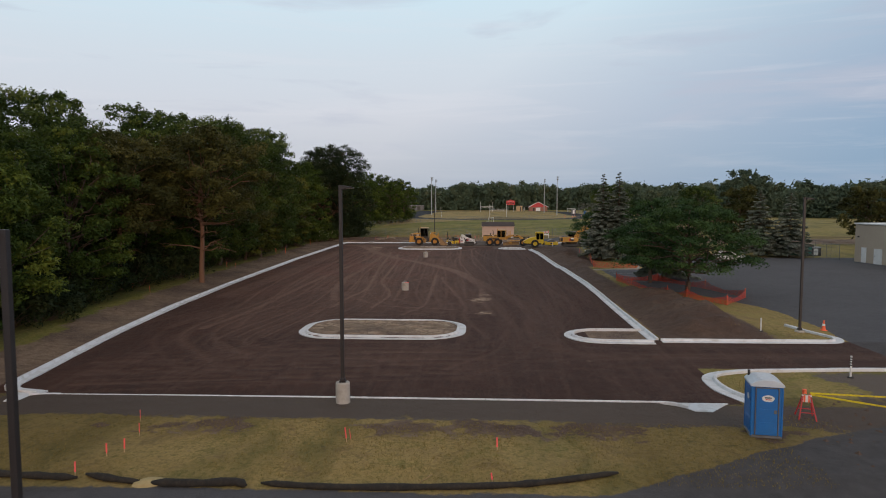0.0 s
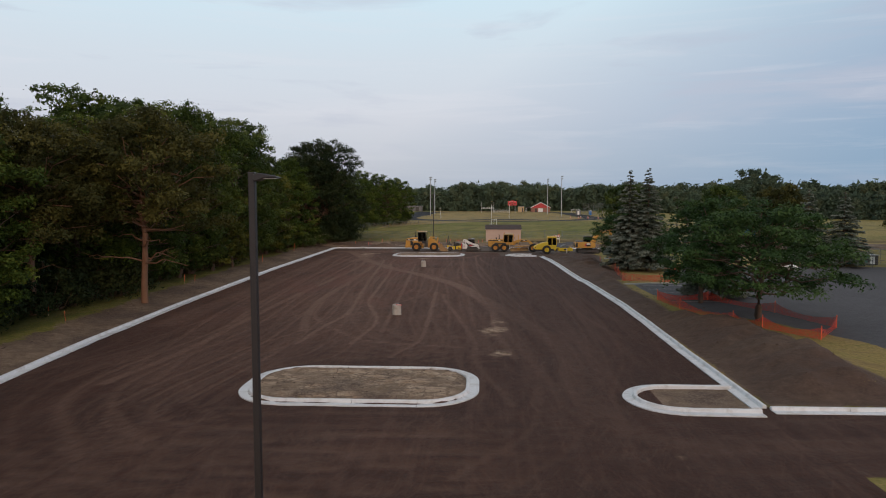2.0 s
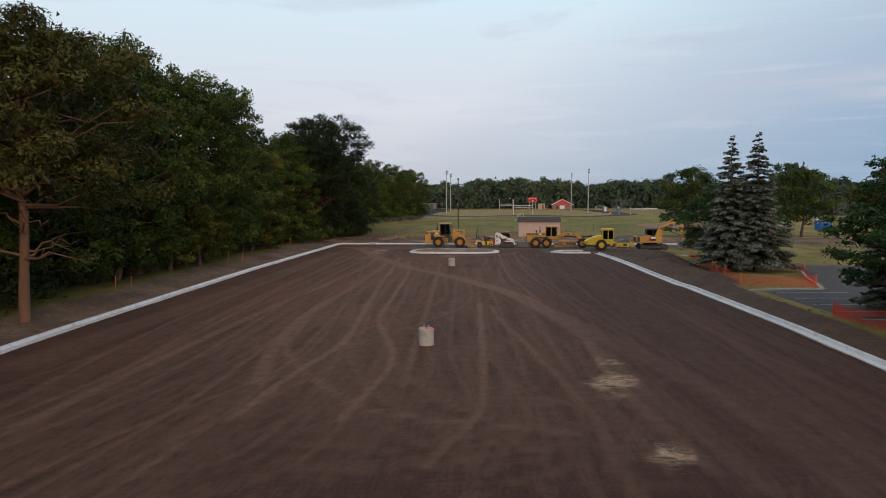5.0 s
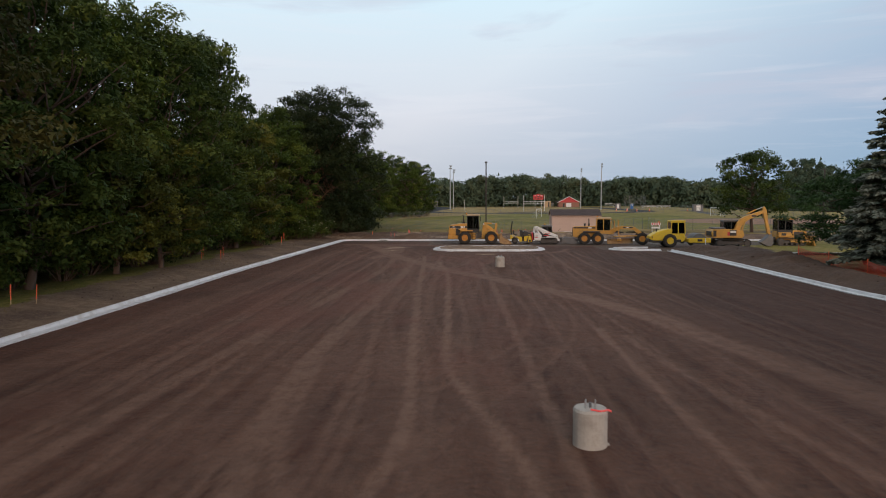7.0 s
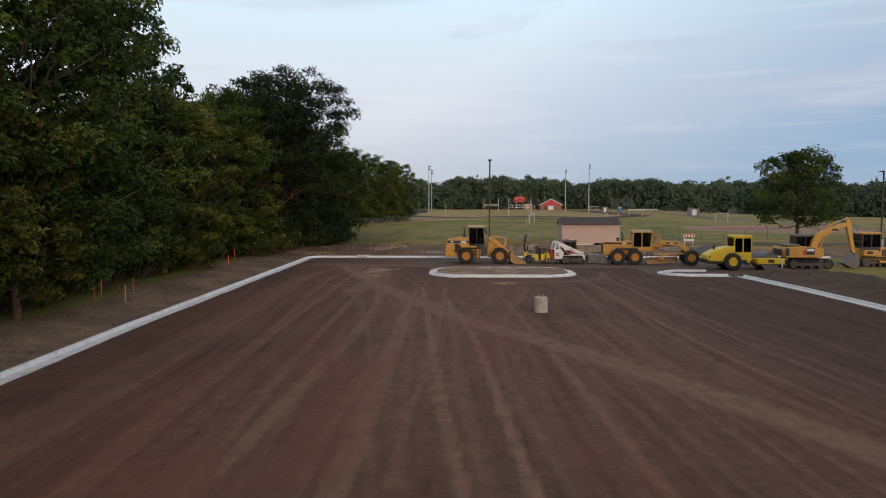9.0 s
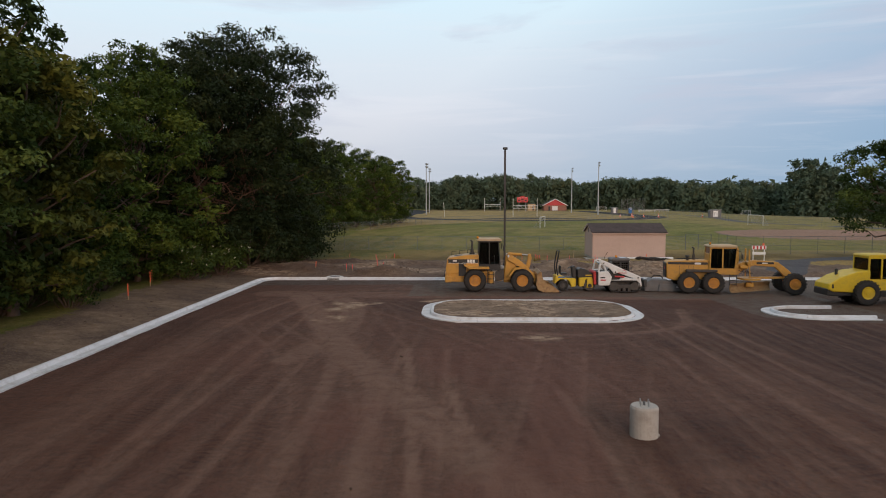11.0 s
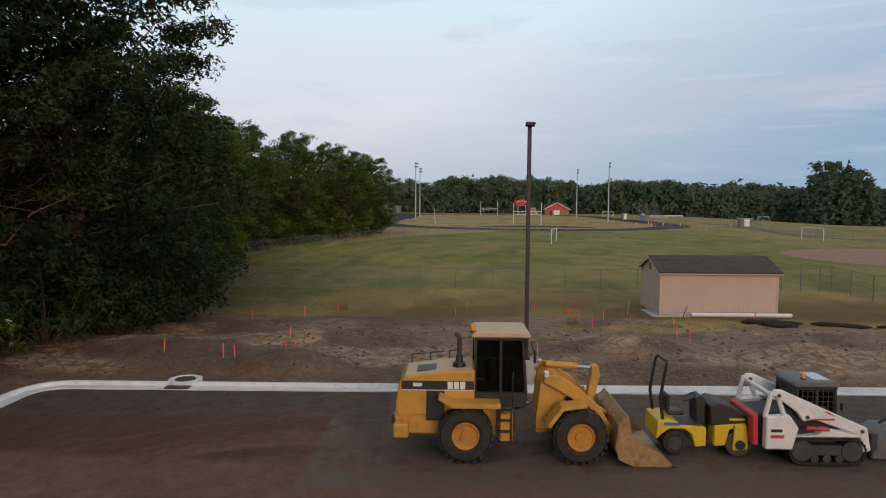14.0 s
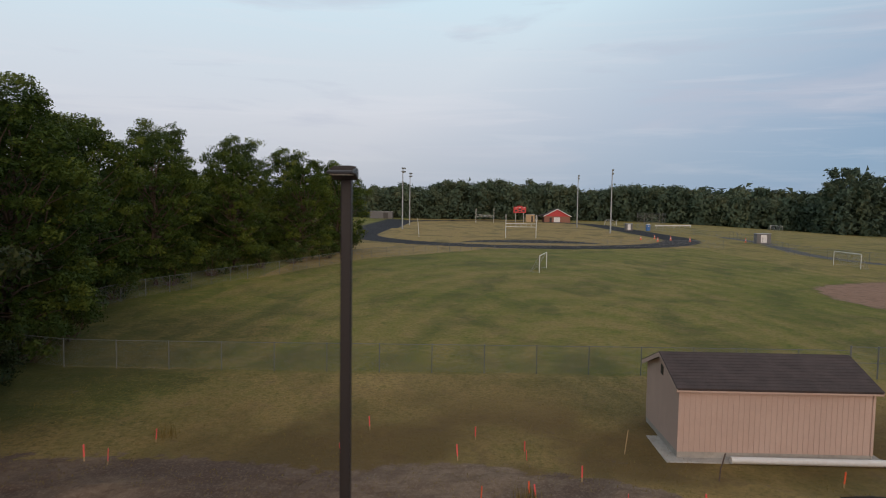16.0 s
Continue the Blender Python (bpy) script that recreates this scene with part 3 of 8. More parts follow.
    dry = np.where((ov < 35) | (y > 300) | ((y > fence_y - 0.5) & (x < 60) & (y > 166)), 0.95 + 0.2 * n2, dry)
    dry = np.where((y < 28), 1.3 + 0.7 * (n1 - 0.45) - 0.5 * step(n2, 0.5, 0.7), dry)
    dry = np.where((y > 148) & (y < 163), 0.86 + 0.5 * (n1 - 0.4) - 1.0 * (1 - step(x, -26, -14)) * step(y, 152, 156), dry)
    dry = np.where(x < wx - 2, 0.12 + 0.3 * n1 * (y < 160), dry)
    dry = np.where((x > 40) & (y > 100), 0.45 + 0.3 * n2, dry)
    dry = np.where((y > 136) & (y < 149), 1.25, dry)
    # ball diamond of bare red clay
    diamond = 1 - step(np.hypot((x - 47) / 1.25, y - 193) + 1.2 * (n1 - 0.5), 13.5, 14.3)
    red = 0.9 * step(fbm(x * 1.6, y * 0.5, 4.0, 33.0), 0.5, 0.68) * soil * step(-np.abs(x + 14), -10, -4) * step(-np.abs(y - 90), -34, -14)
    red = np.maximum(red, diamond)
    clay = np.maximum(clay, diamond)
    thatch = step(y, 147, 150) * (1 - step(y + 5 * (n1 - 0.5), 155, 163)) * step(x, -24, -12) * (0.35 + 0.65 * step(n1, 0.3, 0.6))
    red = np.maximum(red, thatch)
    bare = step(fbm(x * 0.6, y, 1.8, 91.0), 0.52, 0.66) * step(y, 22.6, 25.4) * (1 - step(y, 27.5, 28.5)) * (x < 14)
    clay = np.maximum(clay, 0.9 * bare)
    sand = np.zeros(x.shape)
    for cx, cy, hx, hy in ISLANDS:
        d = island_distance(x, y, cx, cy, hx, hy)
        sand = np.maximum(sand, (1 - step(d, -1.0, -0.5)) * (0.25 + 0.9 * step(fbm(x, y * 1.6, 1.6, 71.0), 0.42, 0.6)))
    for px, py, rx, ry in ((1.25, 52.2, 0.9, 1.5), (1.2, 59.8, 0.75, 2.4), (-8.6, 114.2, 1.3, 0.8), (-18.6, 122.5, 1.5, 3.2), (5.7, 36.8, 1.2, 0.3), (-12, 124.6, 3, 0.8)):
        sand = np.maximum(sand, (1 - step(np.hypot((x - px) / rx, (y - py) / ry) + 2.6 * (n3 - 0.5) + 1.8 * (n1 - 0.5), 0.35, 0.95)) * 0.85)
    sand = np.maximum(sand, 0.7 * step(y, 137, 138) * (1 - step(y, 144, 147)) * (x < 14) * step(fbm(x * 0.6, y * 1.3, 4.2, 81.0), 0.5, 0.62))
    wet_shade = 0.6 * step(fbm(x, y, 7.0, 55.0), 0.52, 0.7) * soil
    wet_shade = np.maximum(wet_shade, 0.8 * shoulder)
    wet_shade = np.maximum(wet_shade, 0.9 * (y < 30) * step(x, 4.5, 7))
    wet_shade = np.maximum(wet_shade, bank * (0.72 + 0.5 * n1))
    wet_shade = np.maximum(wet_shade, bare * 0.8)
    wet_shade = np.maximum(wet_shade, soil * (1 - step(y, 44, 74)) * (0.5 + 0.7 * n1))
    # shade of the wood, painted as darker grass and bank soil
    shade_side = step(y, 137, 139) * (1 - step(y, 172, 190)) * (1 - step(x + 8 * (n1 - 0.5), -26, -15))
    wet_shade = np.maximum(wet_shade, 0.85 * np.maximum(shade_side, 0.7 * step(y, 136, 137) * (1 - step(y, 140, 143)) * (1 - step(x, -18, -8))))
    wet_shade = np.maximum(wet_shade, 0.4 * step(wx - x + 2.4 * (n1 - 0.5) - strip, 0.6, 2.0) * (y < 137) * (y > 24))
    wet_shade = np.maximum(wet_shade, 0.3 * step(n2, 0.45, 0.6) * step(y, 146, 148) * (1 - step(y, 161, 164)) * (x < 16))
    flat_sand = (1 - step(np.hypot((x + 9.5) / 4.6, (y - 139.3) / 1.7) + 1.2 * (n1 - 0.5) + 0.8 * (n3 - 0.5), 0.6, 1.1)) * (y > 136.5)
    sand = np.maximum(sand, flat_sand)
    wet_shade = np.maximum(wet_shade, soil * step(x, -3, 3) * (1 - step(y, 112, 124)) * (0.95 + 0.4 * n1))
    wet_shade = np.maximum(wet_shade, (1 - step(x + 3 * (n1 - 0.5), -15, -8)) * (y < 29))
    gravel = np.maximum(shoulder, np.maximum(patch, 0.9 * (np.abs(y - 131.5 + 1.5 * (n1 - 0.5) - 0.03 * x) < 4.3) * (x > -15 + 2 * (n1 - 0.5)) * (x < 24) * (y < 135.8)))
    edge_y = np.interp(x, [-27, -17, -15.3, -14.2, -13.2, -0.8, -0.5, 3.0, 3.4, 9], [132.4, 132.8, 132.6, 131.0, 127.2, 127.0, 125.6, 126.2, 119.5, 117.8])
    pad = step(y + 0.8 * (n1 - 0.5), edge_y - 0.25, edge_y + 0.25) * (y < 135.9) * (x > -27) * (x < 10)
    gravel = np.maximum(gravel, pad)
    wet_shade = np.maximum(wet_shade * (1 - pad), pad * np.where(x < -13.5, 0.75, 0.25))
    pale = pale * (1 - 0.4 * step(x, -3, 5) * (y < 124))
    nx, ny = len(gx), len(gy)
    verts = np.stack([x, y, z], -1).reshape(-1, 3)
    i = np.arange(nx * ny).reshape(ny, nx)
    faces = np.stack([i[:-1, :-1], i[:-1, 1:], i[1:, 1:], i[1:, :-1]], -1).reshape(-1, 4)
    me = bpy.data.meshes.new("ground")
    me.vertices.add(len(verts))
    me.vertices.foreach_set("co", verts.ravel())
    me.loops.add(faces.size)
    me.loops.foreach_set("vertex_index", faces.ravel())
    me.polygons.add(len(faces))
    me.polygons.foreach_set("loop_start", np.arange(len(faces)) * 4)
    me.update(calc_edges=True)
    me.polygons.foreach_set("use_smooth", np.ones(len(faces), bool))
    for name, chans in (("zone", (soil, clay, asph, dry)), ("wear", (pale, red, gravel, track)), ("damp", (wet_shade, diamond, deep * soil, sand))):
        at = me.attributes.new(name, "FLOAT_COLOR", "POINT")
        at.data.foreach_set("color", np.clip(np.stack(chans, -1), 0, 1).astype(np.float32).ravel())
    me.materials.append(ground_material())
    ob = new("ground", me)
    return tagged(ob, "graded brown soil lot, dry grass verges, playing fields and old asphalt", "ground", kind="structure")


def ground_material():
    m, t = material("ground_cover")
    pos = t.add("ShaderNodeNewGeometry").outputs["Position"]
    split = {}
    for n in ("zone", "wear", "damp"):
        a = t.add("ShaderNodeAttribute", attribute_name=n)
        s = t.add("ShaderNodeSeparateColor", {0: a.outputs["Color"]})
        split[n] = (s.outputs[0], s.outputs[1], s.outputs[2], a.outputs["Alpha"])
    soil, clay, asph, dry = split["zone"]
    pale, red, gravel, track = split["wear"]
    wet_shade, diamond, deep, sand = split["damp"]
    fine = t.ramp(t.noise(pos, 9.0, 6.0, 0.7), [(0.25, (0,) * 3), (0.75, (1,) * 3)])
    mid = t.ramp(t.noise(pos, 1.7, 5.0, 0.65, 0.3), [(0.3, (0,) * 3), (0.7, (1,) * 3)])
    big = t.noise(pos, 0.23, 4.0, 0.6)
    speck = t.noise(pos, 38.0, 3.0, 0.7)
    drag = t.noise(t.scaled(pos, (1.1, 0.05, 1.0)), 1.0, 4.0, 0.6, 0.9)

    def edge(mask, soft=0.22, amount=0.9):
        """A mask with a ragged border."""
        v = t.math("ADD", mask, t.math("MULTIPLY", t.math("SUBTRACT", mid, 0.5), amount))
        return t.math("MULTIPLY_ADD", v, 1 / soft, 0.5 - 0.5 / soft, clamp=True)

    lush = t.mix(mid, (0.104, 0.128, 0.012), (0.165, 0.174, 0.021))
    # this mask holds damp ground and the painted shade beside the wood
    lush = t.mix(wet_shade, lush, t.mix(mid, (0.024, 0.045, 0.008), (0.045, 0.07, 0.012)))
    straw = t.mix(fine, (0.25, 0.168, 0.055), (0.43, 0.305, 0.118))
    tuft = t.noise(pos, 4.2, 5.0, 0.75, 0.4)
    patch = t.noise(pos, 0.55, 5.0, 0.7, 0.8)
    xyz_ = t.add("ShaderNodeSeparateXYZ", {0: pos})
    far_x, far_y = t.math("SUBTRACT", xyz_.outputs[0], 3.0), t.math("MULTIPLY", t.math("SUBTRACT", xyz_.outputs[1], 165.0), 0.4)
    ring = t.math("SQRT", t.math("ADD", t.math("MULTIPLY", far_x, far_x), t.math("MULTIPLY", far_y, far_y)))
    mown = t.math("SINE", t.math("ADD", t.math("MULTIPLY", ring, 2.3), t.math("MULTIPLY", patch, 3.2)))
    mown = t.math("MULTIPLY", t.math("MULTIPLY", mown, 0.11), t.math("GREATER_THAN", xyz_.outputs[1], 165.0))
    blades = t.math("ADD", dry, t.math("MULTIPLY", t.math("SUBTRACT", tuft, 0.5), 1.5))
    blades = t.math("ADD", blades, t.math("MULTIPLY", t.math("SUBTRACT", patch, 0.5), 1.5))
    blades = t.math("ADD", t.math("ADD", blades, mown), t.math("MULTIPLY", t.math("SUBTRACT", fine, 0.5), 0.8), clamp=True)
    grass = t.mix(blades, lush, straw)
    sward = t.noise(t.scaled(pos, (1.0, 0.55, 1.0)), 0.16, 5.0, 0.62, 0.7)
    grass = t.mix(t.math("MULTIPLY", t.ramp(sward, [(0.36, (1,) * 3), (0.52, (0,) * 3)]), 0.55), grass, (0.052, 0.066, 0.012))
    grass = t.mix(t.math("MULTIPLY", t.ramp(sward, [(0.55, (0,) * 3), (0.7, (1,) * 3)]), 0.4), grass, (0.26, 0.215, 0.06))
    grass = t.mix(t.math("MULTIPLY", t.ramp(patch, [(0.56, (0,) * 3), (0.7, (1,) * 3)]), t.math("MULTIPLY", dry, 0.6)), grass, (0.12, 0.078, 0.042))
    grass = t.mix(t.math("MULTIPLY", t.ramp(tuft, [(0.32, (1,) * 3), (0.5, (0,) * 3)]), 0.5), grass, (0.07, 0.055, 0.02))
    grass = t.mix(t.math("MULTIPLY", red, t.math("MULTIPLY_ADD", tuft, 0.5, 0.5)), grass, (0.105, 0.062, 0.019))
    # darkens damp grass and paints in the wood's shade
    grass = t.mix(t.math("MULTIPLY", wet_shade, 0.45), grass, (0.056, 0.043, 0.006))
    # soils
    earth = t.mix(mid, (0.086, 0.036, 0.0215), (0.136, 0.062, 0.0375))
    earth = t.mix(t.math("MULTIPLY", t.ramp(big, [(0.35, (0,) * 3), (0.7, (1,) * 3)]), 0.35), earth, (0.13, 0.072, 0.054))
    earth = t.mix(t.math("MULTIPLY", wet_shade, 0.85), earth, (0.044, 0.0182, 0.0118))
    earth = t.mix(t.math("MULTIPLY", t.ramp(drag, [(0.48, (0,) * 3), (0.66, (1,) * 3)]), 0.2), earth, (0.175, 0.104, 0.078))
    earth = t.mix(t.math("MULTIPLY", t.ramp(drag, [(0.34, (1,) * 3), (0.46, (0,) * 3)]), 0.22), earth, (0.05, 0.026, 0.018))
    hair = t.noise(t.scaled(pos, (11.0, 0.5, 1.0)), 1.0, 4.0, 0.7, 1.2)
    earth = t.mix(t.math("MULTIPLY", t.ramp(hair, [(0.5, (0,) * 3), (0.7, (1,) * 3)]), 0.12), earth, (0.175, 0.106, 0.08))
    earth = t.mix(t.math("MULTIPLY", t.ramp(fine, [(0.3, (1,) * 3), (0.5, (0,) * 3)]), 0.45), earth, (0.038, 0.021, 0.015))
    for turn, shift, amount in ((0.06, 0.0, 0.2), (0.42, 7.0, 0.2), (-0.35, 13.0, 0.2), (1.35, 19.0, 0.2)):
        spin = t.add("ShaderNodeMapping", {"Vector": pos, "Rotation": (0.0, 0.0, turn), "Location": (shift, shift, 0.0)})
        scuff = t.noise(t.scaled(spin.outputs[0], (7.0, 0.55, 1.0)), 1.0, 3.0, 0.6, 0.8)
        where = t.ramp(t.noise(spin.outputs[0], 0.31, 2.0, 0.5), [(0.45, (0,) * 3), (0.57, (1,) * 3)])
        line = t.ramp(scuff, [(0.37, (1,) * 3), (0.45, (0,) * 3)])
        earth = t.mix(t.math("MULTIPLY", t.math("MULTIPLY", line, where), amount), earth, (0.032, 0.017, 0.012))
        lift = t.ramp(scuff, [(0.55, (0,) * 3), (0.63, (1,) * 3)])
        earth = t.mix(t.math("MULTIPLY", t.math("MULTIPLY", lift, where), amount * 0.6), earth, (0.195, 0.118, 0.088))
        # cleats of crawler tracks and lugged tyres
        at = t.add("ShaderNodeSeparateXYZ", {0: spin.outputs[0]})
        comb = t.math("SINE", t.math("MULTIPLY_ADD", at.outputs[1], 24.0, t.math("MULTIPLY", mid, 5.0)))
        band = t.ramp(t.noise(t.scaled(spin.outputs[0], (1.3, 0.09, 1.0)), 1.0, 2.0, 0.5), [(0.57, (0,) * 3), (0.61, (1,) * 3)])
        earth = t.mix(t.math("MULTIPLY", t.math("MULTIPLY", t.math("GREATER_THAN", comb, 0.25), band), t.math("MULTIPLY", fine, 0.6)), earth, (0.04, 0.022, 0.016))
    for row, lean in ((49.6, 0.02), (50.4, 0.02), (39.2, 0.05), (113.2, -0.03)):
        lane_at = t.math("ABSOLUTE", t.math("SUBTRACT", xyz_.outputs[1], t.math("MULTIPLY_ADD", xyz_.outputs[0], lean, row)))
        there = t.math("MULTIPLY", t.math("LESS_THAN", lane_at, 0.2), t.math("LESS_THAN", t.math("ABSOLUTE", t.math("ADD", xyz_.outputs[0], 3.0)), 7.0))
        cleat = t.math("GREATER_THAN", t.math("SINE", t.math("MULTIPLY_ADD", xyz_.outputs[0], 38.0, t.math("MULTIPLY", mid, 4.0))), 0.1)
        earth = t.mix(t.math("MULTIPLY", t.math("MULTIPLY", there, cleat), t.math("MULTIPLY", fine, 0.55)), earth, (0.035, 0.018, 0.013))
    ruts = t.math("MULTIPLY", pale, t.ramp(t.math("MULTIPLY_ADD", mid, 0.6, t.math("MULTIPLY", fine, 0.4)), [(0.2, (0.45,) * 3), (0.7, (1,) * 3)]))
    earth = t.mix(t.math("MULTIPLY", ruts, 1.35, clamp=True), earth, (0.214, 0.126, 0.088))
    earth = t.mix(t.math("MULTIPLY", red, 0.45), earth, (0.16, 0.065, 0.045))
    loose = t.mix(mid, (0.148, 0.094, 0.06), (0.285, 0.205, 0.14))
    loose = t.mix(t.ramp(big, [(0.42, (0,) * 3), (0.62, (0.85,) * 3)]), loose, (0.095, 0.062, 0.047))
    loose = t.mix(t.math("MULTIPLY", t.ramp(fine, [(0.5, (0,) * 3), (0.75, (1,) * 3)]), 0.45), loose, (0.36, 0.28, 0.205))
    loose = t.mix(t.math("MULTIPLY", wet_shade, 0.8), loose, t.mix(t.math("MULTIPLY_ADD", fine, 0.5, t.math("MULTIPLY", mid, 0.5)), (0.028, 0.015, 0.011), (0.115, 0.066, 0.047)))
    loose = t.mix(t.math("MULTIPLY", diamond, 0.75), loose, (0.36, 0.21, 0.14))
    pale_sand = t.mix(mid, (0.31, 0.195, 0.115), (0.53, 0.405, 0.29))
    rake = t.noise(t.scaled(pos, (1.0, 1.9, 1.0)), 1.15, 6.0, 0.72, 0.9)
    plates = t.add("ShaderNodeTexVoronoi", {"Vector": t.add("ShaderNodeVectorMath", {0: pos, 1: t.add("ShaderNodeTexNoise", {"Vector": pos, "Scale": 1.4, "Detail": 3.0}).outputs["Color"]}, operation="ADD").outputs[0], "Scale": 1.15})
    plates.feature = "DISTANCE_TO_EDGE"
    crack = t.ramp(plates.outputs["Distance"], [(0.015, (1,) * 3), (0.07, (0,) * 3)])
    pale_sand = t.mix(t.math("MULTIPLY", t.math("MULTIPLY", crack, clay), 0.7), pale_sand, (0.11, 0.07, 0.045))
    loose = t.mix(t.ramp(rake, [(0.38, (0.45,) * 3), (0.5, (0,) * 3)]), loose, (0.085, 0.053, 0.036))
    sandy = t.math("MULTIPLY", sand, t.ramp(t.math("MULTIPLY_ADD", fine, 0.12, t.math("MULTIPLY", rake, 0.88)), [(0.42, (0.1,) * 3), (0.54, (1,) * 3)]))
    rake_ = t.noise(t.scaled(pos, (0.5, 1.4, 1.0)), 1.0, 6.0, 0.7, 0.6)
    stones = t.mix(t.ramp(speck, [(0.42, (0,) * 3), (0.62, (1,) * 3)]), (0.10, 0.077, 0.061), (0.175, 0.14, 0.113))
    stones = t.mix(t.math("MULTIPLY", wet_shade, 0.8), stones, t.mix(t.math("MULTIPLY_ADD", speck, 0.4, t.math("MULTIPLY", rake_, 0.6)), (0.022, 0.0155, 0.012), (0.135, 0.099, 0.078)))
    tar = t.mix(t.math("MULTIPLY_ADD", speck, 0.5, t.math("MULTIPLY", mid, 0.5)), (0.066, 0.064, 0.068), (0.112, 0.108, 0.113))
    tar = t.mix(t.math("MULTIPLY", t.ramp(big, [(0.4, (0,) * 3), (0.7, (1,) * 3)]), 0.4), tar, (0.122, 0.117, 0.121))
    tar = t.mix(t.math("MULTIPLY", wet_shade, 0.75), tar, t.mix(mid, (0.048, 0.042, 0.039), (0.085, 0.076, 0.072)))
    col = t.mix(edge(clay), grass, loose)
    col = t.mix(edge(gravel, 0.3), col, stones)
    col = t.mix(edge(soil, 0.3, 0.5), col, earth)
    both = t.math("MULTIPLY", t.math("MULTIPLY", soil, gravel), t.math("MULTIPLY_ADD", mid, 1.3, 0.1), clamp=True)
    col = t.mix(both, col, stones)
    col = t.mix(sandy, col, pale_sand)
    col = t.mix(edge(asph, 0.2, 0.5), col, tar)
    col = t.mix(track, col, t.mix(mid, (0.012, 0.0125, 0.016), (0.018, 0.0185, 0.024)))
    grain = t.math("MULTIPLY_ADD", mid, 0.6, t.math("MULTIPLY_ADD", fine, 0.35, t.math("MULTIPLY", speck, 0.12)))
    bump = t.add("ShaderNodeBump", {"Strength": 0.8, "Distance": 0.10, "Height": grain})
    p = t.add("ShaderNodeBsdfPrincipled", {"Base Color": col, "Roughness": t.math("MULTIPLY_ADD", fine, 0.2, 0.78), "Normal": bump.outputs[0], "Specular IOR Level": 0.25})
    t.add("ShaderNodeOutputMaterial", {0: p.outputs[0]})
    return m


build_ground()


# ---- kerbs: gutter pan and raised lip, cast in lengths with open joints ----
def kerb(name, pts, lip=1, pan=0.45, head=0.18, high=0.15, length=3.0, label="new pale concrete kerb and gutter", closed=False, dusty=0.0):
    """A kerb along a line. lip = 1: the raised lip lies to the left of the line's way, and the gutter pan to its right."""
    line = np.array(pts, float)
    if closed:
        line = np.vstack([line, line[:1]])
    seg = np.linalg.norm(np.diff(line, axis=0), axis=1)
    along = np.r_[0, np.cumsum(seg)]
    count = max(1, round(along[-1] / length))
    owner = thing(name, label, "kerb", kind="structure")
    shape = [(-pan, -0.25), (-pan, 0.03), (-0.02, 0.012), (0.02, high - 0.02), (0.05, high), (head - 0.03, high), (head, high - 0.03), (head, -0.25)]
    step_ = along[-1] / count
    for k in range(count):
        s = np.linspace(k * step_ + 0.008, (k + 1) * step_ - 0.008, max(2, int(step_ / 0.3) + 1))
        px, py = np.interp(s, along, line[:, 0]), np.interp(s, along, line[:, 1])
        e = 0.25
        tx = np.interp(np.clip(s + e, 0, along[-1]), along, line[:, 0]) - np.interp(np.clip(s - e, 0, along[-1]), along, line[:, 0])
        ty = np.interp(np.clip(s + e, 0, along[-1]), along, line[:, 1]) - np.interp(np.clip(s - e, 0, along[-1]), along, line[:, 1])
        if closed:
            tot = along[-1]
            tx = np.interp((s + e) % tot, along, line[:, 0]) - np.interp((s - e) % tot, along, line[:, 0])
            ty = np.interp((s + e) % tot, along, line[:, 1]) - np.interp((s - e) % tot, along, line[:, 1])
        ln = np.hypot(tx, ty)
        nx, ny = -ty / ln * lip, tx / ln * lip
        dz = 0.012 * (np.random.rand() - 0.5)
        vs = [(px[i] + nx[i] * o, py[i] + ny[i] * o, h + dz) for i in range(len(s)) for o, h in shape]
        q = len(shape)
        fs = [(i * q + j, i * q + (j + 1) % q, (i + 1) * q + (j + 1) % q, (i + 1) * q + j) for i in range(len(s) - 1) for j in range(q)]
        fs += [tuple(range(q)), tuple(reversed(range((len(s) - 1) * q, len(s) * q)))]
        part("kerb_length", (vs, [], fs), CONCRETE, owner)
    return owner


def arc(cx, cy, r, a0, a1, n=10):
    return [(cx + r * math.cos(radians(a0 + (a1 - a0) * i / n)), cy + r * math.sin(radians(a0 + (a1 - a0) * i / n))) for i in range(n + 1)]


def oval(cx, cy, hx, hy, n=28):
    """Round-ended outline, anticlockwise."""
    r, n = ISLAND_R - 0.45, n // 2
    a, b = hx - r, hy - r
    return arc(cx + a, cy - b, r, -90, 0, n) + arc(cx + a, cy + b, r, 0, 90, n) + arc(cx - a, cy + b, r, 90, 180, n) + arc(cx - a, cy - b, r, 180, 270, n)


def rounded(pts, r, n=14):
    """A polyline with its inner corners rounded."""
    out = [pts[0]]
    for a, b, c in zip(pts, pts[1:], pts[2:]):
        a, b, c = Vector(a), Vector(b), Vector(c)
        d = min(r, (a - b).length * 0.45, (c - b).length * 0.45)
        p, q = b + (a - b).normalized() * d, b + (c - b).normalized() * d
        out += [tuple((p * (1 - s) + b * s) * (1 - s) + (b * (1 - s) + q * s) * s) for s in [i / n for i in range(n + 1)]]
    return out + [pts[-1]]


west = [(x, y) for y, x in zip(*WEST)]
kerb("kerb_west", rounded([(-19.2, 28.9), (-21.4, 29.4)] + [p for p in west if 40 < p[1] < 130] + [(-27.0, 135.9), (-20, 135.9), (-10, 135.95), (3, 136.1), (16, 136.2), (26, 136.3)], 1.6), lip=1)
kerb("kerb_south", rounded([(-19.4, 28.55), (-5.4, 28.8), (9.3, 28.85), (9.9, 28.3)], 0.7), lip=-1, pan=0.02, head=0.13, label="narrow pale concrete kerb along the gravel shoulder")
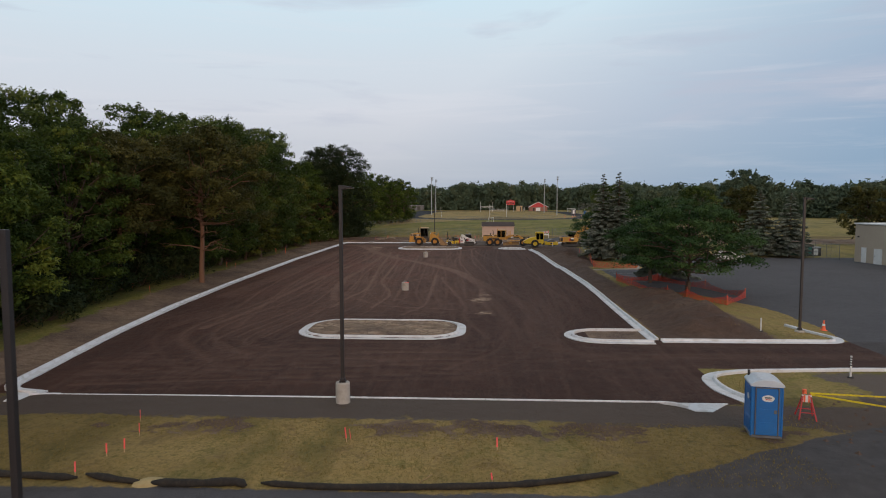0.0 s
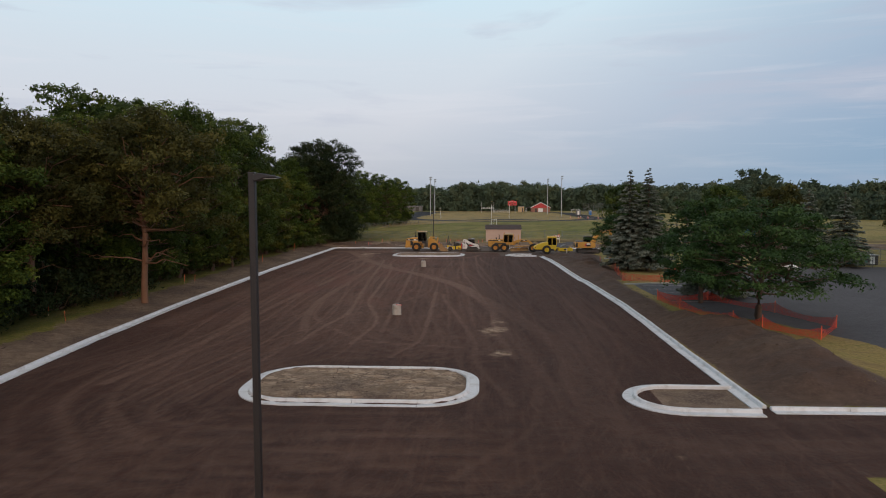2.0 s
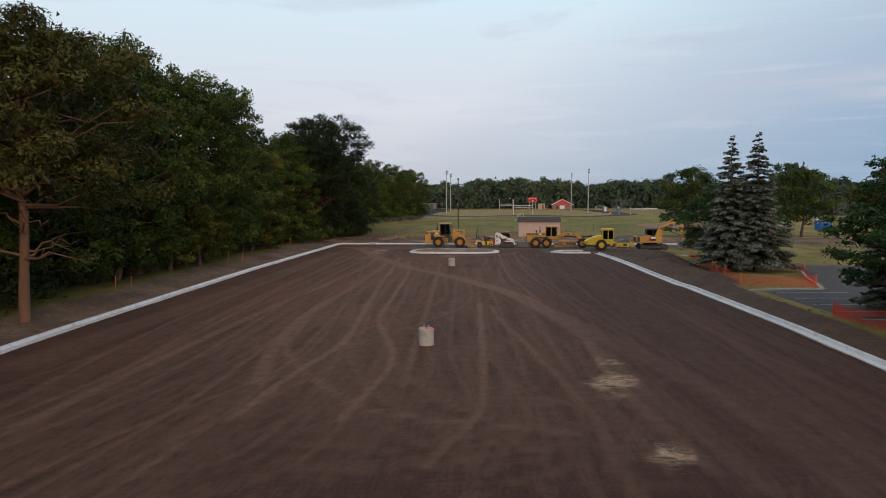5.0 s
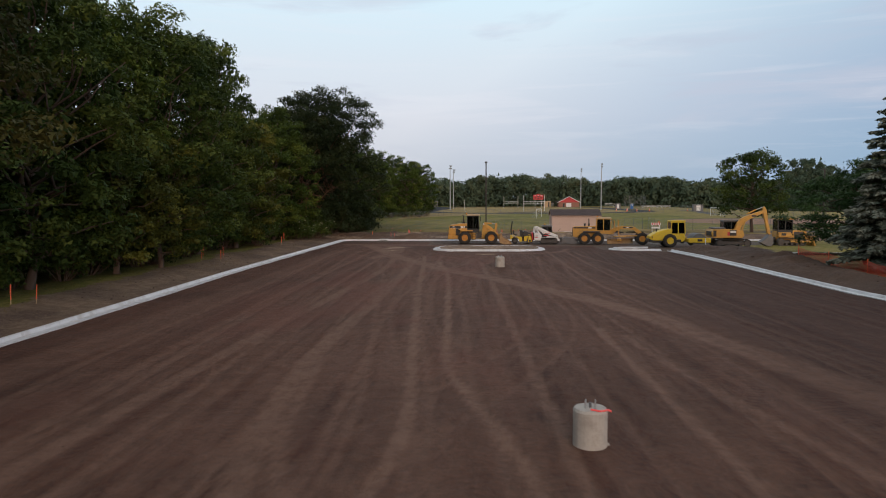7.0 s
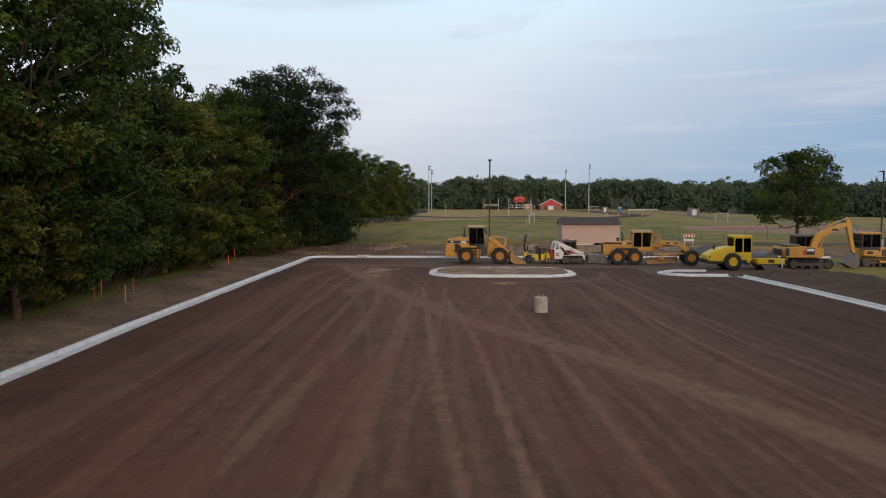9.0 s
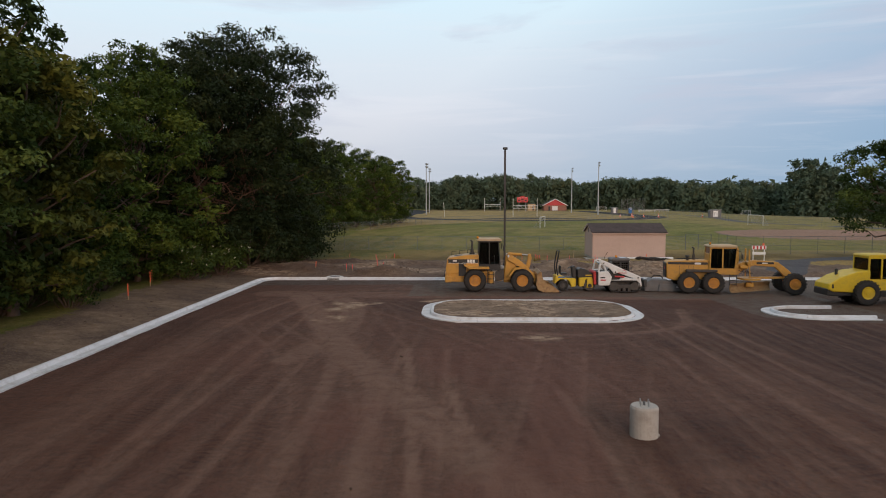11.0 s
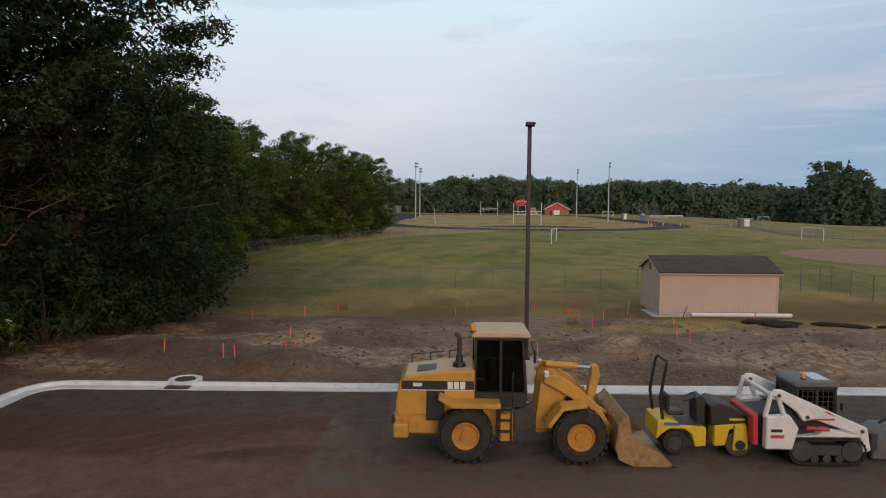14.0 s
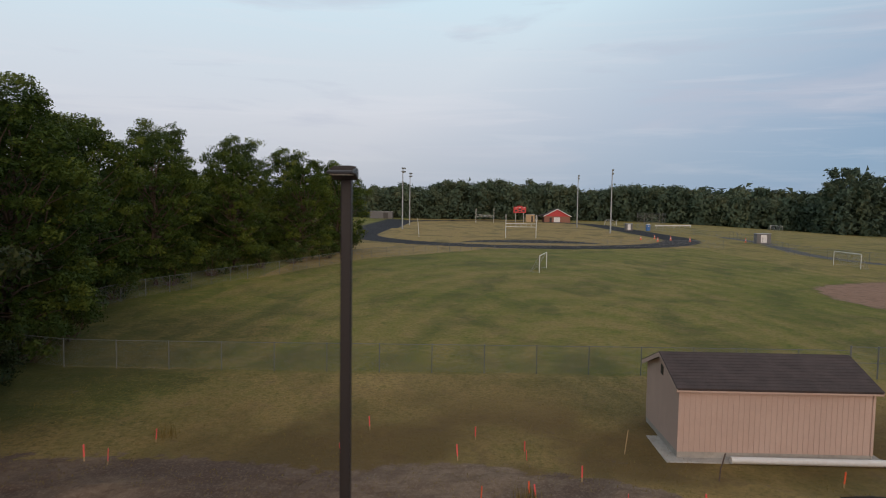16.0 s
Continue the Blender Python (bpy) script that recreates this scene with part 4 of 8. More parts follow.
east = [(x, y) for y, x in zip(*EAST)]
kerb("kerb_east", [(12.05, 42.2)] + [p for p in east if 50 < p[1] < 115] + [(9.75, 118.6)], lip=-1)
kerb("kerb_lane_north", rounded([(12.3, 41.9), (23.0, 42.1), (23.6, 43.2), (22.7, 45.6), (22.4, 47.5)], 0.9), lip=1)
kerb("kerb_lane_south", rounded([(13.1, 29.0), (12.25, 31.2), (12.45, 33.6), (14.4, 34.5), (20.0, 35.1), (34.0, 35.6)], 1.2), lip=-1, pan=0.5)
for cx, cy, hx, hy in ISLANDS:
    kerb("island_kerb", oval(cx, cy, hx - 0.45, hy - 0.45), lip=1, closed=True, label="pale concrete kerb round a soil-filled parking island")
kerb("island_kerb", [(11.8, 45.25)] + arc(8.75, 43.4, 1.85, 90, 270, 14) + [(11.8, 41.55)], lip=1, label="pale concrete kerb round a small soil-filled island")
kerb("island_kerb", [(8.4, 122.6)] + arc(6.2, 120.9, 1.7, 90, 270, 14) + [(8.9, 119.2)], lip=1, label="pale concrete kerb round a soil-filled island beside the machines")


# ---- trees ----
def blade_mesh(name, P, N, S, T, mat_, rs, droop=0.0):
    """Leaf sprigs: at each point two small bent blades round the given normal."""
    N = N / (np.linalg.norm(N, axis=1)[:, None] + 1e-9)
    a = np.cross(N, rs.normal(size=N.shape))
    a /= np.linalg.norm(a, axis=1)[:, None] + 1e-9
    b = np.cross(N, a)
    s = S[:, None] * (0.6 + 0.8 * rs.rand(len(P), 1))
    tip = np.array([0, 0, -droop])
    off = (a * rs.normal(size=(len(P), 1)) + b * rs.normal(size=(len(P), 1))) * s * 0.55
    c2 = a * np.cos(2.1) + b * np.sin(2.1) + N * 0.35
    d2 = np.cross(N, c2)
    v = np.stack([P - a * s * 0.42, P + b * s * 0.4, P + a * s * 0.5 + tip * s, P + off - c2 * s * 0.42, P + off + d2 * s * 0.4, P + off + c2 * s * 0.5 + tip * s], 1).reshape(-1, 3)
    return tri_mesh(name, v, np.repeat(T, 6), mat_)


def tri_mesh(name, v, tone, mat_):
    """Loose triangles with a tone for each corner."""
    me = bpy.data.meshes.new(name)
    n = len(v) // 3
    me.vertices.add(3 * n)
    me.vertices.foreach_set("co", v.astype(np.float32).ravel())
    me.loops.add(3 * n)
    me.loops.foreach_set("vertex_index", np.arange(3 * n))
    me.polygons.add(n)
    me.polygons.foreach_set("loop_start", np.arange(n) * 3)
    me.update(calc_edges=True)
    at = me.attributes.new("tone", "FLOAT", "POINT")
    at.data.foreach_set("value", np.clip(tone, 0, 1).astype(np.float32))
    me.materials.append(mat_)
    return me


def tufts(centres, radii, counts, sizes, tones, rs, squash=0.75, flat=0.35):
    """Points, normals, sizes and tones of sprigs on the upper shells of leafy tufts."""
    counts = np.asarray(counts, int)
    k = np.repeat(np.arange(len(counts)), counts)
    n = len(k)
    d = rs.normal(size=(n, 3))
    d /= np.linalg.norm(d, axis=1)[:, None]
    under = (d[:, 2] < -0.25) & (rs.rand(n) < 0.6)
    d[under, 2] *= -1
    u = rs.rand(n, 1) ** 0.3
    p = np.asarray(centres)[k] + d * u * np.asarray(radii)[k][:, None] * np.array([1, 1, squash]) * (0.88 + 0.24 * rs.rand(n, 1))
    nrm = d + rs.normal(size=(n, 3)) * 0.4 + np.array([0, 0, flat])
    return p, nrm, np.asarray(sizes, float)[k], np.asarray(tones)[k] * 0.62 + 0.38 * rs.rand(n)


class Wood:
    """Trunk and limbs, gathered as one mesh of tapered round bars."""

    def __init__(self):
        self.v, self.f = [], []

    def bar(self, pts, radii, seg=6):
        rings, old = [], np.array(self.v) if self.v else None
        for i, p in enumerate(pts):
            d = Vector(pts[min(i + 1, len(pts) - 1)]) - Vector(pts[max(i - 1, 0)])
            q = d.to_track_quat("Z", "Y")
            rings.append(len(self.v))
            for j in range(seg):
                a = 2 * math.pi * j / seg
                self.v.append(tuple(Vector(p) + q @ Vector((radii[i] * math.cos(a), radii[i] * math.sin(a), 0))))
        for r0, r1 in zip(rings, rings[1:]):
            for j in range(seg):
                k = (j + 1) % seg
                self.f.append((r0 + j, r0 + k, r1 + k, r1 + j))
        self.f.append(tuple(rings[-1] + j for j in range(seg)))
        if old is not None:  # rooted in the nearest wood
            root = int(np.argmin(np.linalg.norm(old - np.array(pts[0]), axis=1)))
            self.f.append((rings[0], rings[0] + 1, root))

    def limb(self, p0, p1, r0, r1, rs, bend=0.1, n=3, seg=6):
        p0, p1 = Vector(p0), Vector(p1)
        pts = [p0.lerp(p1, i / n) + Vector(rs.normal(size=3)) * (p1 - p0).length * bend * (0 < i < n) for i in range(n + 1)]
        self.bar(pts, [r0 + (r1 - r0) * i / n for i in range(n + 1)], seg)

    def data(self):
        return (self.v, [], self.f)


def tree(label, mat_, bark, seed, high, wide, bare, boughs=70, sprigs=11000, size=0.34, trunk_r=0.24, shape=1.0, dead=0, flat=0.35, squash=0.75, category="tree", core=420, low=0.16, close=0.94, opening=None, snags=0, spokes=2, name="tree"):
    """A broad-leaved or pine tree at the origin: trunk, limbs, and a crown of boughs that carry leafy tufts.
    opening = (azimuth, half width, z0, z1): a side where the crown has died back and bare limbs show."""
    rs = np.random.RandomState(seed)
    top = Vector((rs.normal() * 0.3, rs.normal() * 0.3, high * 0.86))
    owner = thing(name, label, category)
    wood = Wood()
    fork = (top.x * 0.4, top.y * 0.4, bare)
    wood.limb((0, 0, -0.3), fork, trunk_r * 1.2, trunk_r * 0.85, rs, 0.015, 3, 9)
    wood.limb(fork, top, trunk_r * 0.85, 0.05, rs, 0.03, 4, 7)
    cs, rad, tones = [], [], []

    def outline(h):
        return math.sin(math.pi * min(1, low + (close - low) * h) ** shape) ** 0.6

    for k in range(boughs):
        h = ((k + rs.rand()) / boughs) ** 0.9
        z = bare + (high - bare) * (0.02 + 0.93 * h)
        rr = wide * outline(h) * (0.35 + 0.65 * rs.rand() ** 0.4) * (0.9 + 0.22 * rs.rand())
        a = k * 2.399 + rs.rand() * 0.9
        if opening:
            off = abs((math.degrees(a) - opening[0] + 180) % 360 - 180)
            if off < opening[1] and opening[2] < z < opening[3]:
                continue
        c = np.array([rr * math.cos(a), rr * math.sin(a), z + 0.25 * rs.normal() - 0.1 * wide * h])
        R = wide * (0.15 + 0.12 * rs.rand())
        tone = 0.1 + 0.9 * rs.rand() ** 1.5
        for j in range(4):
            d = rs.normal(size=3)
            d[2] = abs(d[2]) * 0.7 - 0.15
            d /= np.linalg.norm(d)
            cs.append(c + d * R * (0.5 + 0.5 * rs.rand()) * np.array([1, 1, squash]))
            rad.append(R * (0.42 + 0.3 * rs.rand()))
            tones.append(np.clip(tone + 0.2 * rs.normal(), 0, 1))
        if k % spokes == 0:
            hub = Vector((top.x * 0.5, top.y * 0.5, bare + (z - bare) * 0.55))
            wood.limb(hub, Vector(c) * 0.96, trunk_r * 0.36, 0.025, rs, 0.07, 3, 5)
    for k in range(dead):
        a, z = rs.rand() * 6.28, bare * (0.55 + 0.6 * rs.rand())
        r = wide * (0.35 + 0.4 * rs.rand())
        mid = Vector((r * 0.55 * math.cos(a), r * 0.55 * math.sin(a), z + 0.5))
        wood.limb((0, 0, z), mid, 0.08, 0.045, rs, 0.08)
        wood.limb(mid, (r * math.cos(a + 0.2), r * math.sin(a + 0.2), z - 0.2 + rs.rand()), 0.04, 0.012, rs, 0.12)
        wood.limb(mid, (r * math.cos(a - 0.3), r * math.sin(a - 0.3), z + 0.9), 0.03, 0.01, rs, 0.12)
    for k in range(snags):  # bare dead limbs hanging in the opened side
        a = math.radians(opening[0] + opening[1] * 1.1 * (2 * rs.rand() - 1))
        z = opening[2] + (opening[3] - opening[2]) * rs.rand()
        r = wide * (0.55 + 0.4 * rs.rand())
        mid = Vector((r * 0.55 * math.cos(a), r * 0.55 * math.sin(a), z + 0.5 * rs.normal()))
        wood.limb((0.1 * math.cos(a), 0.1 * math.sin(a), z + 0.8), mid, 0.075, 0.04, rs, 0.07, 3, 5)
        for j in range(4):
            b = a + 0.25 * (j - 1.5)
            end = Vector((r * (0.8 + 0.2 * rs.rand()) * math.cos(b), r * (0.8 + 0.2 * rs.rand()) * math.sin(b), z - 1.4 + 1.6 * rs.rand()))
            wood.limb(mid, end, 0.03, 0.008, rs, 0.12, 3, 4)
            wood.limb(mid.lerp(end, 0.6), end + Vector(rs.normal(size=3)) * 0.5, 0.016, 0.006, rs, 0.1, 2, 4)
    part("trunk", wood.data(), bark, owner, smooth=True)
    share = np.asarray(rad) ** 1.7
    n = np.maximum(6, (sprigs * share / share.sum())).astype(int)
    sizes = [size] * len(cs)
    for k in range(9):  # leaf mass round the trunk, its shade put in as the darkest tone
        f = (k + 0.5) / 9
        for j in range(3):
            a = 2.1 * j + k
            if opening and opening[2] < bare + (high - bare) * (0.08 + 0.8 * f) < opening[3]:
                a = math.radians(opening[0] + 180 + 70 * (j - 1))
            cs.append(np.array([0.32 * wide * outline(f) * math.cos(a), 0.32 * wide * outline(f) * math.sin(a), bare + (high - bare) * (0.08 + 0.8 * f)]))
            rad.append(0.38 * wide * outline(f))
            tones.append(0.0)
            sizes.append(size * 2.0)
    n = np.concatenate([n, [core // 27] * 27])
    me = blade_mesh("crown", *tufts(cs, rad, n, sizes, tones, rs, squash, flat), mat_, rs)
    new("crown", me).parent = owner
    return owner


def conifer(label, seed, high, wide, mat_, tiers=26, foot=1.1, blade=0.4, dense=44, full=14, droop=0.3, power=0.9, name="spruce_tree", category="spruce tree", bark=None):
    """Whorls of boughs round one straight stem; each bough is a flat spray of needle-clad twigs."""
    rs = np.random.RandomState(seed)
    owner = thing(name, label, category)
    wood = Wood()
    wood.limb((0, 0, -0.3), (0, 0, high * 0.98), 0.21, 0.02, rs, 0.003, 5, 8)
    V, T = [], []
    for k in range(tiers):
        f = k / (tiers - 1)
        z = foot + (high - foot - 0.25) * f
        r = wide * (1 - f) ** power * (0.86 + 0.3 * rs.rand()) + 0.12
        count = int(4 + (full - 4) * (1 - f))
        for b in range(count):
            a = b * 6.283 / count + rs.normal() * 0.22 + k * 0.7
            rr = r * (0.7 + 0.42 * rs.rand())
            out = np.array([math.cos(a), math.sin(a), 0.0])
            side = np.array([-math.sin(a), math.cos(a), 0.0])
            zb = z + 0.14 * rs.normal()
            fall = droop * rr * (0.6 + 0.5 * (1 - f))

            def at(s):
                s = np.asarray(s)[..., None]
                return out * rr * s + np.array([0, 0, 1.0]) * (zb + 0.12 * rr * s - fall * s**1.6 + 0.16 * fall * s**6)

            wood.bar([tuple(at(s)) for s in (0.0, 0.5, 0.95)], [0.035, 0.022, 0.008], 4)
            n = int(5 + dense * rr)
            s = 0.12 + 0.9 * rs.rand(n) ** 0.75
            half = 0.06 + 0.3 * rr * (1.08 - s) * (s + 0.25)
            lat = (2 * rs.rand(n) - 1)
            p = at(s) + side * (lat * half)[:, None] + rs.normal(size=(n, 3)) * 0.03
            turn = lat * 0.9 + rs.normal(size=n) * 0.25
            d = out * np.cos(turn)[:, None] + side * np.sin(turn)[:, None]
            d[:, 2] += -0.22 + 0.22 * rs.normal(size=n) - 0.2 * (1 - s)
            w_ = np.cross(d, np.array([0, 0, 1.0]) + 0.5 * rs.normal(size=(n, 3)))
            w_ /= np.linalg.norm(w_, axis=1)[:, None] + 1e-9
            ln = (blade * (0.55 + 0.35 * (1 - f)) * (0.7 + 0.6 * rs.rand(n)))[:, None]
            hang = np.array([0, 0, -1.0]) * ln * (0.25 + 0.3 * rs.rand(n, 1))
            V.append(np.stack([p - w_ * ln * 0.3, p + w_ * ln * 0.3, p + d * ln, p, p + d * ln * 0.75, p + d * ln * 0.3 + hang], 1).reshape(-1, 3))
            # paler tips; inner and underside shade put into the tone
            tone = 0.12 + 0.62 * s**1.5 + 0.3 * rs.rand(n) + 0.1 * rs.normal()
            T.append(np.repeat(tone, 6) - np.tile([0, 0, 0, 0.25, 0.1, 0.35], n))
    part("trunk", wood.data(), bark or BARK, owner, smooth=True)
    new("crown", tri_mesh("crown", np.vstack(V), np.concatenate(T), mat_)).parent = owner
    return owner


def shrub(label, mat_, seed, high, wide, sprigs=1500, clumps=22, blooms=0):
    rs = np.random.RandomState(seed)
    owner = thing("shrub", label, "shrub")
    wood, cs, rad = Wood(), [], []
    for k in range(clumps):
        a, r = k * 2.4, wide * (0.2 + 0.7 * rs.rand())
        c = np.array([r * math.cos(a), r * math.sin(a), high * (0.15 + 0.72 * rs.rand() * (1.1 - 0.5 * r / wide))])
        cs.append(c)
        rad.append(wide * (0.2 + 0.14 * rs.rand()))
        wood.limb((0.1 * math.cos(a), 0.1 * math.sin(a), -0.2), c, 0.035, 0.01, rs, 0.08, 2, 4)
    part("trunk", wood.data(), BARK, owner)
    me = blade_mesh("crown", *tufts(cs, rad, [sprigs // clumps] * clumps, [0.24] * clumps, rs.rand(clumps), rs, 0.85), mat_, rs)
    new("crown", me).parent = owner
    if blooms:
        k = rs.randint(0, clumps, blooms)
        d = rs.normal(size=(blooms, 3))
        d[:, 2] = np.abs(d[:, 2]) + 0.3
        d /= np.linalg.norm(d, axis=1)[:, None]
        P = np.asarray(cs)[k] + d * np.asarray(rad)[k][:, None] * 1.02
        P = np.repeat(P, 5, 0) + rs.normal(size=(5 * blooms, 3)) * 0.03
        tagged(new("flower_heads", blade_mesh("flower_heads", P, np.repeat(d, 5, 0), np.full(5 * blooms, 0.09), rs.rand(5 * blooms), BLOSSOM, rs)), kind="stuff").parent = owner
    return owner


def place(ob, x, y, turn=0.0, s=1.0, sink=0.05):
    ob.matrix_basis = pose(x, y, ground_at(x, y) - sink, 0, 0, turn) @ Matrix.Scale(s, 4)
    return ob


def again(ob, x, y, turn=0.0, s=1.0, label="", sink=0.05):
    c = copy_thing(ob, Matrix())
    c.matrix_basis = pose(x, y, ground_at(x, y) - sink, 0, 0, turn) @ Matrix.Scale(s, 4)
    return tagged(c, label)


WOOD = "trees of the west wood"
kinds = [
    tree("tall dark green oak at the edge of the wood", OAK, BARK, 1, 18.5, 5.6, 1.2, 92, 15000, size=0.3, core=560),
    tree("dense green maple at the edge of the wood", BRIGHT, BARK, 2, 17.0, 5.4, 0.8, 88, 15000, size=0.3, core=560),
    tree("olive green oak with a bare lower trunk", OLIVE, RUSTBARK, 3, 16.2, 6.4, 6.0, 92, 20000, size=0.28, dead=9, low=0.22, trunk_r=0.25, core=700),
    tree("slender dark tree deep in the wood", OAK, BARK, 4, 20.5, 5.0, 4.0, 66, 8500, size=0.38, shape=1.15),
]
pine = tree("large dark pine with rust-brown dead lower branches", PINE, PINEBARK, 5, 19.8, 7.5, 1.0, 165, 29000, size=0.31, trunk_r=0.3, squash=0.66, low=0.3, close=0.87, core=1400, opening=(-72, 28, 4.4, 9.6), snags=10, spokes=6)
low = tree("yellow-green young tree leafed almost to the ground", YOUNG, BARK, 6, 11.0, 3.8, 0.8, 50, 6500, size=0.3)
bush = shrub("dense dark green bush under the wood's edge", OAK, 8, 3.2, 2.2)
# bush in the dark pine colour, which stands for shade under the trees
shade_bush = shrub("bush with the wood's shade put into its very dark leaf colour", PINE, 10, 3.4, 2.4, 1900, 24)
shade_bush["group"] = WOOD
for k in kinds + [low, bush, pine]:
    k["group"] = WOOD
place(kinds[2], -28.4, 68.3, 40)
rs = np.random.RandomState(12)
edge_row = [  # kind, x, y, scale
    (0, -27.5, 18, 0.85), (1, -30.5, 25, 0.9), (0, -33, 32, 0.95), (1, -31.5, 40, 0.9), (0, -35, 46, 0.95), (1, -33.5, 54, 0.9), (2, -33.5, 61.5, 0.94),
    (1, -36, 71, 1.0), (0, -34, 78, 1.0), (0, -33.5, 86, 1.08), (1, -35.5, 94, 1.1), (0, -34, 101, 1.07), (0, -34.2, 109, 1.03), (1, -35.2, 124, 0.86),
]
back_row = [(3, -38, 26, 0.92), (3, -40, 37, 0.95), (3, -42, 50, 0.98), (0, -38, 60, 0.97), (3, -43, 66, 1.0), (3, -40.5, 79, 1.0), (3, -41, 90, 1.04), (3, -39, 104, 1.06), (3, -36.5, 116, 1.05), (0, -39.5, 128, 0.86)]
field_row = [
    (1, -32.6, 157, 0.84), (1, -33.2, 166, 0.96), (0, -38, 160, 1.0), (0, -37.5, 172, 1.0), (1, -37, 180, 0.98), (0, -43, 188, 0.95), (1, -36.5, 192, 0.94), (0, -41, 202, 1.0),
    (1, -33.5, 206, 0.9), (0, -36.5, 216, 0.98), (1, -29.0, 222, 0.92), (0, -33.5, 230, 0.95), (1, -26.5, 237, 0.92), (0, -30, 246, 0.9),
]
first = {2}
for k, x, y, s in edge_row + back_row + field_row:
    s *= 0.985 if y < 150 else 0.93
    if k in first:
        again(kinds[k], x, y, rs.rand() * 360, s)
    else:
        place(kinds[k], x, y, rs.rand() * 360, s)
        first.add(k)
place(pine, -31.6, 146.3, 0, 1.06)
again(pine, -33.6, 140.5, 14, 0.9)
again(kinds[1], -34.6, 131.5, 200, 0.97)
place(low, -34.0, 117.5, 0, 1.25)
again(low, -27.5, 33.5, 90, 0.62)
again(low, -34.5, 47.5, 200, 0.8)
again(low, -32.6, 93.0, 300, 0.95)
again(low, -31.8, 97.5, 40, 0.85)
white_pine = conifer("feathery white pine rising above the wood", 41, 24.0, 5.2, PINE, 15, 8.0, 0.75, 34, 8, 0.05, 0.6, "tree", "pine tree", PINEBARK)
white_pine["group"] = WOOD
place(white_pine, -56, 109, 0, 1.03)
again(white_pine, -51, 106, 120, 0.96)
again(white_pine, -44.4, 100, 230, 0.9)
again(white_pine, -47, 62, 70, 0.86)
place(bush, -32.6, 120, 0)
for i in range(44):
    y = 30 + 2.9 * i + 1.4 * rs.rand()
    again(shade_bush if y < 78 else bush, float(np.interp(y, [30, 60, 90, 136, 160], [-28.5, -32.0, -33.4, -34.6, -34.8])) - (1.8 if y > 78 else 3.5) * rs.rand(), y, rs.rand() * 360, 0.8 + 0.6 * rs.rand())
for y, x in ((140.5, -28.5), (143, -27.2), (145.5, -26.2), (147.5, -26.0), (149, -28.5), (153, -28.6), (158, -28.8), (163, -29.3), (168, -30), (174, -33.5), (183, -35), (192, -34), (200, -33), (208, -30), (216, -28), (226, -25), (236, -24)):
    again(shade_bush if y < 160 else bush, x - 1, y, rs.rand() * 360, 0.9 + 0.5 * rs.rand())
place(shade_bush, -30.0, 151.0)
elder = shrub("green elder bush dotted with cream flower heads", OAK, 9, 3.4, 2.6, 2200, 26, 60)
elder["group"] = WOOD
place(elder, -30.6, 136.6, 0, 1.0)
again(elder, -31.6, 132.8, 150, 0.85)

locust = tree("spreading deep green honey locust inside an orange barrier", MAPLE, BARK, 21, 9.4, 6.2, 1.9, 80, 15000, size=0.26, trunk_r=0.24, shape=0.85, flat=0.9, squash=0.42, name="honey_locust")
place(locust, 20.4, 63.3, 20, 0.98)
slim = tree("upright deep green honey locust inside an orange barrier", MAPLE, BARK, 22, 9.2, 3.9, 1.9, 60, 9000, size=0.26, trunk_r=0.2, shape=0.85, flat=0.9, squash=0.42, name="honey_locust")
place(slim, 19.0, 71.8, 160)
again(locust, 20.6, 104.6, 80, 0.86, "spreading deep green tree behind the spruces")
ash = tree("rounded green tree beside the ball field", OAK, BARK, 24, 12.4, 5.4, 2.2, 60, 8500, size=0.32, flat=0.5)
place(ash, 30.0, 151, 250)
again(ash, 49, 152, 30, 0.98)
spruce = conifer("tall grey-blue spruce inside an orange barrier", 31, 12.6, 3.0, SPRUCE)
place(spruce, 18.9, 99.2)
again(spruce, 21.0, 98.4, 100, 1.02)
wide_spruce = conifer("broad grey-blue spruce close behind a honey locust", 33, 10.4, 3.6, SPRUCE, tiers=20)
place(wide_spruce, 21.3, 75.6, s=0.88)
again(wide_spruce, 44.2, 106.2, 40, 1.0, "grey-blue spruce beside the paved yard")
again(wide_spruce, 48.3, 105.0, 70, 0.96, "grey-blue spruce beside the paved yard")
gold = tree("yellow-green tree behind the school building", OLIVE, BARK, 23, 11.5, 4.6, 1.6, 44, 6000, size=0.4)
place(gold, 74, 131)
again(gold, 46.5, 120.0, 120, 1.0, "yellow-green tree behind the spruces")
again(gold, 85, 128, 220, 1.05)


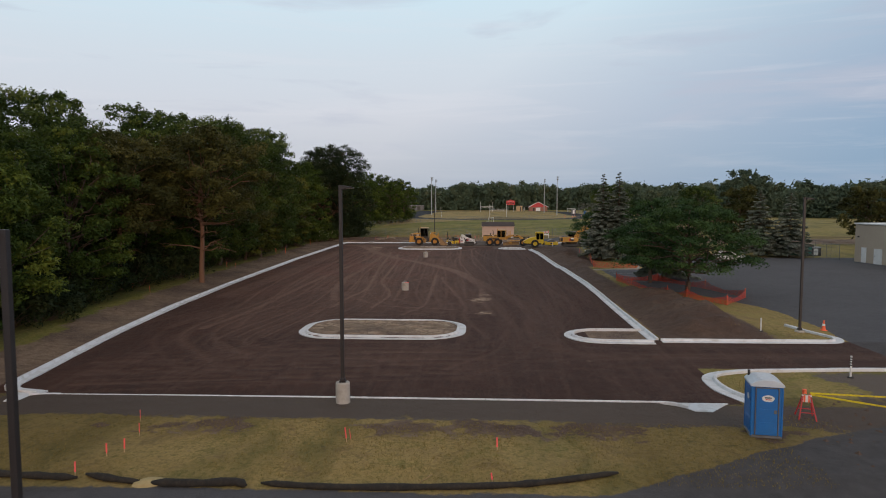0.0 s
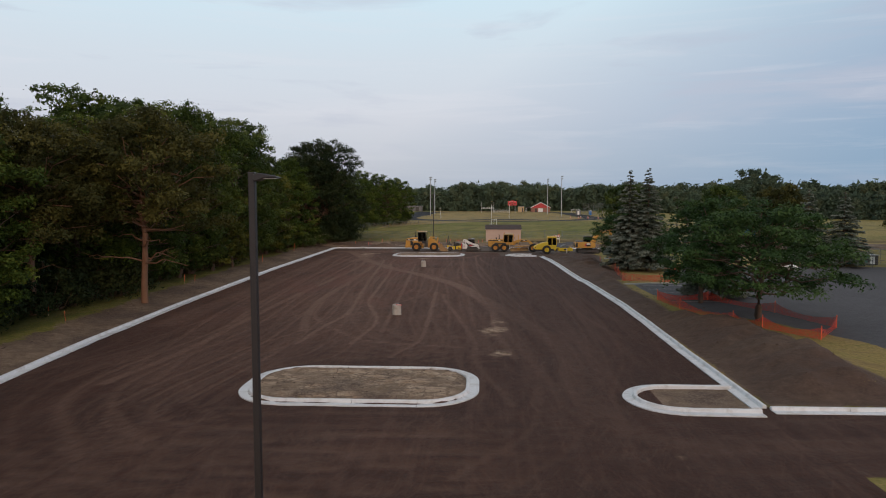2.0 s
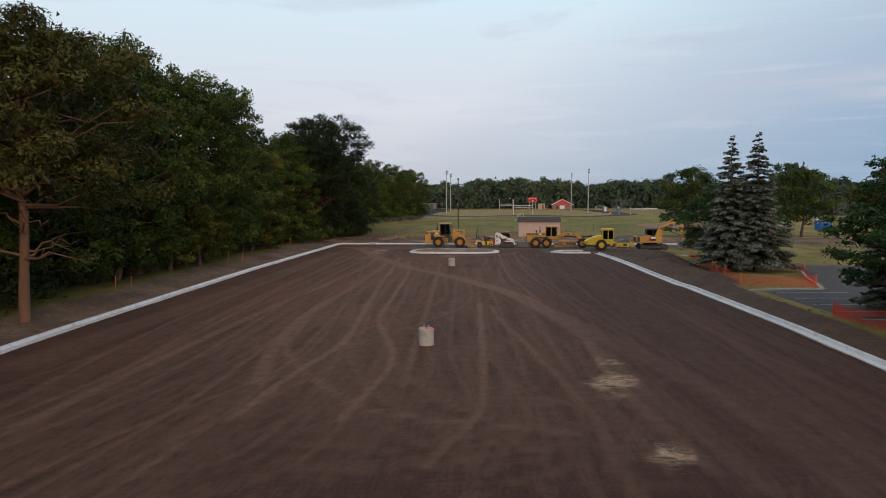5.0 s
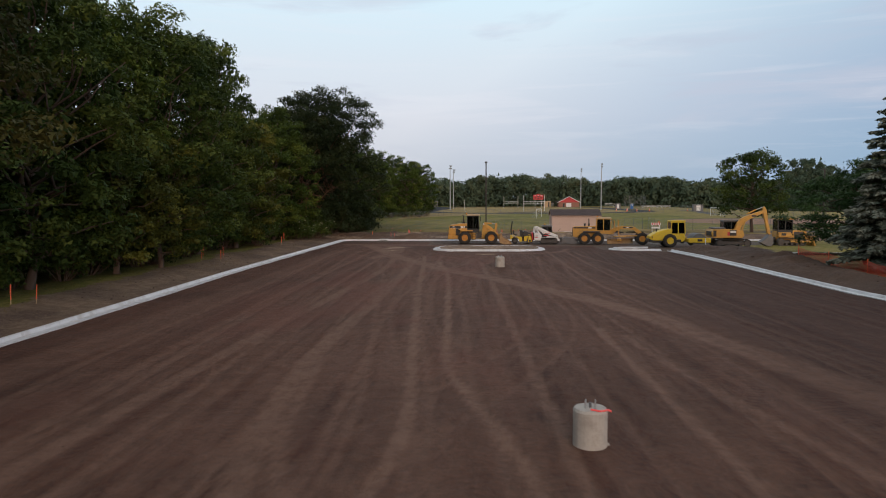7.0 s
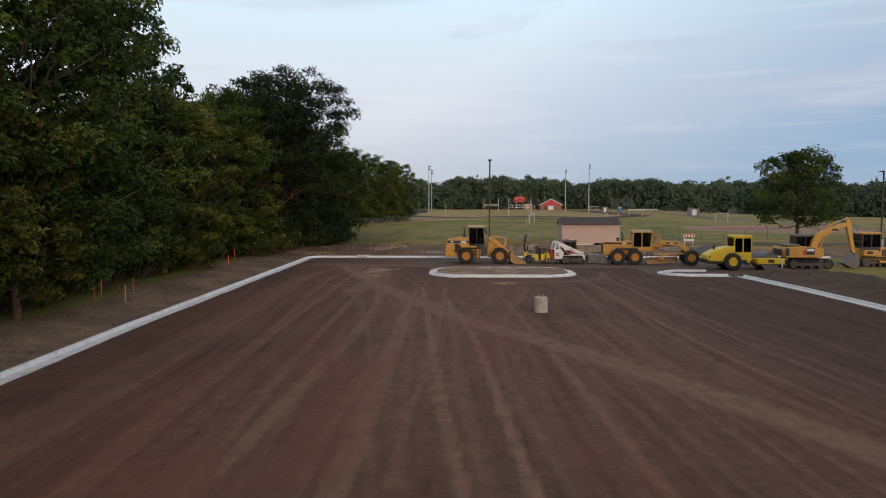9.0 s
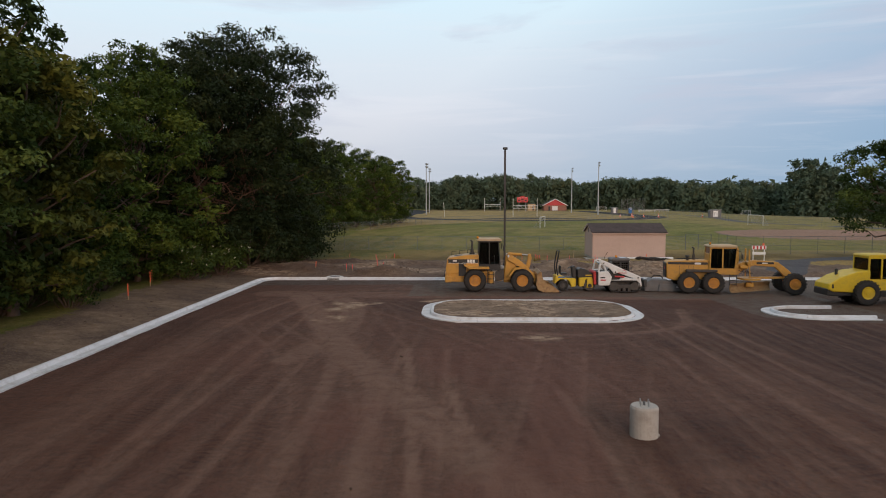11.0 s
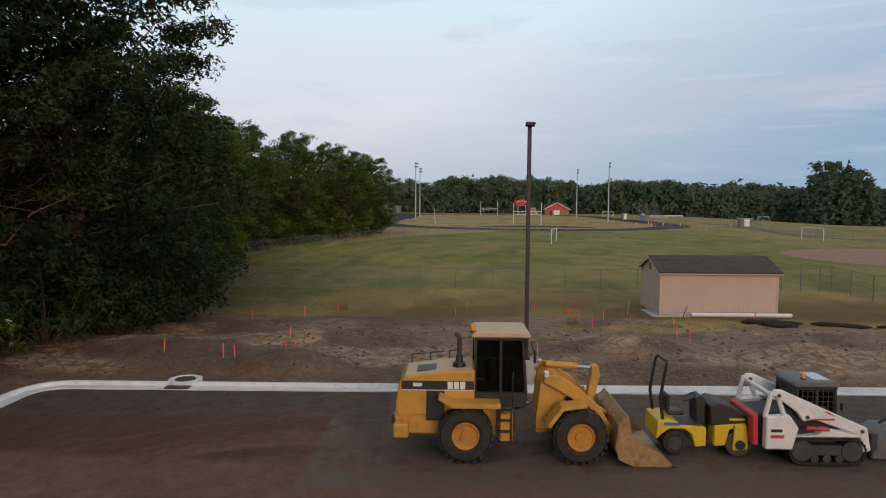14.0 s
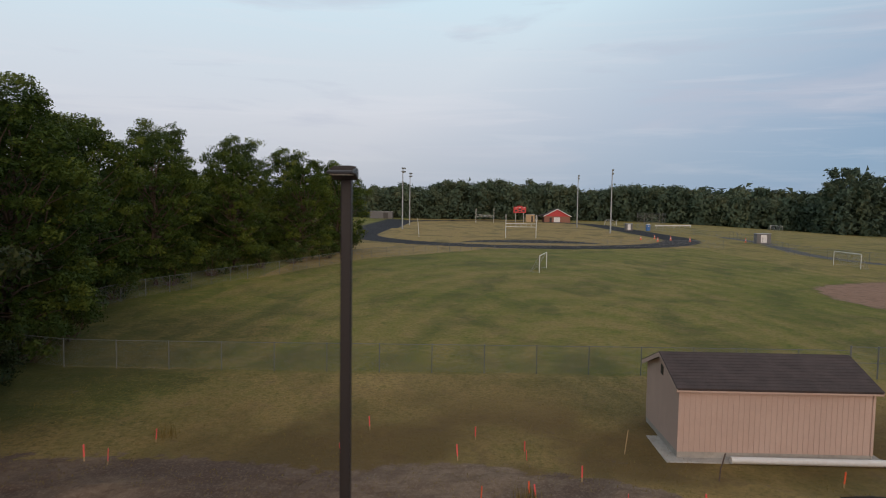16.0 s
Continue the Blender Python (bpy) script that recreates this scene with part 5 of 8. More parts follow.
def far_wood(name, line, seed, label, rows=3, gap=5.0, deep=5.0, size=0.95, per=340, mat_=None, slim_=1.0, along_x=False):
    """Woods on the skyline: rounded crowns standing side by side in rows, on ragged leafy skirts. Line: x, y, height."""
    rs = np.random.RandomState(seed)
    cs, rad, n, tones, sizes = [], [], [], [], []
    pts = smooth_line(line, 0.5)
    along = np.r_[0, np.cumsum(np.linalg.norm(np.diff(pts[:, :2], axis=0), axis=1))]
    for row in range(rows):
        s = rs.rand() * gap
        while s < along[-1]:
            x, y, h = (float(np.interp(s, along, pts[:, i])) for i in range(3))
            off = row * deep + rs.normal() * 1.2
            x, y = (x - off, y) if along_x else (x, y + off)
            g = ground_at(x, y)
            h *= (0.6 + 0.07 * row + 0.2 * rs.rand())
            r = gap * (0.62 + 0.3 * rs.rand()) * slim_
            tone = rs.rand()
            for j in range(7):  # knobs of one crown
                d = rs.normal(size=3)
                d /= np.linalg.norm(d)
                d[2] = abs(d[2]) if j < 5 else d[2]
                cs.append(np.array([x + d[0] * r * 0.62, y + d[1] * r * 0.62, g + h - r * 1.15 / slim_ + d[2] * r * 0.8 / slim_]))
                rad.append(r * (0.42 + 0.14 * rs.rand()))
                n.append(per // 7)
                tones.append(tone * 0.8 + 0.2 * rs.rand())
                sizes.append(size)
            for j in range(6):  # lower leafage down to the ground, shaded by its halved tone
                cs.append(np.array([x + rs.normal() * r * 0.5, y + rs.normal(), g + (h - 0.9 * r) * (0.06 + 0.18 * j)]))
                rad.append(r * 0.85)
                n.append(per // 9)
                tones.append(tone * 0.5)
                sizes.append(size * 2.3)
            s += gap * (0.7 + 0.6 * rs.rand())
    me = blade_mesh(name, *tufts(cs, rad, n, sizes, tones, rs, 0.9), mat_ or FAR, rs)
    return tagged(new(name, me), label, "woods", kind="stuff")


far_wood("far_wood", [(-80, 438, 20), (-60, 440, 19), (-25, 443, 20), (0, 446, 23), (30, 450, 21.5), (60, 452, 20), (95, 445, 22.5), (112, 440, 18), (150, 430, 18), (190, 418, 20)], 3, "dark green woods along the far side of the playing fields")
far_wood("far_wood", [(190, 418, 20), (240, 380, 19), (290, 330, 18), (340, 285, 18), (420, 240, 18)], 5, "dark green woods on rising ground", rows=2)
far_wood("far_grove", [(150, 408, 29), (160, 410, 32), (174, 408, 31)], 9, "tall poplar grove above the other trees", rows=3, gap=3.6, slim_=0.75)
far_wood("far_hill_wood", [(150, 700, 32), (300, 680, 34), (450, 600, 34), (560, 500, 34), (640, 400, 34)], 11, "wooded hill on the skyline, haze in its leaf colour", 2, 8.0, 12.0, 2.6, 150)
far_wood("wood_interior", [(-45, 0, 15), (-46, 40, 16), (-47, 80, 17), (-46, 120, 17), (-46, 150, 16), (-50, 190, 16), (-44, 215, 16), (-38, 250, 15)], 17, "dark leafy depth of the wood behind its edge trees", 2, 5.0, 5.0, 0.8, 260, OAK, along_x=True)


# ---- machines of the works ----
DUSTROOF = surface("dusty_cab_roof", (0.50, 0.37, 0.22), (0.58, 0.45, 0.29), 1.5, 20, (0.6, 0.8), bump=0.08)
AMBER = surface("amber_lens", (0.8, 0.28, 0.01), (0.85, 0.34, 0.02), 4, 30, (0.2, 0.3), bump=0.02)


def wheel(owner, x, y, r, w, rim, lugs=22, hub=0.5, out=-1):
    """An earthmover wheel: tyre with lugs, dished rim with hub. out: the side of its outer face."""
    h = w / 2
    bm = lathe([(r * hub, -h * 0.82), (r * 0.62, -h), (r * 0.88, -h * 0.96), (r * 0.95, -h * 0.72), (r * 0.96, 0), (r * 0.95, h * 0.72), (r * 0.88, h * 0.96), (r * 0.62, h), (r * hub, h * 0.82)], 30, "Y")
    for k in range(lugs):
        for s in (-1, 1):
            a = 2 * math.pi * (k + (0.5 if s > 0 else 0)) / lugs
            m = Matrix.Rotation(a, 4, "Y") @ Matrix.Translation((0, s * h * 0.52, r * 0.965)) @ Matrix.Rotation(s * 0.4, 4, "Z")
            bmesh.ops.create_cube(bm, size=1, matrix=m @ Matrix.Diagonal((r * 0.13, h * 0.95, r * 0.075, 1)))
    tyre = part("wheel", moved(bm, Matrix.Translation((x, y, r))), BLACK, owner, "dusty black lugged tyre")
    o = out * h
    prof = [(r * hub * 1.02, o * 0.8), (r * hub * 0.99, o * 1.0), (r * hub * 0.9, o * 0.98), (r * hub * 0.8, o * 0.86), (r * hub * 0.42, o * 0.84), (r * hub * 0.38, o * 0.98), (r * hub * 0.1, o * 1.0), (0.005, o * 1.0)]
    bm = lathe(prof, 24, "Y")
    for k in range(8):
        a = k * math.pi / 4
        bm = tube((r * hub * 0.55 * math.cos(a), o * 0.82, r * hub * 0.55 * math.sin(a)), (r * hub * 0.55 * math.cos(a), o * 0.92, r * hub * 0.55 * math.sin(a)), 0.025, seg=6, bm=bm)
    part("rim", moved(bm, Matrix.Translation((x, y, r))), rim, tyre, "painted steel rim")
    return tyre


def cabin(owner, x0, x1, half, z0, z1, frame_mat, roof_mat, lean=0.08, posts=0.07, over=0.1, name="cab"):
    """A driver's cab: sill, corner posts, glass on four sides, seat inside, roof slab."""
    mid = (x0 + x1) / 2
    bm = prism([(x0, z0), (x1, z0), (x1 + 0.02, z0 + 0.42), (x0 - 0.02, z0 + 0.42)], -half, half, 0.02)
    pillars = []
    for sx, lx in ((x0, 0.03), (x1, -lean), (mid, 0)):
        for sy in (-1, 1):
            pillars.append(prism([(sx - posts / 2, z0 + 0.4), (sx + posts / 2, z0 + 0.4), (sx + posts / 2 + lx, z1), (sx - posts / 2 + lx, z1)], sy * half - posts / 2, sy * half + posts / 2, 0.01))
    cab = part(name, bm, frame_mat, owner, "framed cab with tinted windows")
    for p in pillars:
        part("pillar", p, frame_mat, cab)
    part("header", box((mid, 0, z1 - 0.04), (x1 - x0, 2 * half + posts, 0.09), 0.02), frame_mat, cab)
    bm = box((mid, -half, (z0 + z1) / 2 + 0.2), (x1 - x0 - 0.1, 0.012, z1 - z0 - 0.48), 0)
    bm = box((mid, half, (z0 + z1) / 2 + 0.2), (x1 - x0 - 0.1, 0.012, z1 - z0 - 0.48), 0, bm=bm)
    bm = box((x1 - lean / 2, 0, (z0 + z1) / 2 + 0.2), (0.012, 2 * half - 0.08, z1 - z0 - 0.5), 0, bm=bm)
    bm = box((x0 + 0.01, 0, (z0 + z1) / 2 + 0.2), (0.012, 2 * half - 0.08, z1 - z0 - 0.5), 0, bm=bm)
    part("window", bm, GLASS, cab, "dark tinted cab glass")
    bm = box((mid - 0.1, 0, z0 + 0.55), (0.5, 0.5, 0.16), 0.04)
    bm = box((mid - 0.33, 0, z0 + 0.92), (0.14, 0.48, 0.7), 0.04, bm=bm)
    part("seat", bm, BLACKPAINT, cab)
    bm = tube((x1 - 0.3, 0, z0 + 0.3), (x1 - 0.42, 0, z0 + 0.85), 0.04)
    bm = tube((x1 - 0.42, 0, z0 + 0.83), (x1 - 0.45, 0, z0 + 0.87), 0.19, bm=bm)
    part("steering_column", bm, BLACKPAINT, cab)
    bm = prism([(x0 - over, z1), (x1 + over, z1), (x1 + over, z1 + 0.08), (x1, z1 + 0.16), (x0 + 0.05, z1 + 0.16), (x0 - over, z1 + 0.08)], -half - over, half + over, 0.03)
    part("roof", bm, roof_mat, cab, "dusty cab roof")
    return cab


def beacon(owner, x, y, z):
    bm = tube((x, y, z), (x, y, z + 0.05), 0.07)
    part("beacon_base", bm, BLACKPAINT, owner)
    part("beacon", moved(lathe([(0.065, 0), (0.065, 0.1), (0.045, 0.14), (0.004, 0.15)], 14), Matrix.Translation((x, y, z + 0.05))), AMBER, owner, "amber warning beacon")


def stack(owner, x, y, z0, z1, r=0.06):
    bm = tube((x, y, z0), (x, y, z0 + 0.35), r * 1.8, r * 1.5)
    bm = tube((x, y, z0 + 0.3), (x, y, z1), r, bm=bm)
    bm = tube((x, y, z1 - 0.02), (x - 0.1, y, z1 + 0.09), r, bm=bm)
    part("exhaust_pipe", bm, DARKSTEEL, owner, "sooty exhaust stack")


def plate(owner, x0, x1, z0, z1, y, mat_, name="decal", label=""):
    """A thin panel or decal on a side wall; y is the wall's face, its sign the side."""
    t = 0.006 if y > 0 else -0.006
    bm = box(((x0 + x1) / 2, y + t, (z0 + z1) / 2), (x1 - x0, 0.012, z1 - z0), 0)
    return part(name, bm, mat_, owner, label)


def rail(owner, pts, r=0.02, mat_=None, name="handrail"):
    return part(name, chain_tube(pts, r, 6), mat_ or BLACKPAINT, owner)


def ladder(owner, x0, x1, y, zs):
    bm = None
    for x in (x0, x1):
        bm = box((x, y, (zs[0] + zs[-1]) / 2), (0.04, 0.05, zs[-1] - zs[0] + 0.1), 0.005, bm=bm)
    for z in zs:
        bm = box(((x0 + x1) / 2, y, z), (x1 - x0, 0.16, 0.035), 0.005, bm=bm)
    part("ladder", bm, BLACKPAINT, owner)


def wheel_loader():
    o = thing("wheel_loader", "yellow articulated wheel loader with black cab and rust-worn bucket", "wheel loader")
    for x in (-1.55, 1.53):
        for s in (-1, 1):
            wheel(o, x, s * 1.05, 0.74, 0.55, RIM, out=s)
    hood = prism([(-3.42, 1.1), (-3.46, 1.45), (-3.38, 2.02), (-3.22, 2.2), (-2.2, 2.36), (-1.3, 2.4), (-1.3, 1.2)], -0.78, 0.78, 0.05, seg=2)
    hood = part("hood", hood, YELLOW, o)
    bm = prism([(-3.5, 0.62), (-3.52, 1.18), (-2.5, 1.2), (-2.25, 1.35), (-0.55, 1.3), (-0.25, 1.05), (-0.25, 0.75), (-0.6, 0.55), (-2.5, 0.58)], -0.72, 0.72, 0.04)
    bm = box((-3.3, 0, 0.8), (0.42, 2.3, 0.4), 0.05, bm=bm)
    part("rear_frame", bm, YELLOW, o)
    for s in (-1, 1):
        y = s * 0.78
        plate(hood, -3.3, -1.32, 1.86, 2.1, y, BLACKPAINT, "stripe", "black side stripe")
        plate(hood, -2.62, -2.12, 1.0, 1.95, y * 1.008, BLACKPAINT, "grille", "black louvred engine grille")
        plate(hood, -3.3, -1.32, 1.835, 1.855, y * 1.012, WHITE, "pinstripe")
        for k in range(3):
            plate(hood, -2.04 + 0.17 * k, -1.9 + 0.17 * k, 1.88, 2.08, y * 1.016, WHITE, "maker_mark", "plain white maker's mark")
        plate(hood, -2.98, -2.74, 1.95, 2.04, y * 1.016, WHITE, "model_mark", "small white mark")
        bm = prism([(-2.3, 1.74), (-2.24, 1.8), (-1.88, 1.62), (-0.62, 1.62), (-0.62, 1.5), (-1.92, 1.5)], s * 0.74, s * 1.34, 0.015)
        part("fender", bm, YELLOW, o, "dusty steel fender")
        bm = prism([(0.62, 1.05), (1.0, 1.55), (1.62, 1.62), (1.7, 1.55), (1.05, 1.45), (0.72, 0.98)], s * 0.72, s * 1.32, 0.015)
        part("fender", bm, YELLOW, o, "dusty steel fender")
        ladder(o, -0.72, -0.32, s * 1.16, [0.55, 0.85, 1.15, 1.42])
        rail(o, [(-0.3, s * 1.22, 1.5), (-0.3, s * 1.22, 2.3), (-0.25, s * 0.8, 2.35)])
        part("headlamp", box((0.66, s * 0.7, 2.3), (0.12, 0.2, 0.16), 0.02), WHITE, o, "work lamp")
        part("tail_lamp", box((-3.53, s * 0.8, 1.05), (0.06, 0.16, 0.22), 0.01), BLACKPAINT, o, "dark tail lamp housing")
    part("hood_grate", box((-2.62, -0.15, 2.31), (0.55, 0.7, 0.03), 0.01, rot=Matrix.Rotation(-0.1, 4, "Y")), BLACKPAINT, hood, "black hood grate")
    stack(o, -1.72, -0.3, 2.38, 3.25, 0.065)
    cab = cabin(o, -1.3, 0.12, 0.68, 1.35, 3.3, BLACKPAINT, DUSTROOF, lean=0.12)
    beacon(cab, -1.36, -0.62, 3.42)
    rail(cab, [(0.22, -0.78, 3.2), (0.3, -0.98, 2.9)], 0.018, name="mirror_arm")
    part("mirror", box((0.3, -1.0, 2.85), (0.06, 0.2, 0.34), 0.02), BLACKPAINT, cab)
    rail(cab, [(0.22, 0.78, 3.2), (0.3, 0.98, 2.9)], 0.018, name="mirror_arm")
    part("mirror", box((0.3, 1.0, 2.85), (0.06, 0.2, 0.34), 0.02), BLACKPAINT, cab)
    # front frame, tower, arms and bucket
    bm = box((1.3, 0, 0.78), (1.8, 0.8, 0.5), 0.05)
    for ax in (1.53, -1.55):
        part("axle", tube((ax, -1.0, 0.74), (ax, 1.0, 0.74), 0.17), DARKSTEEL, o)
    bm = tube((0.12, 0, 0.6), (0.12, 0, 1.3), 0.16, bm=bm)
    for s in (-1, 1):
        bm = prism([(0.38, 0.7), (0.55, 2.2), (0.72, 2.42), (0.95, 2.35), (1.25, 1.3), (1.9, 0.95), (1.9, 0.65)], s * 0.46 - 0.05, s * 0.46 + 0.05, 0.02, bm)
    part("front_frame", bm, YELLOW, o)
    for s in (-1, 1):
        bm = prism([(0.58, 2.06), (0.66, 2.26), (1.0, 2.26), (1.55, 1.93), (2.15, 1.36), (2.58, 0.74), (2.68, 0.42), (2.5, 0.36), (2.36, 0.6), (1.95, 1.06), (1.4, 1.6), (0.92, 1.88)], s * 0.62 - 0.05, s * 0.62 + 0.05, 0.02)
        part("lift_arm", bm, YELLOW, o, "boxed yellow lift arm")
        bm = tube((0.9, s * 0.52, 1.0), (1.4, s * 0.56, 1.35), 0.075)
        bm = tube((1.35, s * 0.56, 1.32), (1.95, s * 0.6, 1.6), 0.045, bm=bm)
        part("lift_cylinder", bm, YELLOW, o)
    bm = prism([(2.0, 2.4), (2.2, 2.42), (2.26, 2.12), (2.14, 1.6), (2.02, 1.28), (1.86, 1.32), (1.92, 1.72), (2.0, 2.1)], -0.14, 0.14, 0.03)
    part("bell_crank", bm, YELLOW, o)
    part("tilt_cylinder", tube((0.72, 0, 2.42), (1.62, 0, 2.36), 0.1, bevel=0.01), YELLOW, o, "yellow hydraulic cylinder")
    part("cylinder_rod", tube((1.6, 0, 2.36), (2.1, 0, 2.32), 0.05), GALV, o, "bright steel cylinder rod")
    part("bucket_link", tube((1.95, 0, 1.34), (2.5, 0, 1.0), 0.07), YELLOW, o)
    part("hood_top", prism([(-3.2, 2.205), (-2.2, 2.36), (-1.36, 2.4), (-1.36, 2.412), (-2.2, 2.374), (-3.2, 2.22)], -0.7, 0.7, 0), DUSTROOF, hood, "dust-bleached hood top")
    for k in range(3):
        part("handrail", chain_tube([(-3.1 + 0.55 * k, 0.66, 2.2 + 0.06 * k), (-3.1 + 0.55 * k, 0.66, 2.5 + 0.06 * k), (-2.7 + 0.55 * k, 0.66, 2.54 + 0.06 * k)], 0.016, 5), BLACKPAINT, hood)
    part("air_cleaner", tube((-1.72, -0.3, 2.36), (-1.72, -0.3, 2.52), 0.19, 0.17, 16), BLACKPAINT, o)
    part("step_box", prism([(-0.62, 0.5), (-0.62, 1.3), (-0.28, 1.3), (-0.28, 0.5)], -1.12, -0.74, 0.03), YELLOW, o)
    part("tank_guard", prism([(-0.2, 0.62), (-0.2, 1.25), (0.35, 1.5), (0.42, 0.75)], -0.6, -0.5, 0.02), DARKSTEEL, o)
    shell = [(2.42, 0.5), (2.5, 1.1), (2.72, 1.36), (2.78, 1.32), (2.6, 1.02), (2.55, 0.55), (2.72, 0.22), (3.05, 0.1), (3.95, 0.05), (3.95, 0.0), (2.9, 0.0), (2.55, 0.16)]
    bm = prism(shell, -1.38, 1.38, 0.01)
    for s in (-1, 1):
        bm = prism([(2.48, 1.1), (2.74, 1.36), (2.84, 0.9), (3.12, 0.56), (3.55, 0.4), (3.92, 0.1), (3.9, 0.0), (2.9, 0.0), (2.5, 0.2)], s * 1.37 - 0.025, s * 1.37 + 0.025, 0.008, bm)
    bucket = part("bucket", bm, RUST, o, "scratched rust-brown steel bucket")
    for k in range(4):
        part("rib", box((2.52, -0.75 + 0.5 * k, 0.95), (0.1, 0.06, 0.5), 0.01), RUST, bucket)
    part("cutting_edge", box((3.98, 0, 0.03), (0.16, 2.8, 0.035), 0.008), DARKSTEEL, bucket)
    bm = None
    for k in range(5):
        bm = chain_tube([(0.3 + 0.05 * k, -0.3 + 0.14 * k, 0.9), (0.15, -0.25 + 0.12 * k, 1.25 + 0.05 * k), (-0.1, -0.3 + 0.13 * k, 1.05)], 0.022, 5, bm)
    part("hydraulic_hose", bm, BLACKPAINT, o)
    return o


def tandem_roller():
    o = thing("tandem_roller", "small yellow ride-on roller with black roll bar", "road roller")
    for s in (-1, 0, 1):
        wheel(o, -0.85, s * 0.36, 0.36, 0.26, DARKSTEEL, lugs=0, hub=0.55, out=-1 if s < 1 else 1)
    bm = lathe([(0.33, -0.55), (0.36, -0.54), (0.36, 0.54), (0.33, 0.55), (0.3, 0.53), (0.28, 0.5)], 36, "Y")
    drum = part("drum", moved(bm, Matrix.Translation((0.88, 0, 0.36))), DARKSTEEL, o, "smooth dark steel drum")
    for s in (-1, 1):
        bm = prism([(0.68, 0.2), (0.72, 0.9), (1.05, 0.9), (1.1, 0.62), (1.1, 0.24), (0.95, 0.2)], s * 0.6 - 0.035, s * 0.6 + 0.035, 0.02)
        part("drum_yoke", bm, LEMON, o)
        part("motor", tube((0.88, s * 0.62, 0.36), (0.88, s * 0.7, 0.36), 0.13, seg=14), BLACKPAINT, drum)
    bm = prism([(-1.4, 0.45), (-1.38, 1.0), (-1.0, 1.02), (-0.72, 0.86), (-0.3, 0.84), (-0.02, 0.8), (-0.02, 0.28), (-0.32, 0.26), (-0.42, 0.6), (-0.62, 0.76), (-1.05, 0.76), (-1.25, 0.6)], -0.56, 0.56, 0.025)
    part("rear_body", bm, LEMON, o)
    bm = prism([(0.2, 0.28), (0.2, 0.86), (0.98, 0.92), (1.32, 0.95), (1.34, 0.6), (1.18, 0.76), (0.62, 0.76), (0.52, 0.3)], -0.55, 0.55, 0.025)
    part("front_body", bm, LEMON, o)
    bm = prism([(0.12, 0.84), (0.08, 1.4), (0.3, 1.5), (0.62, 1.42), (1.28, 1.02), (1.3, 0.92)], -0.5, 0.5, 0.04, seg=2)
    part("hood", bm, BLACKPAINT, o, "black engine hood")
    part("articulation_joint", tube((0.1, 0, 0.3), (0.1, 0, 0.8), 0.12), DARKSTEEL, o)
    bm = prism([(-0.2, 0.8), (-0.26, 1.55), (-0.06, 1.62), (0.06, 1.5), (0.05, 0.82)], -0.28, 0.28, 0.03)
    console = part("console", bm, BLACKPAINT, o)
    part("steering_wheel", moved(lathe([(0.19, 0), (0.21, 0.012), (0.19, 0.03), (0.17, 0.012)], 18), pose(-0.32, 0, 1.5, 0, -30)), BLACKPAINT, console)
    bm = box((-0.78, 0, 1.1), (0.46, 0.5, 0.12), 0.04)
    bm = box((-1.0, 0, 1.38), (0.12, 0.48, 0.5), 0.04, bm=bm)
    part("seat", bm, BLACKPAINT, o, "black driver's seat")
    bm = None
    for s in (-1, 1):
        bm = chain_tube([(-1.2, s * 0.48, 0.95), (-1.3, s * 0.48, 1.6), (-1.16, s * 0.48, 2.5), (-1.12, s * 0.38, 2.62)], 0.045, 8, bm)
    bm = tube((-1.12, -0.38, 2.62), (-1.12, 0.38, 2.62), 0.045, bm=bm)
    part("roll_bar", bm, BLACKPAINT, o, "black folding roll bar")
    part("floor_plate", box((-0.4, 0, 0.86), (0.6, 1.0, 0.03), 0.008), DARKSTEEL, o)
    for s in (-1, 1):
        plate(o, -1.2, -0.75, 0.86, 0.94, s * 0.56, BLUE, "decal", "blue company mark bars")
        plate(o, 0.62, 1.12, 1.0, 1.06, s * 0.505, LEMON, "decal", "yellow stripe")
    return o


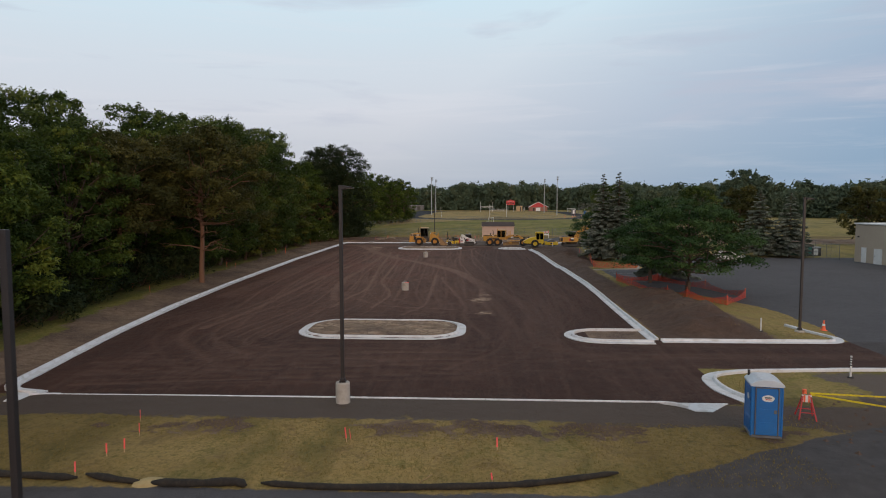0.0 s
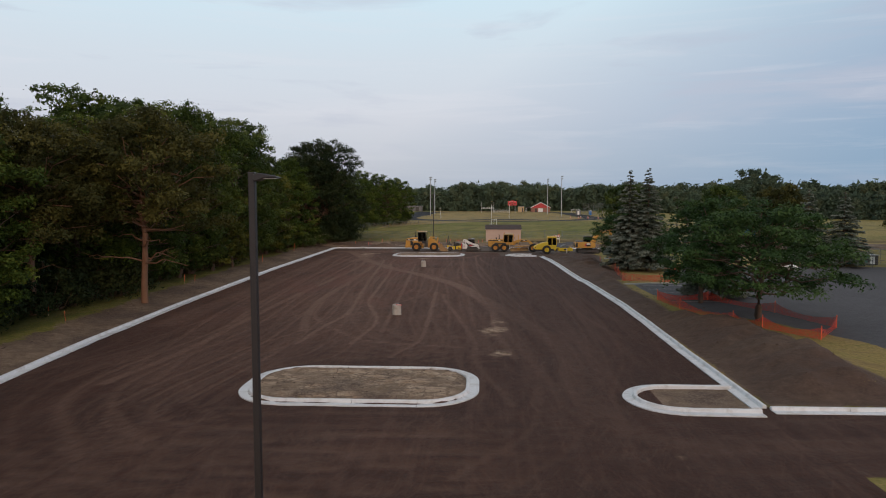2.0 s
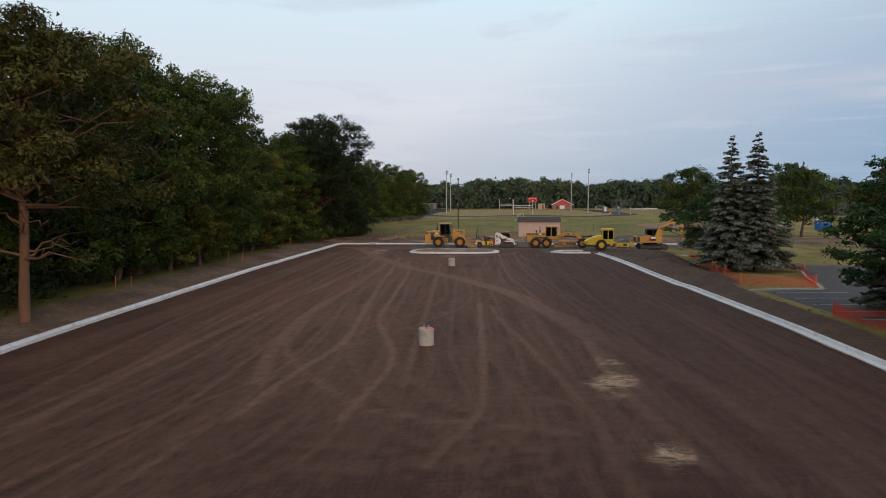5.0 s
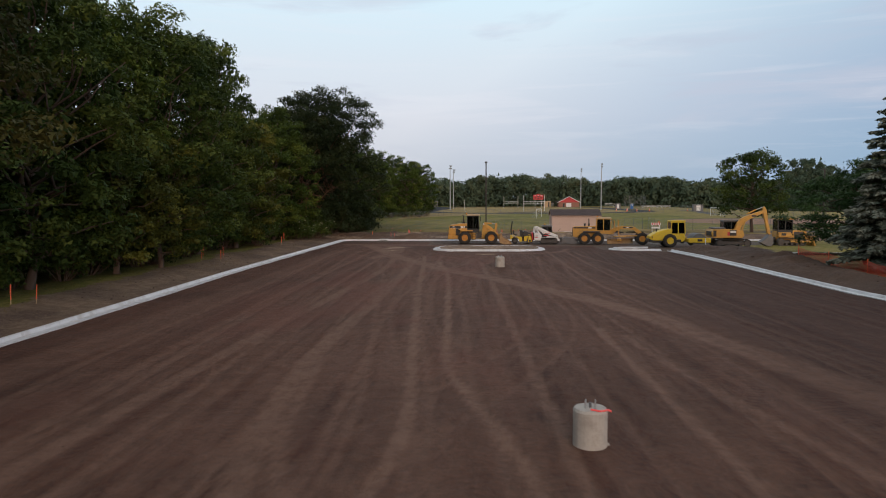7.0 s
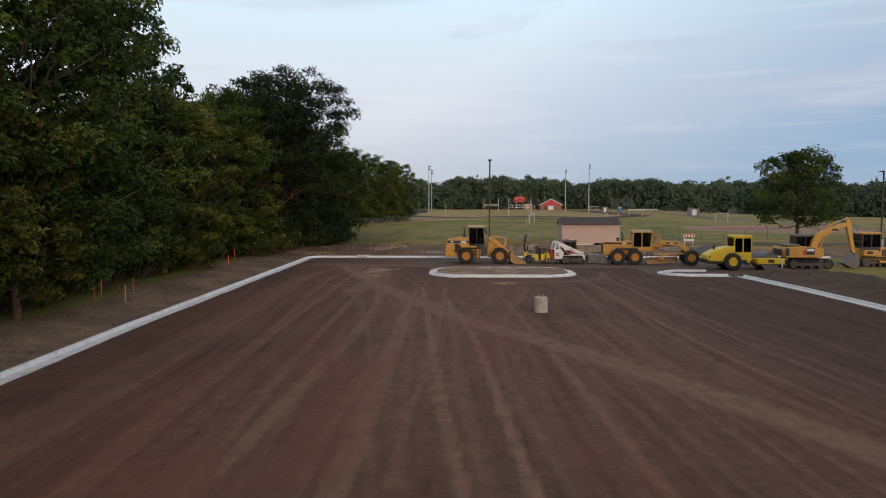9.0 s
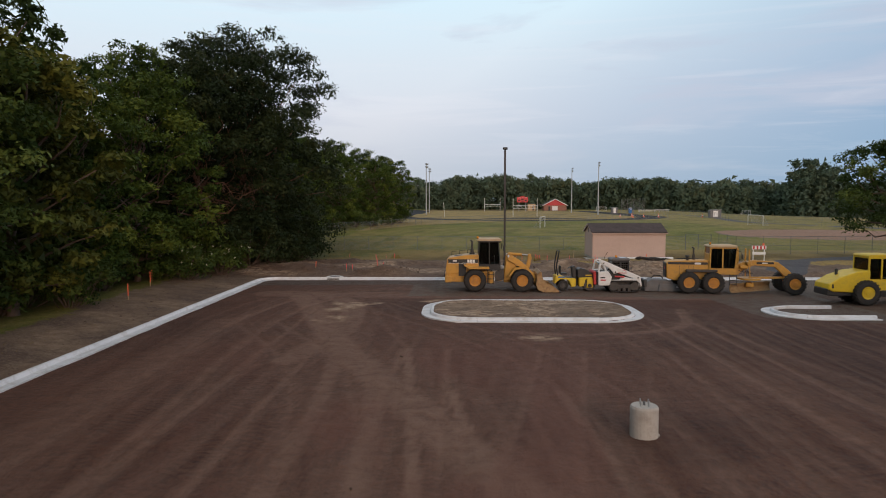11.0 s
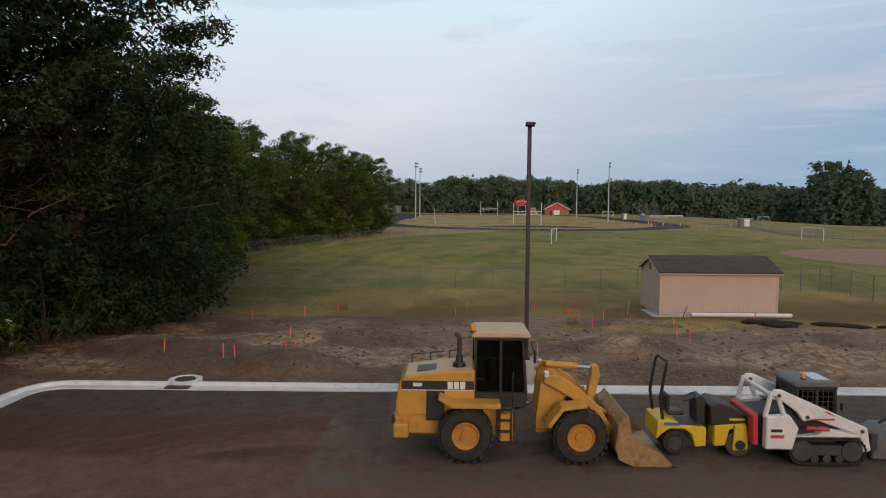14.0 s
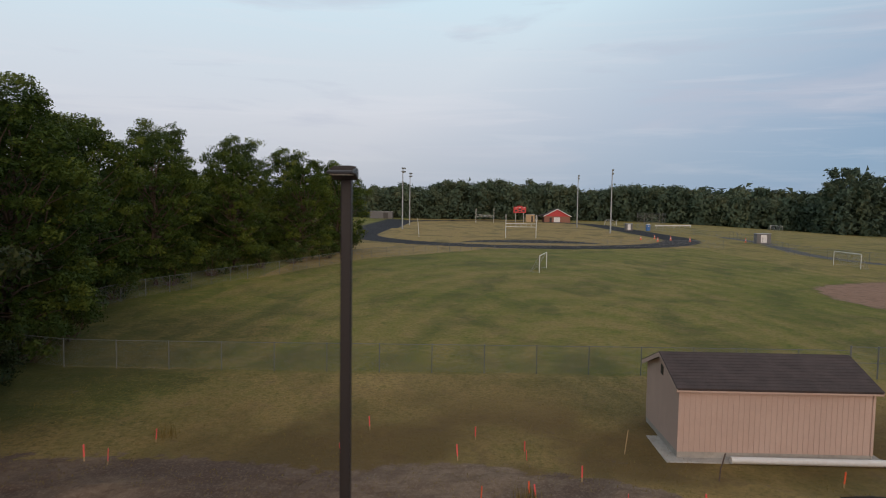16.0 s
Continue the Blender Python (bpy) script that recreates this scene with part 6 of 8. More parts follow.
def crawler(o, x0, x1, y, r, w, mat_=None):
    """A rubber or steel track with its idlers, rollers and frame."""
    mat_ = mat_ or BLACK
    n = 40
    per = 2 * (x1 - x0 - 2 * r) + 2 * math.pi * r
    outer = []
    for k in range(n):
        s = per * k / n
        L = x1 - x0 - 2 * r
        if s < L:
            p = (x0 + r + s, 0.0)
        elif s < L + math.pi * r:
            a = -math.pi / 2 + (s - L) / r
            p = (x1 - r + r * math.cos(a), r + r * math.sin(a))
        elif s < 2 * L + math.pi * r:
            p = (x1 - r - (s - L - math.pi * r), 2 * r)
        else:
            a = math.pi / 2 + (s - 2 * L - math.pi * r) / r
            p = (x0 + r + r * math.cos(a), r + r * math.sin(a))
        outer.append(p)
    cx, cz = (x0 + x1) / 2, r
    b = bmesh.new()
    rings = []
    for yy in (y - w / 2, y + w / 2):
        for k_, inset in ((0, 0.0), (1, 0.05)):
            rings.append([b.verts.new((cx + (px - cx) * (1 - inset / (x1 - x0) * 2), yy, cz + (pz - cz) * (1 - inset / r))) for px, pz in outer])
    a0, a1, c0, c1 = rings
    for k in range(n):
        j = (k + 1) % n
        for p, q in ((a0, c0), (c0, c1), (c1, a1), (a1, a0)):
            b.faces.new((p[k], p[j], q[j], q[k]))
    for k in range(n):
        px, pz = outer[k]
        j = outer[(k + 1) % n]
        ang = math.atan2(j[1] - pz, j[0] - px)
        m = Matrix.Translation((px, y, pz)) @ Matrix.Rotation(-ang, 4, "Y")
        bmesh.ops.create_cube(b, size=1, matrix=m @ Matrix.Diagonal((0.06, w, 0.05, 1)))
    tr = part("track", b, mat_, o, "muddy crawler track")
    bm = box((cx, y, r), (x1 - x0 - 2.2 * r, w * 0.7, r * 0.8), 0.03)
    for k in range(5):
        xx = x0 + r + (x1 - x0 - 2 * r) * k / 4
        bm = tube((xx, y - w * 0.42, r * (0.42 if 0 < k < 4 else 1)), (xx, y + w * 0.42, r * (0.42 if 0 < k < 4 else 1)), r * (0.3 if 0 < k < 4 else 0.78), seg=16, bm=bm)
    part("track_frame", bm, DARKSTEEL, tr, "steel track frame with rollers")
    return tr


def skid_loader():
    o = thing("compact_track_loader", "white compact track loader with red rear panel and dark cab", "track loader")
    for s in (-1, 1):
        crawler(o, -0.95, 1.1, s * 0.72, 0.36, 0.42)
    bm = prism([(-1.75, 0.5), (-1.78, 1.28), (-0.75, 1.35), (-0.2, 1.1), (1.0, 0.85), (1.05, 0.5), (0.9, 0.32), (-1.4, 0.32)], -0.52, 0.52, 0.04)
    part("chassis", bm, DARKSTEEL, o)
    for s in (-1, 1):
        bm = prism([(-1.62, 0.42), (-1.62, 1.3), (-1.0, 1.36), (-0.75, 1.0), (-0.9, 0.42)], s * 0.86 - 0.12, s * 0.86 + 0.12, 0.03)
        part("rear_fender", bm, WHITE, o)
        bm = prism([(-0.9, 0.74), (-0.2, 0.8), (-0.05, 1.0), (0.6, 0.86), (0.95, 0.84), (1.02, 0.74)], s * 0.72 - 0.2, s * 0.72 + 0.2, 0.03)
        part("track_guard", bm, WHITE, o)
        bm = prism([(-1.5, 1.9), (-1.4, 2.03), (-1.2, 2.02), (-0.2, 1.58), (0.85, 1.12), (1.1, 1.02), (1.22, 0.4), (1.04, 0.32), (0.9, 0.8), (0.7, 0.88), (-0.35, 1.24), (-0.62, 1.18), (-0.78, 1.42), (-1.2, 1.72)], s * 0.86 - 0.07, s * 0.86 + 0.07, 0.025)
        arm = part("lift_arm", bm, WHITE, o, "white bent lift arm")
        part("arm_stripe", prism([(-0.1, 1.46), (0.02, 1.46), (0.24, 1.33), (0.12, 1.36)], s * 0.931 - 0.004, s * 0.931 + 0.004, 0), RED, arm)
        for p, q in (((-1.62, 1.28), (-1.47, 1.96)), ((-1.1, 1.3), (-1.36, 1.98))):
            part("arm_tower", tube((p[0], s * 0.86, p[1]), (q[0], s * 0.86, q[1]), 0.065, seg=10), WHITE, o)
        for p in ((-1.3, 1.88), (-0.52, 1.3), (0.95, 0.93)):
            part("pivot_pin", tube((p[0], s * 0.86 - 0.1, p[1]), (p[0], s * 0.86 + 0.1, p[1]), 0.05, seg=12), DARKSTEEL, arm)
        part("side_recess", prism([(-0.98, 0.76), (-1.02, 1.3), (-0.8, 1.36), (-0.3, 1.16), (0.5, 0.9), (-0.1, 0.98), (-0.25, 0.78)], s * 0.7 - 0.02, s * 0.7 + 0.02, 0), BLACKPAINT, o)
        for k in range(7):
            part("screen_bar", box((-0.48 + 0.14 * k, s * 0.565, 1.62), (0.012, 0.012, 0.68), 0), DARKSTEEL, o)
        for k in range(5):
            part("screen_bar", box((-0.06, s * 0.568, 1.34 + 0.14 * k), (0.9, 0.012, 0.012), 0), DARKSTEEL, o)
        bm = tube((-0.55, s * 0.96, 1.02), (0.05, s * 0.96, 0.98), 0.05)
        part("lift_cylinder", bm, RED, o, "red hydraulic cylinder")
        plate(o, -1.5, -1.2, 0.9, 0.98, s * 0.985, BLACKPAINT, "decal", "plain dark maker's bars")
        plate(o, -1.5, -1.15, 0.74, 0.82, s * 0.985, RED, "decal", "red mark")
        plate(o, -0.35, 0.2, 1.22, 1.27, s * 0.935, RED, "decal", "red stripe")
    bm = tube((-1.35, -0.85, 1.8), (-1.35, 0.85, 1.8), 0.07)
    part("arm_crossbar", bm, WHITE, o)
    bm = prism([(-1.86, 0.45), (-1.9, 1.28), (-1.74, 1.34), (-1.7, 0.45)], -0.75, 0.75, 0.03)
    door = part("rear_door", bm, RED, o, "red engine door")
    part("grille", box((-1.9, 0, 0.98), (0.03, 0.85, 0.4), 0.02, rot=Matrix.Rotation(-0.04, 4, "Y")), BLACKPAINT, door)
    cabin(o, -0.65, 0.45, 0.55, 0.85, 2.02, BLACKPAINT, GREY, lean=0.05, over=0.06)
    part("roof_window", box((0.12, 0, 2.185), (0.42, 0.8, 0.012), 0.003), ROOFGREY, o, "pale roof window")
    part("lamp", box((0.48, -0.4, 1.98), (0.08, 0.16, 0.1), 0.01), WHITE, o, "white work lamp")
    part("mirror", box((0.56, -0.62, 1.5), (0.04, 0.1, 0.22), 0.01), BLACKPAINT, o)
    beacon(o, -0.35, -0.3, 2.16)
    bm = box((1.2, 0, 0.42), (0.14, 1.3, 0.5), 0.03)
    part("coupler", bm, DARKSTEEL, o)
    return o


def cold_planer():
    o = thing("loader_attachment", "dark grey steel loader attachment set down on the gravel", "attachment")
    bm = prism([(-1.15, 0.0), (-1.1, 0.55), (-0.7, 0.8), (0.4, 0.72), (1.1, 0.4), (1.18, 0.0)], -0.55, 0.55, 0.04)
    part("housing", bm, GREY, o)
    part("side_plate", prism([(-0.3, 0), (-0.2, 0.5), (1.15, 0.42), (1.2, 0)], -0.66, -0.56, 0.02), GREY, o)
    part("side_plate", prism([(-0.3, 0), (-0.2, 0.5), (1.15, 0.42), (1.2, 0)], 0.56, 0.66, 0.02), GREY, o)
    bm = box((-1.12, 0, 0.5), (0.2, 1.2, 0.5), 0.03)
    part("mount", bm, DARKSTEEL, o)
    part("hose", chain_tube([(-0.6, 0.2, 0.8), (-0.4, 0.1, 1.0), (0.0, 0.1, 0.98), (0.2, 0.2, 0.75)], 0.03), BLACK, o)
    part("tag", box((0.9, -0.67, 0.3), (0.16, 0.012, 0.1), 0), WHITE, o)
    return o


def motor_grader():
    o = thing("motor_grader", "yellow motor grader with long arched frame and worn blade", "motor grader")
    for x in (-0.8, 0.78):
        for s in (-1, 1):
            wheel(o, x, s * 1.02, 0.72, 0.42, RIM, lugs=20, out=s)
    for s in (-1, 1):
        wheel(o, 5.9, s * 1.0, 0.72, 0.42, RIM, lugs=20, out=s)
        part("tandem_case", prism([(-0.95, 0.55), (-0.95, 0.9), (0.95, 0.9), (0.95, 0.55)], s * 0.72 - 0.1, s * 0.72 + 0.1, 0.05), DARKSTEEL, o)
        part("walkway", box((0.05, s * 0.82, 1.5), (2.0, 0.4, 0.16), 0.03), DARKSTEEL, o, "black step plate over the tandem wheels")
    bm = prism([(-2.15, 0.95), (-2.18, 2.0), (-2.05, 2.12), (0.55, 2.2), (0.55, 1.0), (0.2, 0.8), (-1.6, 0.8)], -0.62, 0.62, 0.04)
    hood = part("hood", bm, YELLOW, o)
    part("rear_grille", box((-2.19, 0, 1.5), (0.06, 1.0, 1.0), 0.02), BLACKPAINT, hood, "black rear radiator grille")
    for s in (-1, 1):
        plate(hood, -2.1, 0.5, 1.9, 2.06, s * 0.62, BLACKPAINT, "stripe", "black side stripe")
        plate(hood, -0.35, 0.05, 1.91, 2.04, s * 0.628, WHITE, "logo_panel", "plain white maker's mark")
        for k in range(4):
            plate(hood, -1.35 + 0.3 * k, -1.33 + 0.3 * k, 1.1, 1.85, s * 0.622, DARKSTEEL, "seam")
    bm = prism([(0, 0), (0.13, 0.24), (0.26, 0)], -0.01, 0.01, 0)
    part("warning_sign", moved(bm, pose(-2.235, -0.35, 1.55, 0, 0, 90)), RED, o, "red slow-vehicle triangle")
    stack(o, -0.25, 0.25, 2.18, 2.95, 0.06)
    bm = tube((-0.75, -0.2, 2.15), (-0.75, -0.2, 2.42), 0.1)
    bm = tube((-0.75, -0.2, 2.4), (-0.75, -0.2, 2.5), 0.16, 0.13, bm=bm)
    part("air_cleaner", bm, BLACKPAINT, o)
    cab = cabin(o, 0.62, 2.25, 0.68, 1.25, 3.08, YELLOW, DUSTROOF, lean=-0.12, posts=0.09)
    part("cab_back", box((0.6, 0, 2.0), (0.08, 1.3, 1.3), 0.03), YELLOW, cab)
    beacon(cab, 0.7, -0.3, 3.22)
    rail(cab, [(2.3, -0.75, 2.9), (2.55, -1.0, 2.8), (2.55, -1.0, 2.4)], 0.02, name="mirror_arm")
    part("mirror", box((2.57, -1.02, 2.5), (0.06, 0.18, 0.3), 0.02), BLACKPAINT, cab)
    ladder(o, 1.85, 2.3, -0.85, [0.6, 0.9, 1.2])
    # gooseneck
    neck = [(2.1, 1.15), (2.15, 1.75), (2.9, 2.05), (3.6, 2.2), (5.1, 2.1), (5.75, 1.6), (6.05, 1.3), (5.95, 1.0), (5.6, 1.1), (4.95, 1.75), (3.6, 1.85), (2.95, 1.6), (2.6, 1.2)]
    part("main_frame", prism(neck, -0.18, 0.18, 0.03), YELLOW, o, "arched yellow frame beam")
    for s in (-1, 1):
        plate(o, 3.75, 4.85, 1.94, 2.08, s * 0.18, BLACKPAINT, "stripe", "black frame stripe")
        plate(o, 4.1, 4.45, 1.97, 2.05, s * 0.186, WHITE, "model_mark", "small white mark")
        bm = tube((3.2, s * 0.42, 2.95), (3.2, s * 0.48, 1.9), 0.055)
        bm = tube((3.2, s * 0.48, 1.95), (3.25, s * 0.55, 1.05), 0.035, bm=bm)
        part("lift_cylinder", bm, YELLOW, o, "upright yellow blade cylinder")
    bm = tube((2.75, 0.55, 2.9), (2.75, 0.6, 1.8), 0.055)
    part("lift_cylinder", bm, YELLOW, o)
    bm = box((3.2, 0, 2.0), (0.3, 1.1, 0.24), 0.04)
    bm = box((2.9, 0, 1.75), (0.5, 0.9, 0.22), 0.04, bm=bm)
    part("saddle", bm, YELLOW, o)
    bm = tube((3.35, 0, 0.88), (3.35, 0, 1.0), 0.75, seg=28)
    bm = prism([(3.3, 0.9), (5.7, 0.98), (5.7, 1.1), (3.3, 1.06)], -0.12, 0.12, 0.02, bm)
    part("circle", bm, YELLOW, o, "round blade-turning circle and drawbar")
    blade = prism([(0.08, 0.0), (-0.06, 0.12), (-0.1, 0.35), (-0.02, 0.62), (0.02, 0.62), (-0.05, 0.35), (-0.01, 0.14), (0.12, 0.0)], -1.85, 1.85, 0.006)
    part("blade", moved(blade, pose(3.45, 0, 0.06, 0, 0, -58)), RUST, o, "scoured rust-brown mouldboard blade")
    bm = box((3.3, 0, 0.55), (0.5, 0.9, 0.3), 0.04)
    part("blade_carrier", bm, YELLOW, o)
    bm = box((5.9, 0, 0.75), (0.25, 1.8, 0.22), 0.04)
    bm = box((6.0, 0, 1.05), (0.35, 0.5, 0.5), 0.05, bm=bm)
    part("front_axle", bm, YELLOW, o)
    part("axle_shaft", tube((-0.01, -0.8, 0.72), (-0.01, 0.8, 0.72), 0.14), DARKSTEEL, o)
    bm = None
    for k in range(4):
        bm = chain_tube([(2.6, -0.2 + 0.12 * k, 1.5), (3.0, -0.3 + 0.15 * k, 1.35 + 0.1 * k), (3.5, -0.25 + 0.15 * k, 1.3)], 0.02, 5, bm)
    part("hydraulic_hose", bm, BLACKPAINT, o)
    return o


def soil_compactor():
    o = thing("soil_compactor", "bright yellow single-drum soil compactor", "road roller")
    for s in (-1, 1):
        wheel(o, -1.0, s * 0.82, 0.72, 0.5, LEMON, lugs=20, out=s)
    bm = prism([(-3.1, 0.9), (-3.05, 1.2), (-2.4, 1.6), (-1.5, 1.9), (-0.75, 1.98), (-0.75, 0.8), (-1.4, 0.7), (-2.8, 0.75)], -0.78, 0.78, 0.09, seg=3)
    part("hood", bm, LEMON, o, "rounded yellow engine hood")
    bm = prism([(-3.15, 0.55), (-3.12, 0.92), (-0.6, 0.92), (0.3, 0.9), (0.3, 0.6), (-0.4, 0.5), (-2.7, 0.5)], -0.7, 0.7, 0.04)
    part("rear_frame", bm, BLACKPAINT, o)
    for k in range(5):
        part("louvre", box((-2.85 + 0.16 * k, -0.79 + 0.03 * k, 1.08), (0.1, 0.03, 0.22), 0.01), BLACKPAINT, o)
    bm = tube((-2.2, 0.1, 1.65), (-2.2, 0.1, 2.0), 0.08)
    part("exhaust", bm, BLACKPAINT, o)
    cabin(o, -0.85, 0.6, 0.72, 1.05, 2.72, LEMON, LEMON, lean=0.06, posts=0.09, over=0.05)
    bm = prism([(-0.9, 0.6), (-0.9, 1.4), (0.55, 1.4), (0.65, 0.9), (0.4, 0.6)], -0.76, 0.76, 0.04)
    part("cab_base", bm, LEMON, o)
    part("footstep", box((-0.1, -0.85, 0.7), (0.5, 0.2, 0.3), 0.02), BLACKPAINT, o)
    bm = lathe([(0.6, -1.03), (0.74, -1.05), (0.75, -1.0), (0.75, 1.0), (0.74, 1.05), (0.6, 1.03)], 40, "Y")
    part("drum", moved(bm, Matrix.Translation((2.0, 0, 0.75))), GREY, o, "wide smooth steel drum, soil-stained")
    for s in (-1, 1):
        bm = box((2.0, s * 1.16, 0.78), (2.3, 0.14, 0.52), 0.04)
        fr = part("drum_frame", bm, LEMON, o)
        plate(fr, 1.75, 2.25, 0.66, 0.9, s * 1.23, BLACKPAINT, "decal", "plain black maker's panel")
        for x in (1.1, 2.9):
            part("reflector", tube((x, s * 1.23, 0.95), (x, s * 1.245, 0.95), 0.04), AMBER, fr)
    for x in (0.9, 3.1):
        part("cross_member", box((x, 0, 0.78), (0.16, 2.3, 0.4), 0.03), LEMON, o)
    part("articulation_joint", tube((0.55, 0, 0.4), (0.55, 0, 1.0), 0.2), DARKSTEEL, o)
    return o


def excavator():
    o = thing("excavator", "yellow crawler excavator with folded boom and bucket on the soil", "excavator")
    for s in (-1, 1):
        crawler(o, -1.75, 1.9, s * 1.0, 0.4, 0.6)
    part("undercarriage", box((0, 0, 0.62), (1.8, 1.5, 0.35), 0.05), DARKSTEEL, o)
    part("slew_ring", tube((0, 0, 0.75), (0, 0, 0.98), 0.6, seg=28), DARKSTEEL, o)
    bm = prism([(-2.1, 1.0), (-2.18, 1.5), (-2.05, 1.85), (-0.6, 1.92), (1.1, 1.72), (1.2, 1.2), (1.0, 0.95), (-1.8, 0.95)], -1.2, 1.2, 0.06, seg=2)
    house = part("house", bm, YELLOW, o, "yellow engine house and counterweight")
    for s in (-1, 1):
        plate(house, -2.08, -1.75, 1.1, 1.75, s * 1.2, BLACKPAINT, "decal", "dark maker's panel")
        plate(house, -0.35, 0.35, 1.2, 1.8, s * 1.2, BLACKPAINT, "decal", "dark maker's panel")
        plate(house, -0.3, 0.3, 1.5, 1.72, s * 1.208, WHITE, "logo_panel", "plain white maker's mark")
        plate(house, -0.6, -0.35, 1.2, 1.6, s * 1.206, RED, "decal", "red flash")
    part("rear_grille", box((-2.15, 0, 1.4), (0.06, 1.6, 0.5), 0.02), BLACKPAINT, house)
    part("engine_cover", box((-1.35, -0.1, 1.98), (1.2, 1.8, 0.16), 0.05), GREY, house)
    cabm = cabin(o, -0.55, 1.15, 0.48, 1.2, 2.7, BLACKPAINT, GREY, lean=0.05, over=0.04)
    cabm.location = (0, 0.68, 0)
    up = [(0.4, 1.35), (0.42, 1.7), (0.72, 2.5), (1.05, 2.98), (1.6, 3.26), (3.3, 3.86), (3.55, 3.84), (3.58, 3.62), (3.3, 3.52), (1.85, 2.84), (1.35, 2.4), (1.05, 1.9), (0.8, 1.4)]
    boom = part("boom", moved(prism(up, -0.2, 0.2, 0.03), Matrix.Translation((0, -0.15, 0))), YELLOW, o, "bent yellow boom")
    for s in (-1, 1):
        plate(boom, 2.2, 2.7, 3.2, 3.38, -0.15 + s * 0.2, BLACKPAINT, "decal", "plain maker's panel")
        part("boom_cylinder", tube((1.1, -0.15 + s * 0.3, 1.4), (1.5, -0.15 + s * 0.28, 2.75), 0.06), YELLOW, o)
    bm = tube((1.75, -0.15, 3.5), (2.75, -0.15, 3.98), 0.075)
    bm2 = tube((2.7, -0.15, 3.96), (3.5, -0.15, 4.26), 0.045)
    part("stick_cylinder", bm, YELLOW, o)
    part("cylinder_rod", bm2, GALV, o, "bright steel cylinder rod")
    stick = [(3.38, 4.2), (3.6, 4.32), (3.82, 3.9), (4.02, 2.6), (4.3, 1.36), (4.14, 1.24), (3.92, 1.5), (3.68, 2.7), (3.42, 3.6)]
    part("stick", moved(prism(stick, -0.15, 0.15, 0.03), Matrix.Translation((0, -0.15, 0))), YELLOW, o, "upright yellow stick")
    bk = [(4.27, 1.32), (4.04, 1.17), (3.47, 0.67), (3.07, 0.44), (3.17, 0.38), (3.82, 0.02), (4.27, -0.02), (4.52, 0.35), (4.44, 0.9)]
    bucket = part("bucket", moved(prism(bk, -0.45, 0.45, 0.03), Matrix.Translation((0, -0.15, 0.02))), GREY, o, "scratched grey digging bucket")
    for k in range(4):
        part("tooth", moved(prism([(0, 0), (0.06, 0.09), (-0.2, 0.04)], -0.05, 0.05, 0.01), Matrix.Translation((3.12, -0.5 + 0.23 * k, 0.4))), DARKSTEEL, bucket)
    return o


def bulldozer():
    o = thing("bulldozer", "yellow crawler bulldozer with its blade lowered", "bulldozer")
    for s in (-1, 1):
        crawler(o, -1.7, 1.3, s * 0.95, 0.42, 0.55, DARKSTEEL)
    bm = prism([(-1.6, 0.6), (-1.6, 1.6), (-0.9, 1.7), (-0.1, 1.7), (1.5, 1.6), (1.6, 0.7), (1.4, 0.5), (-1.4, 0.5)], -0.6, 0.6, 0.05)
    part("hood", bm, YELLOW, o)
    for s in (-1, 1):
        part("fender", box((-0.9, s * 0.85, 1.2), (1.3, 0.5, 0.5), 0.05), YELLOW, o)
        plate(o, -1.3, -0.8, 1.12, 1.38, s * 1.1, BLACKPAINT, "decal", "plain maker's panel")
        plate(o, 0.2, 1.2, 0.9, 1.5, s * 0.6, DARKSTEEL, "grille")
        part("push_arm", prism([(-0.4, 0.4), (-0.4, 0.6), (1.9, 0.55), (1.9, 0.35)], s * 1.3 - 0.06, s * 1.3 + 0.06, 0.02), YELLOW, o)
    cabin(o, -1.55, 0.0, 0.72, 1.3, 2.85, BLACKPAINT, YELLOW, lean=0.05, posts=0.1, over=0.06)
    stack(o, 0.9, 0.2, 1.6, 2.4, 0.055)
    bm = prism([(1.95, 0.02), (1.88, 0.5), (2.0, 1.05), (2.08, 1.05), (1.98, 0.5), (2.1, 0.02)], -1.6, 1.6, 0.01)
    part("blade", bm, YELLOW, o, "soil-scuffed yellow dozer blade")
    part("rear_hitch", box((-1.85, 0, 0.7), (0.4, 0.9, 0.4), 0.04), DARKSTEEL, o)
    return o


def set_down(o, x, y, turn=0.0, s=1.0):
    o.matrix_basis = pose(x, y, 0.0, 0, 0, turn) @ Matrix.Scale(s, 4)
    return o


set_down(wheel_loader(), -9.5, 130.1)
set_down(tandem_roller(), -4.35, 130.1)
set_down(skid_loader(), -1.38, 129.95)
set_down(cold_planer(), 1.3, 129.9, -4)
set_down(motor_grader(), 3.55, 129.4, -7, 0.955)
set_down(soil_compactor(), 11.95, 124.4)
set_down(excavator(), 17.9, 125.9)
set_down(bulldozer(), 25.1, 127.6, -3)


# ---- lamp posts and their footings ----
def footing(o, r=0.31, h=0.9):
    bm = lathe([(r * 0.98, -0.4), (r, 0.0), (r, h - 0.05), (r - 0.03, h), (0.01, h)], 28)
    return part("footing", bm, OLD_CONCRETE, o, "round poured concrete footing", smooth=False)


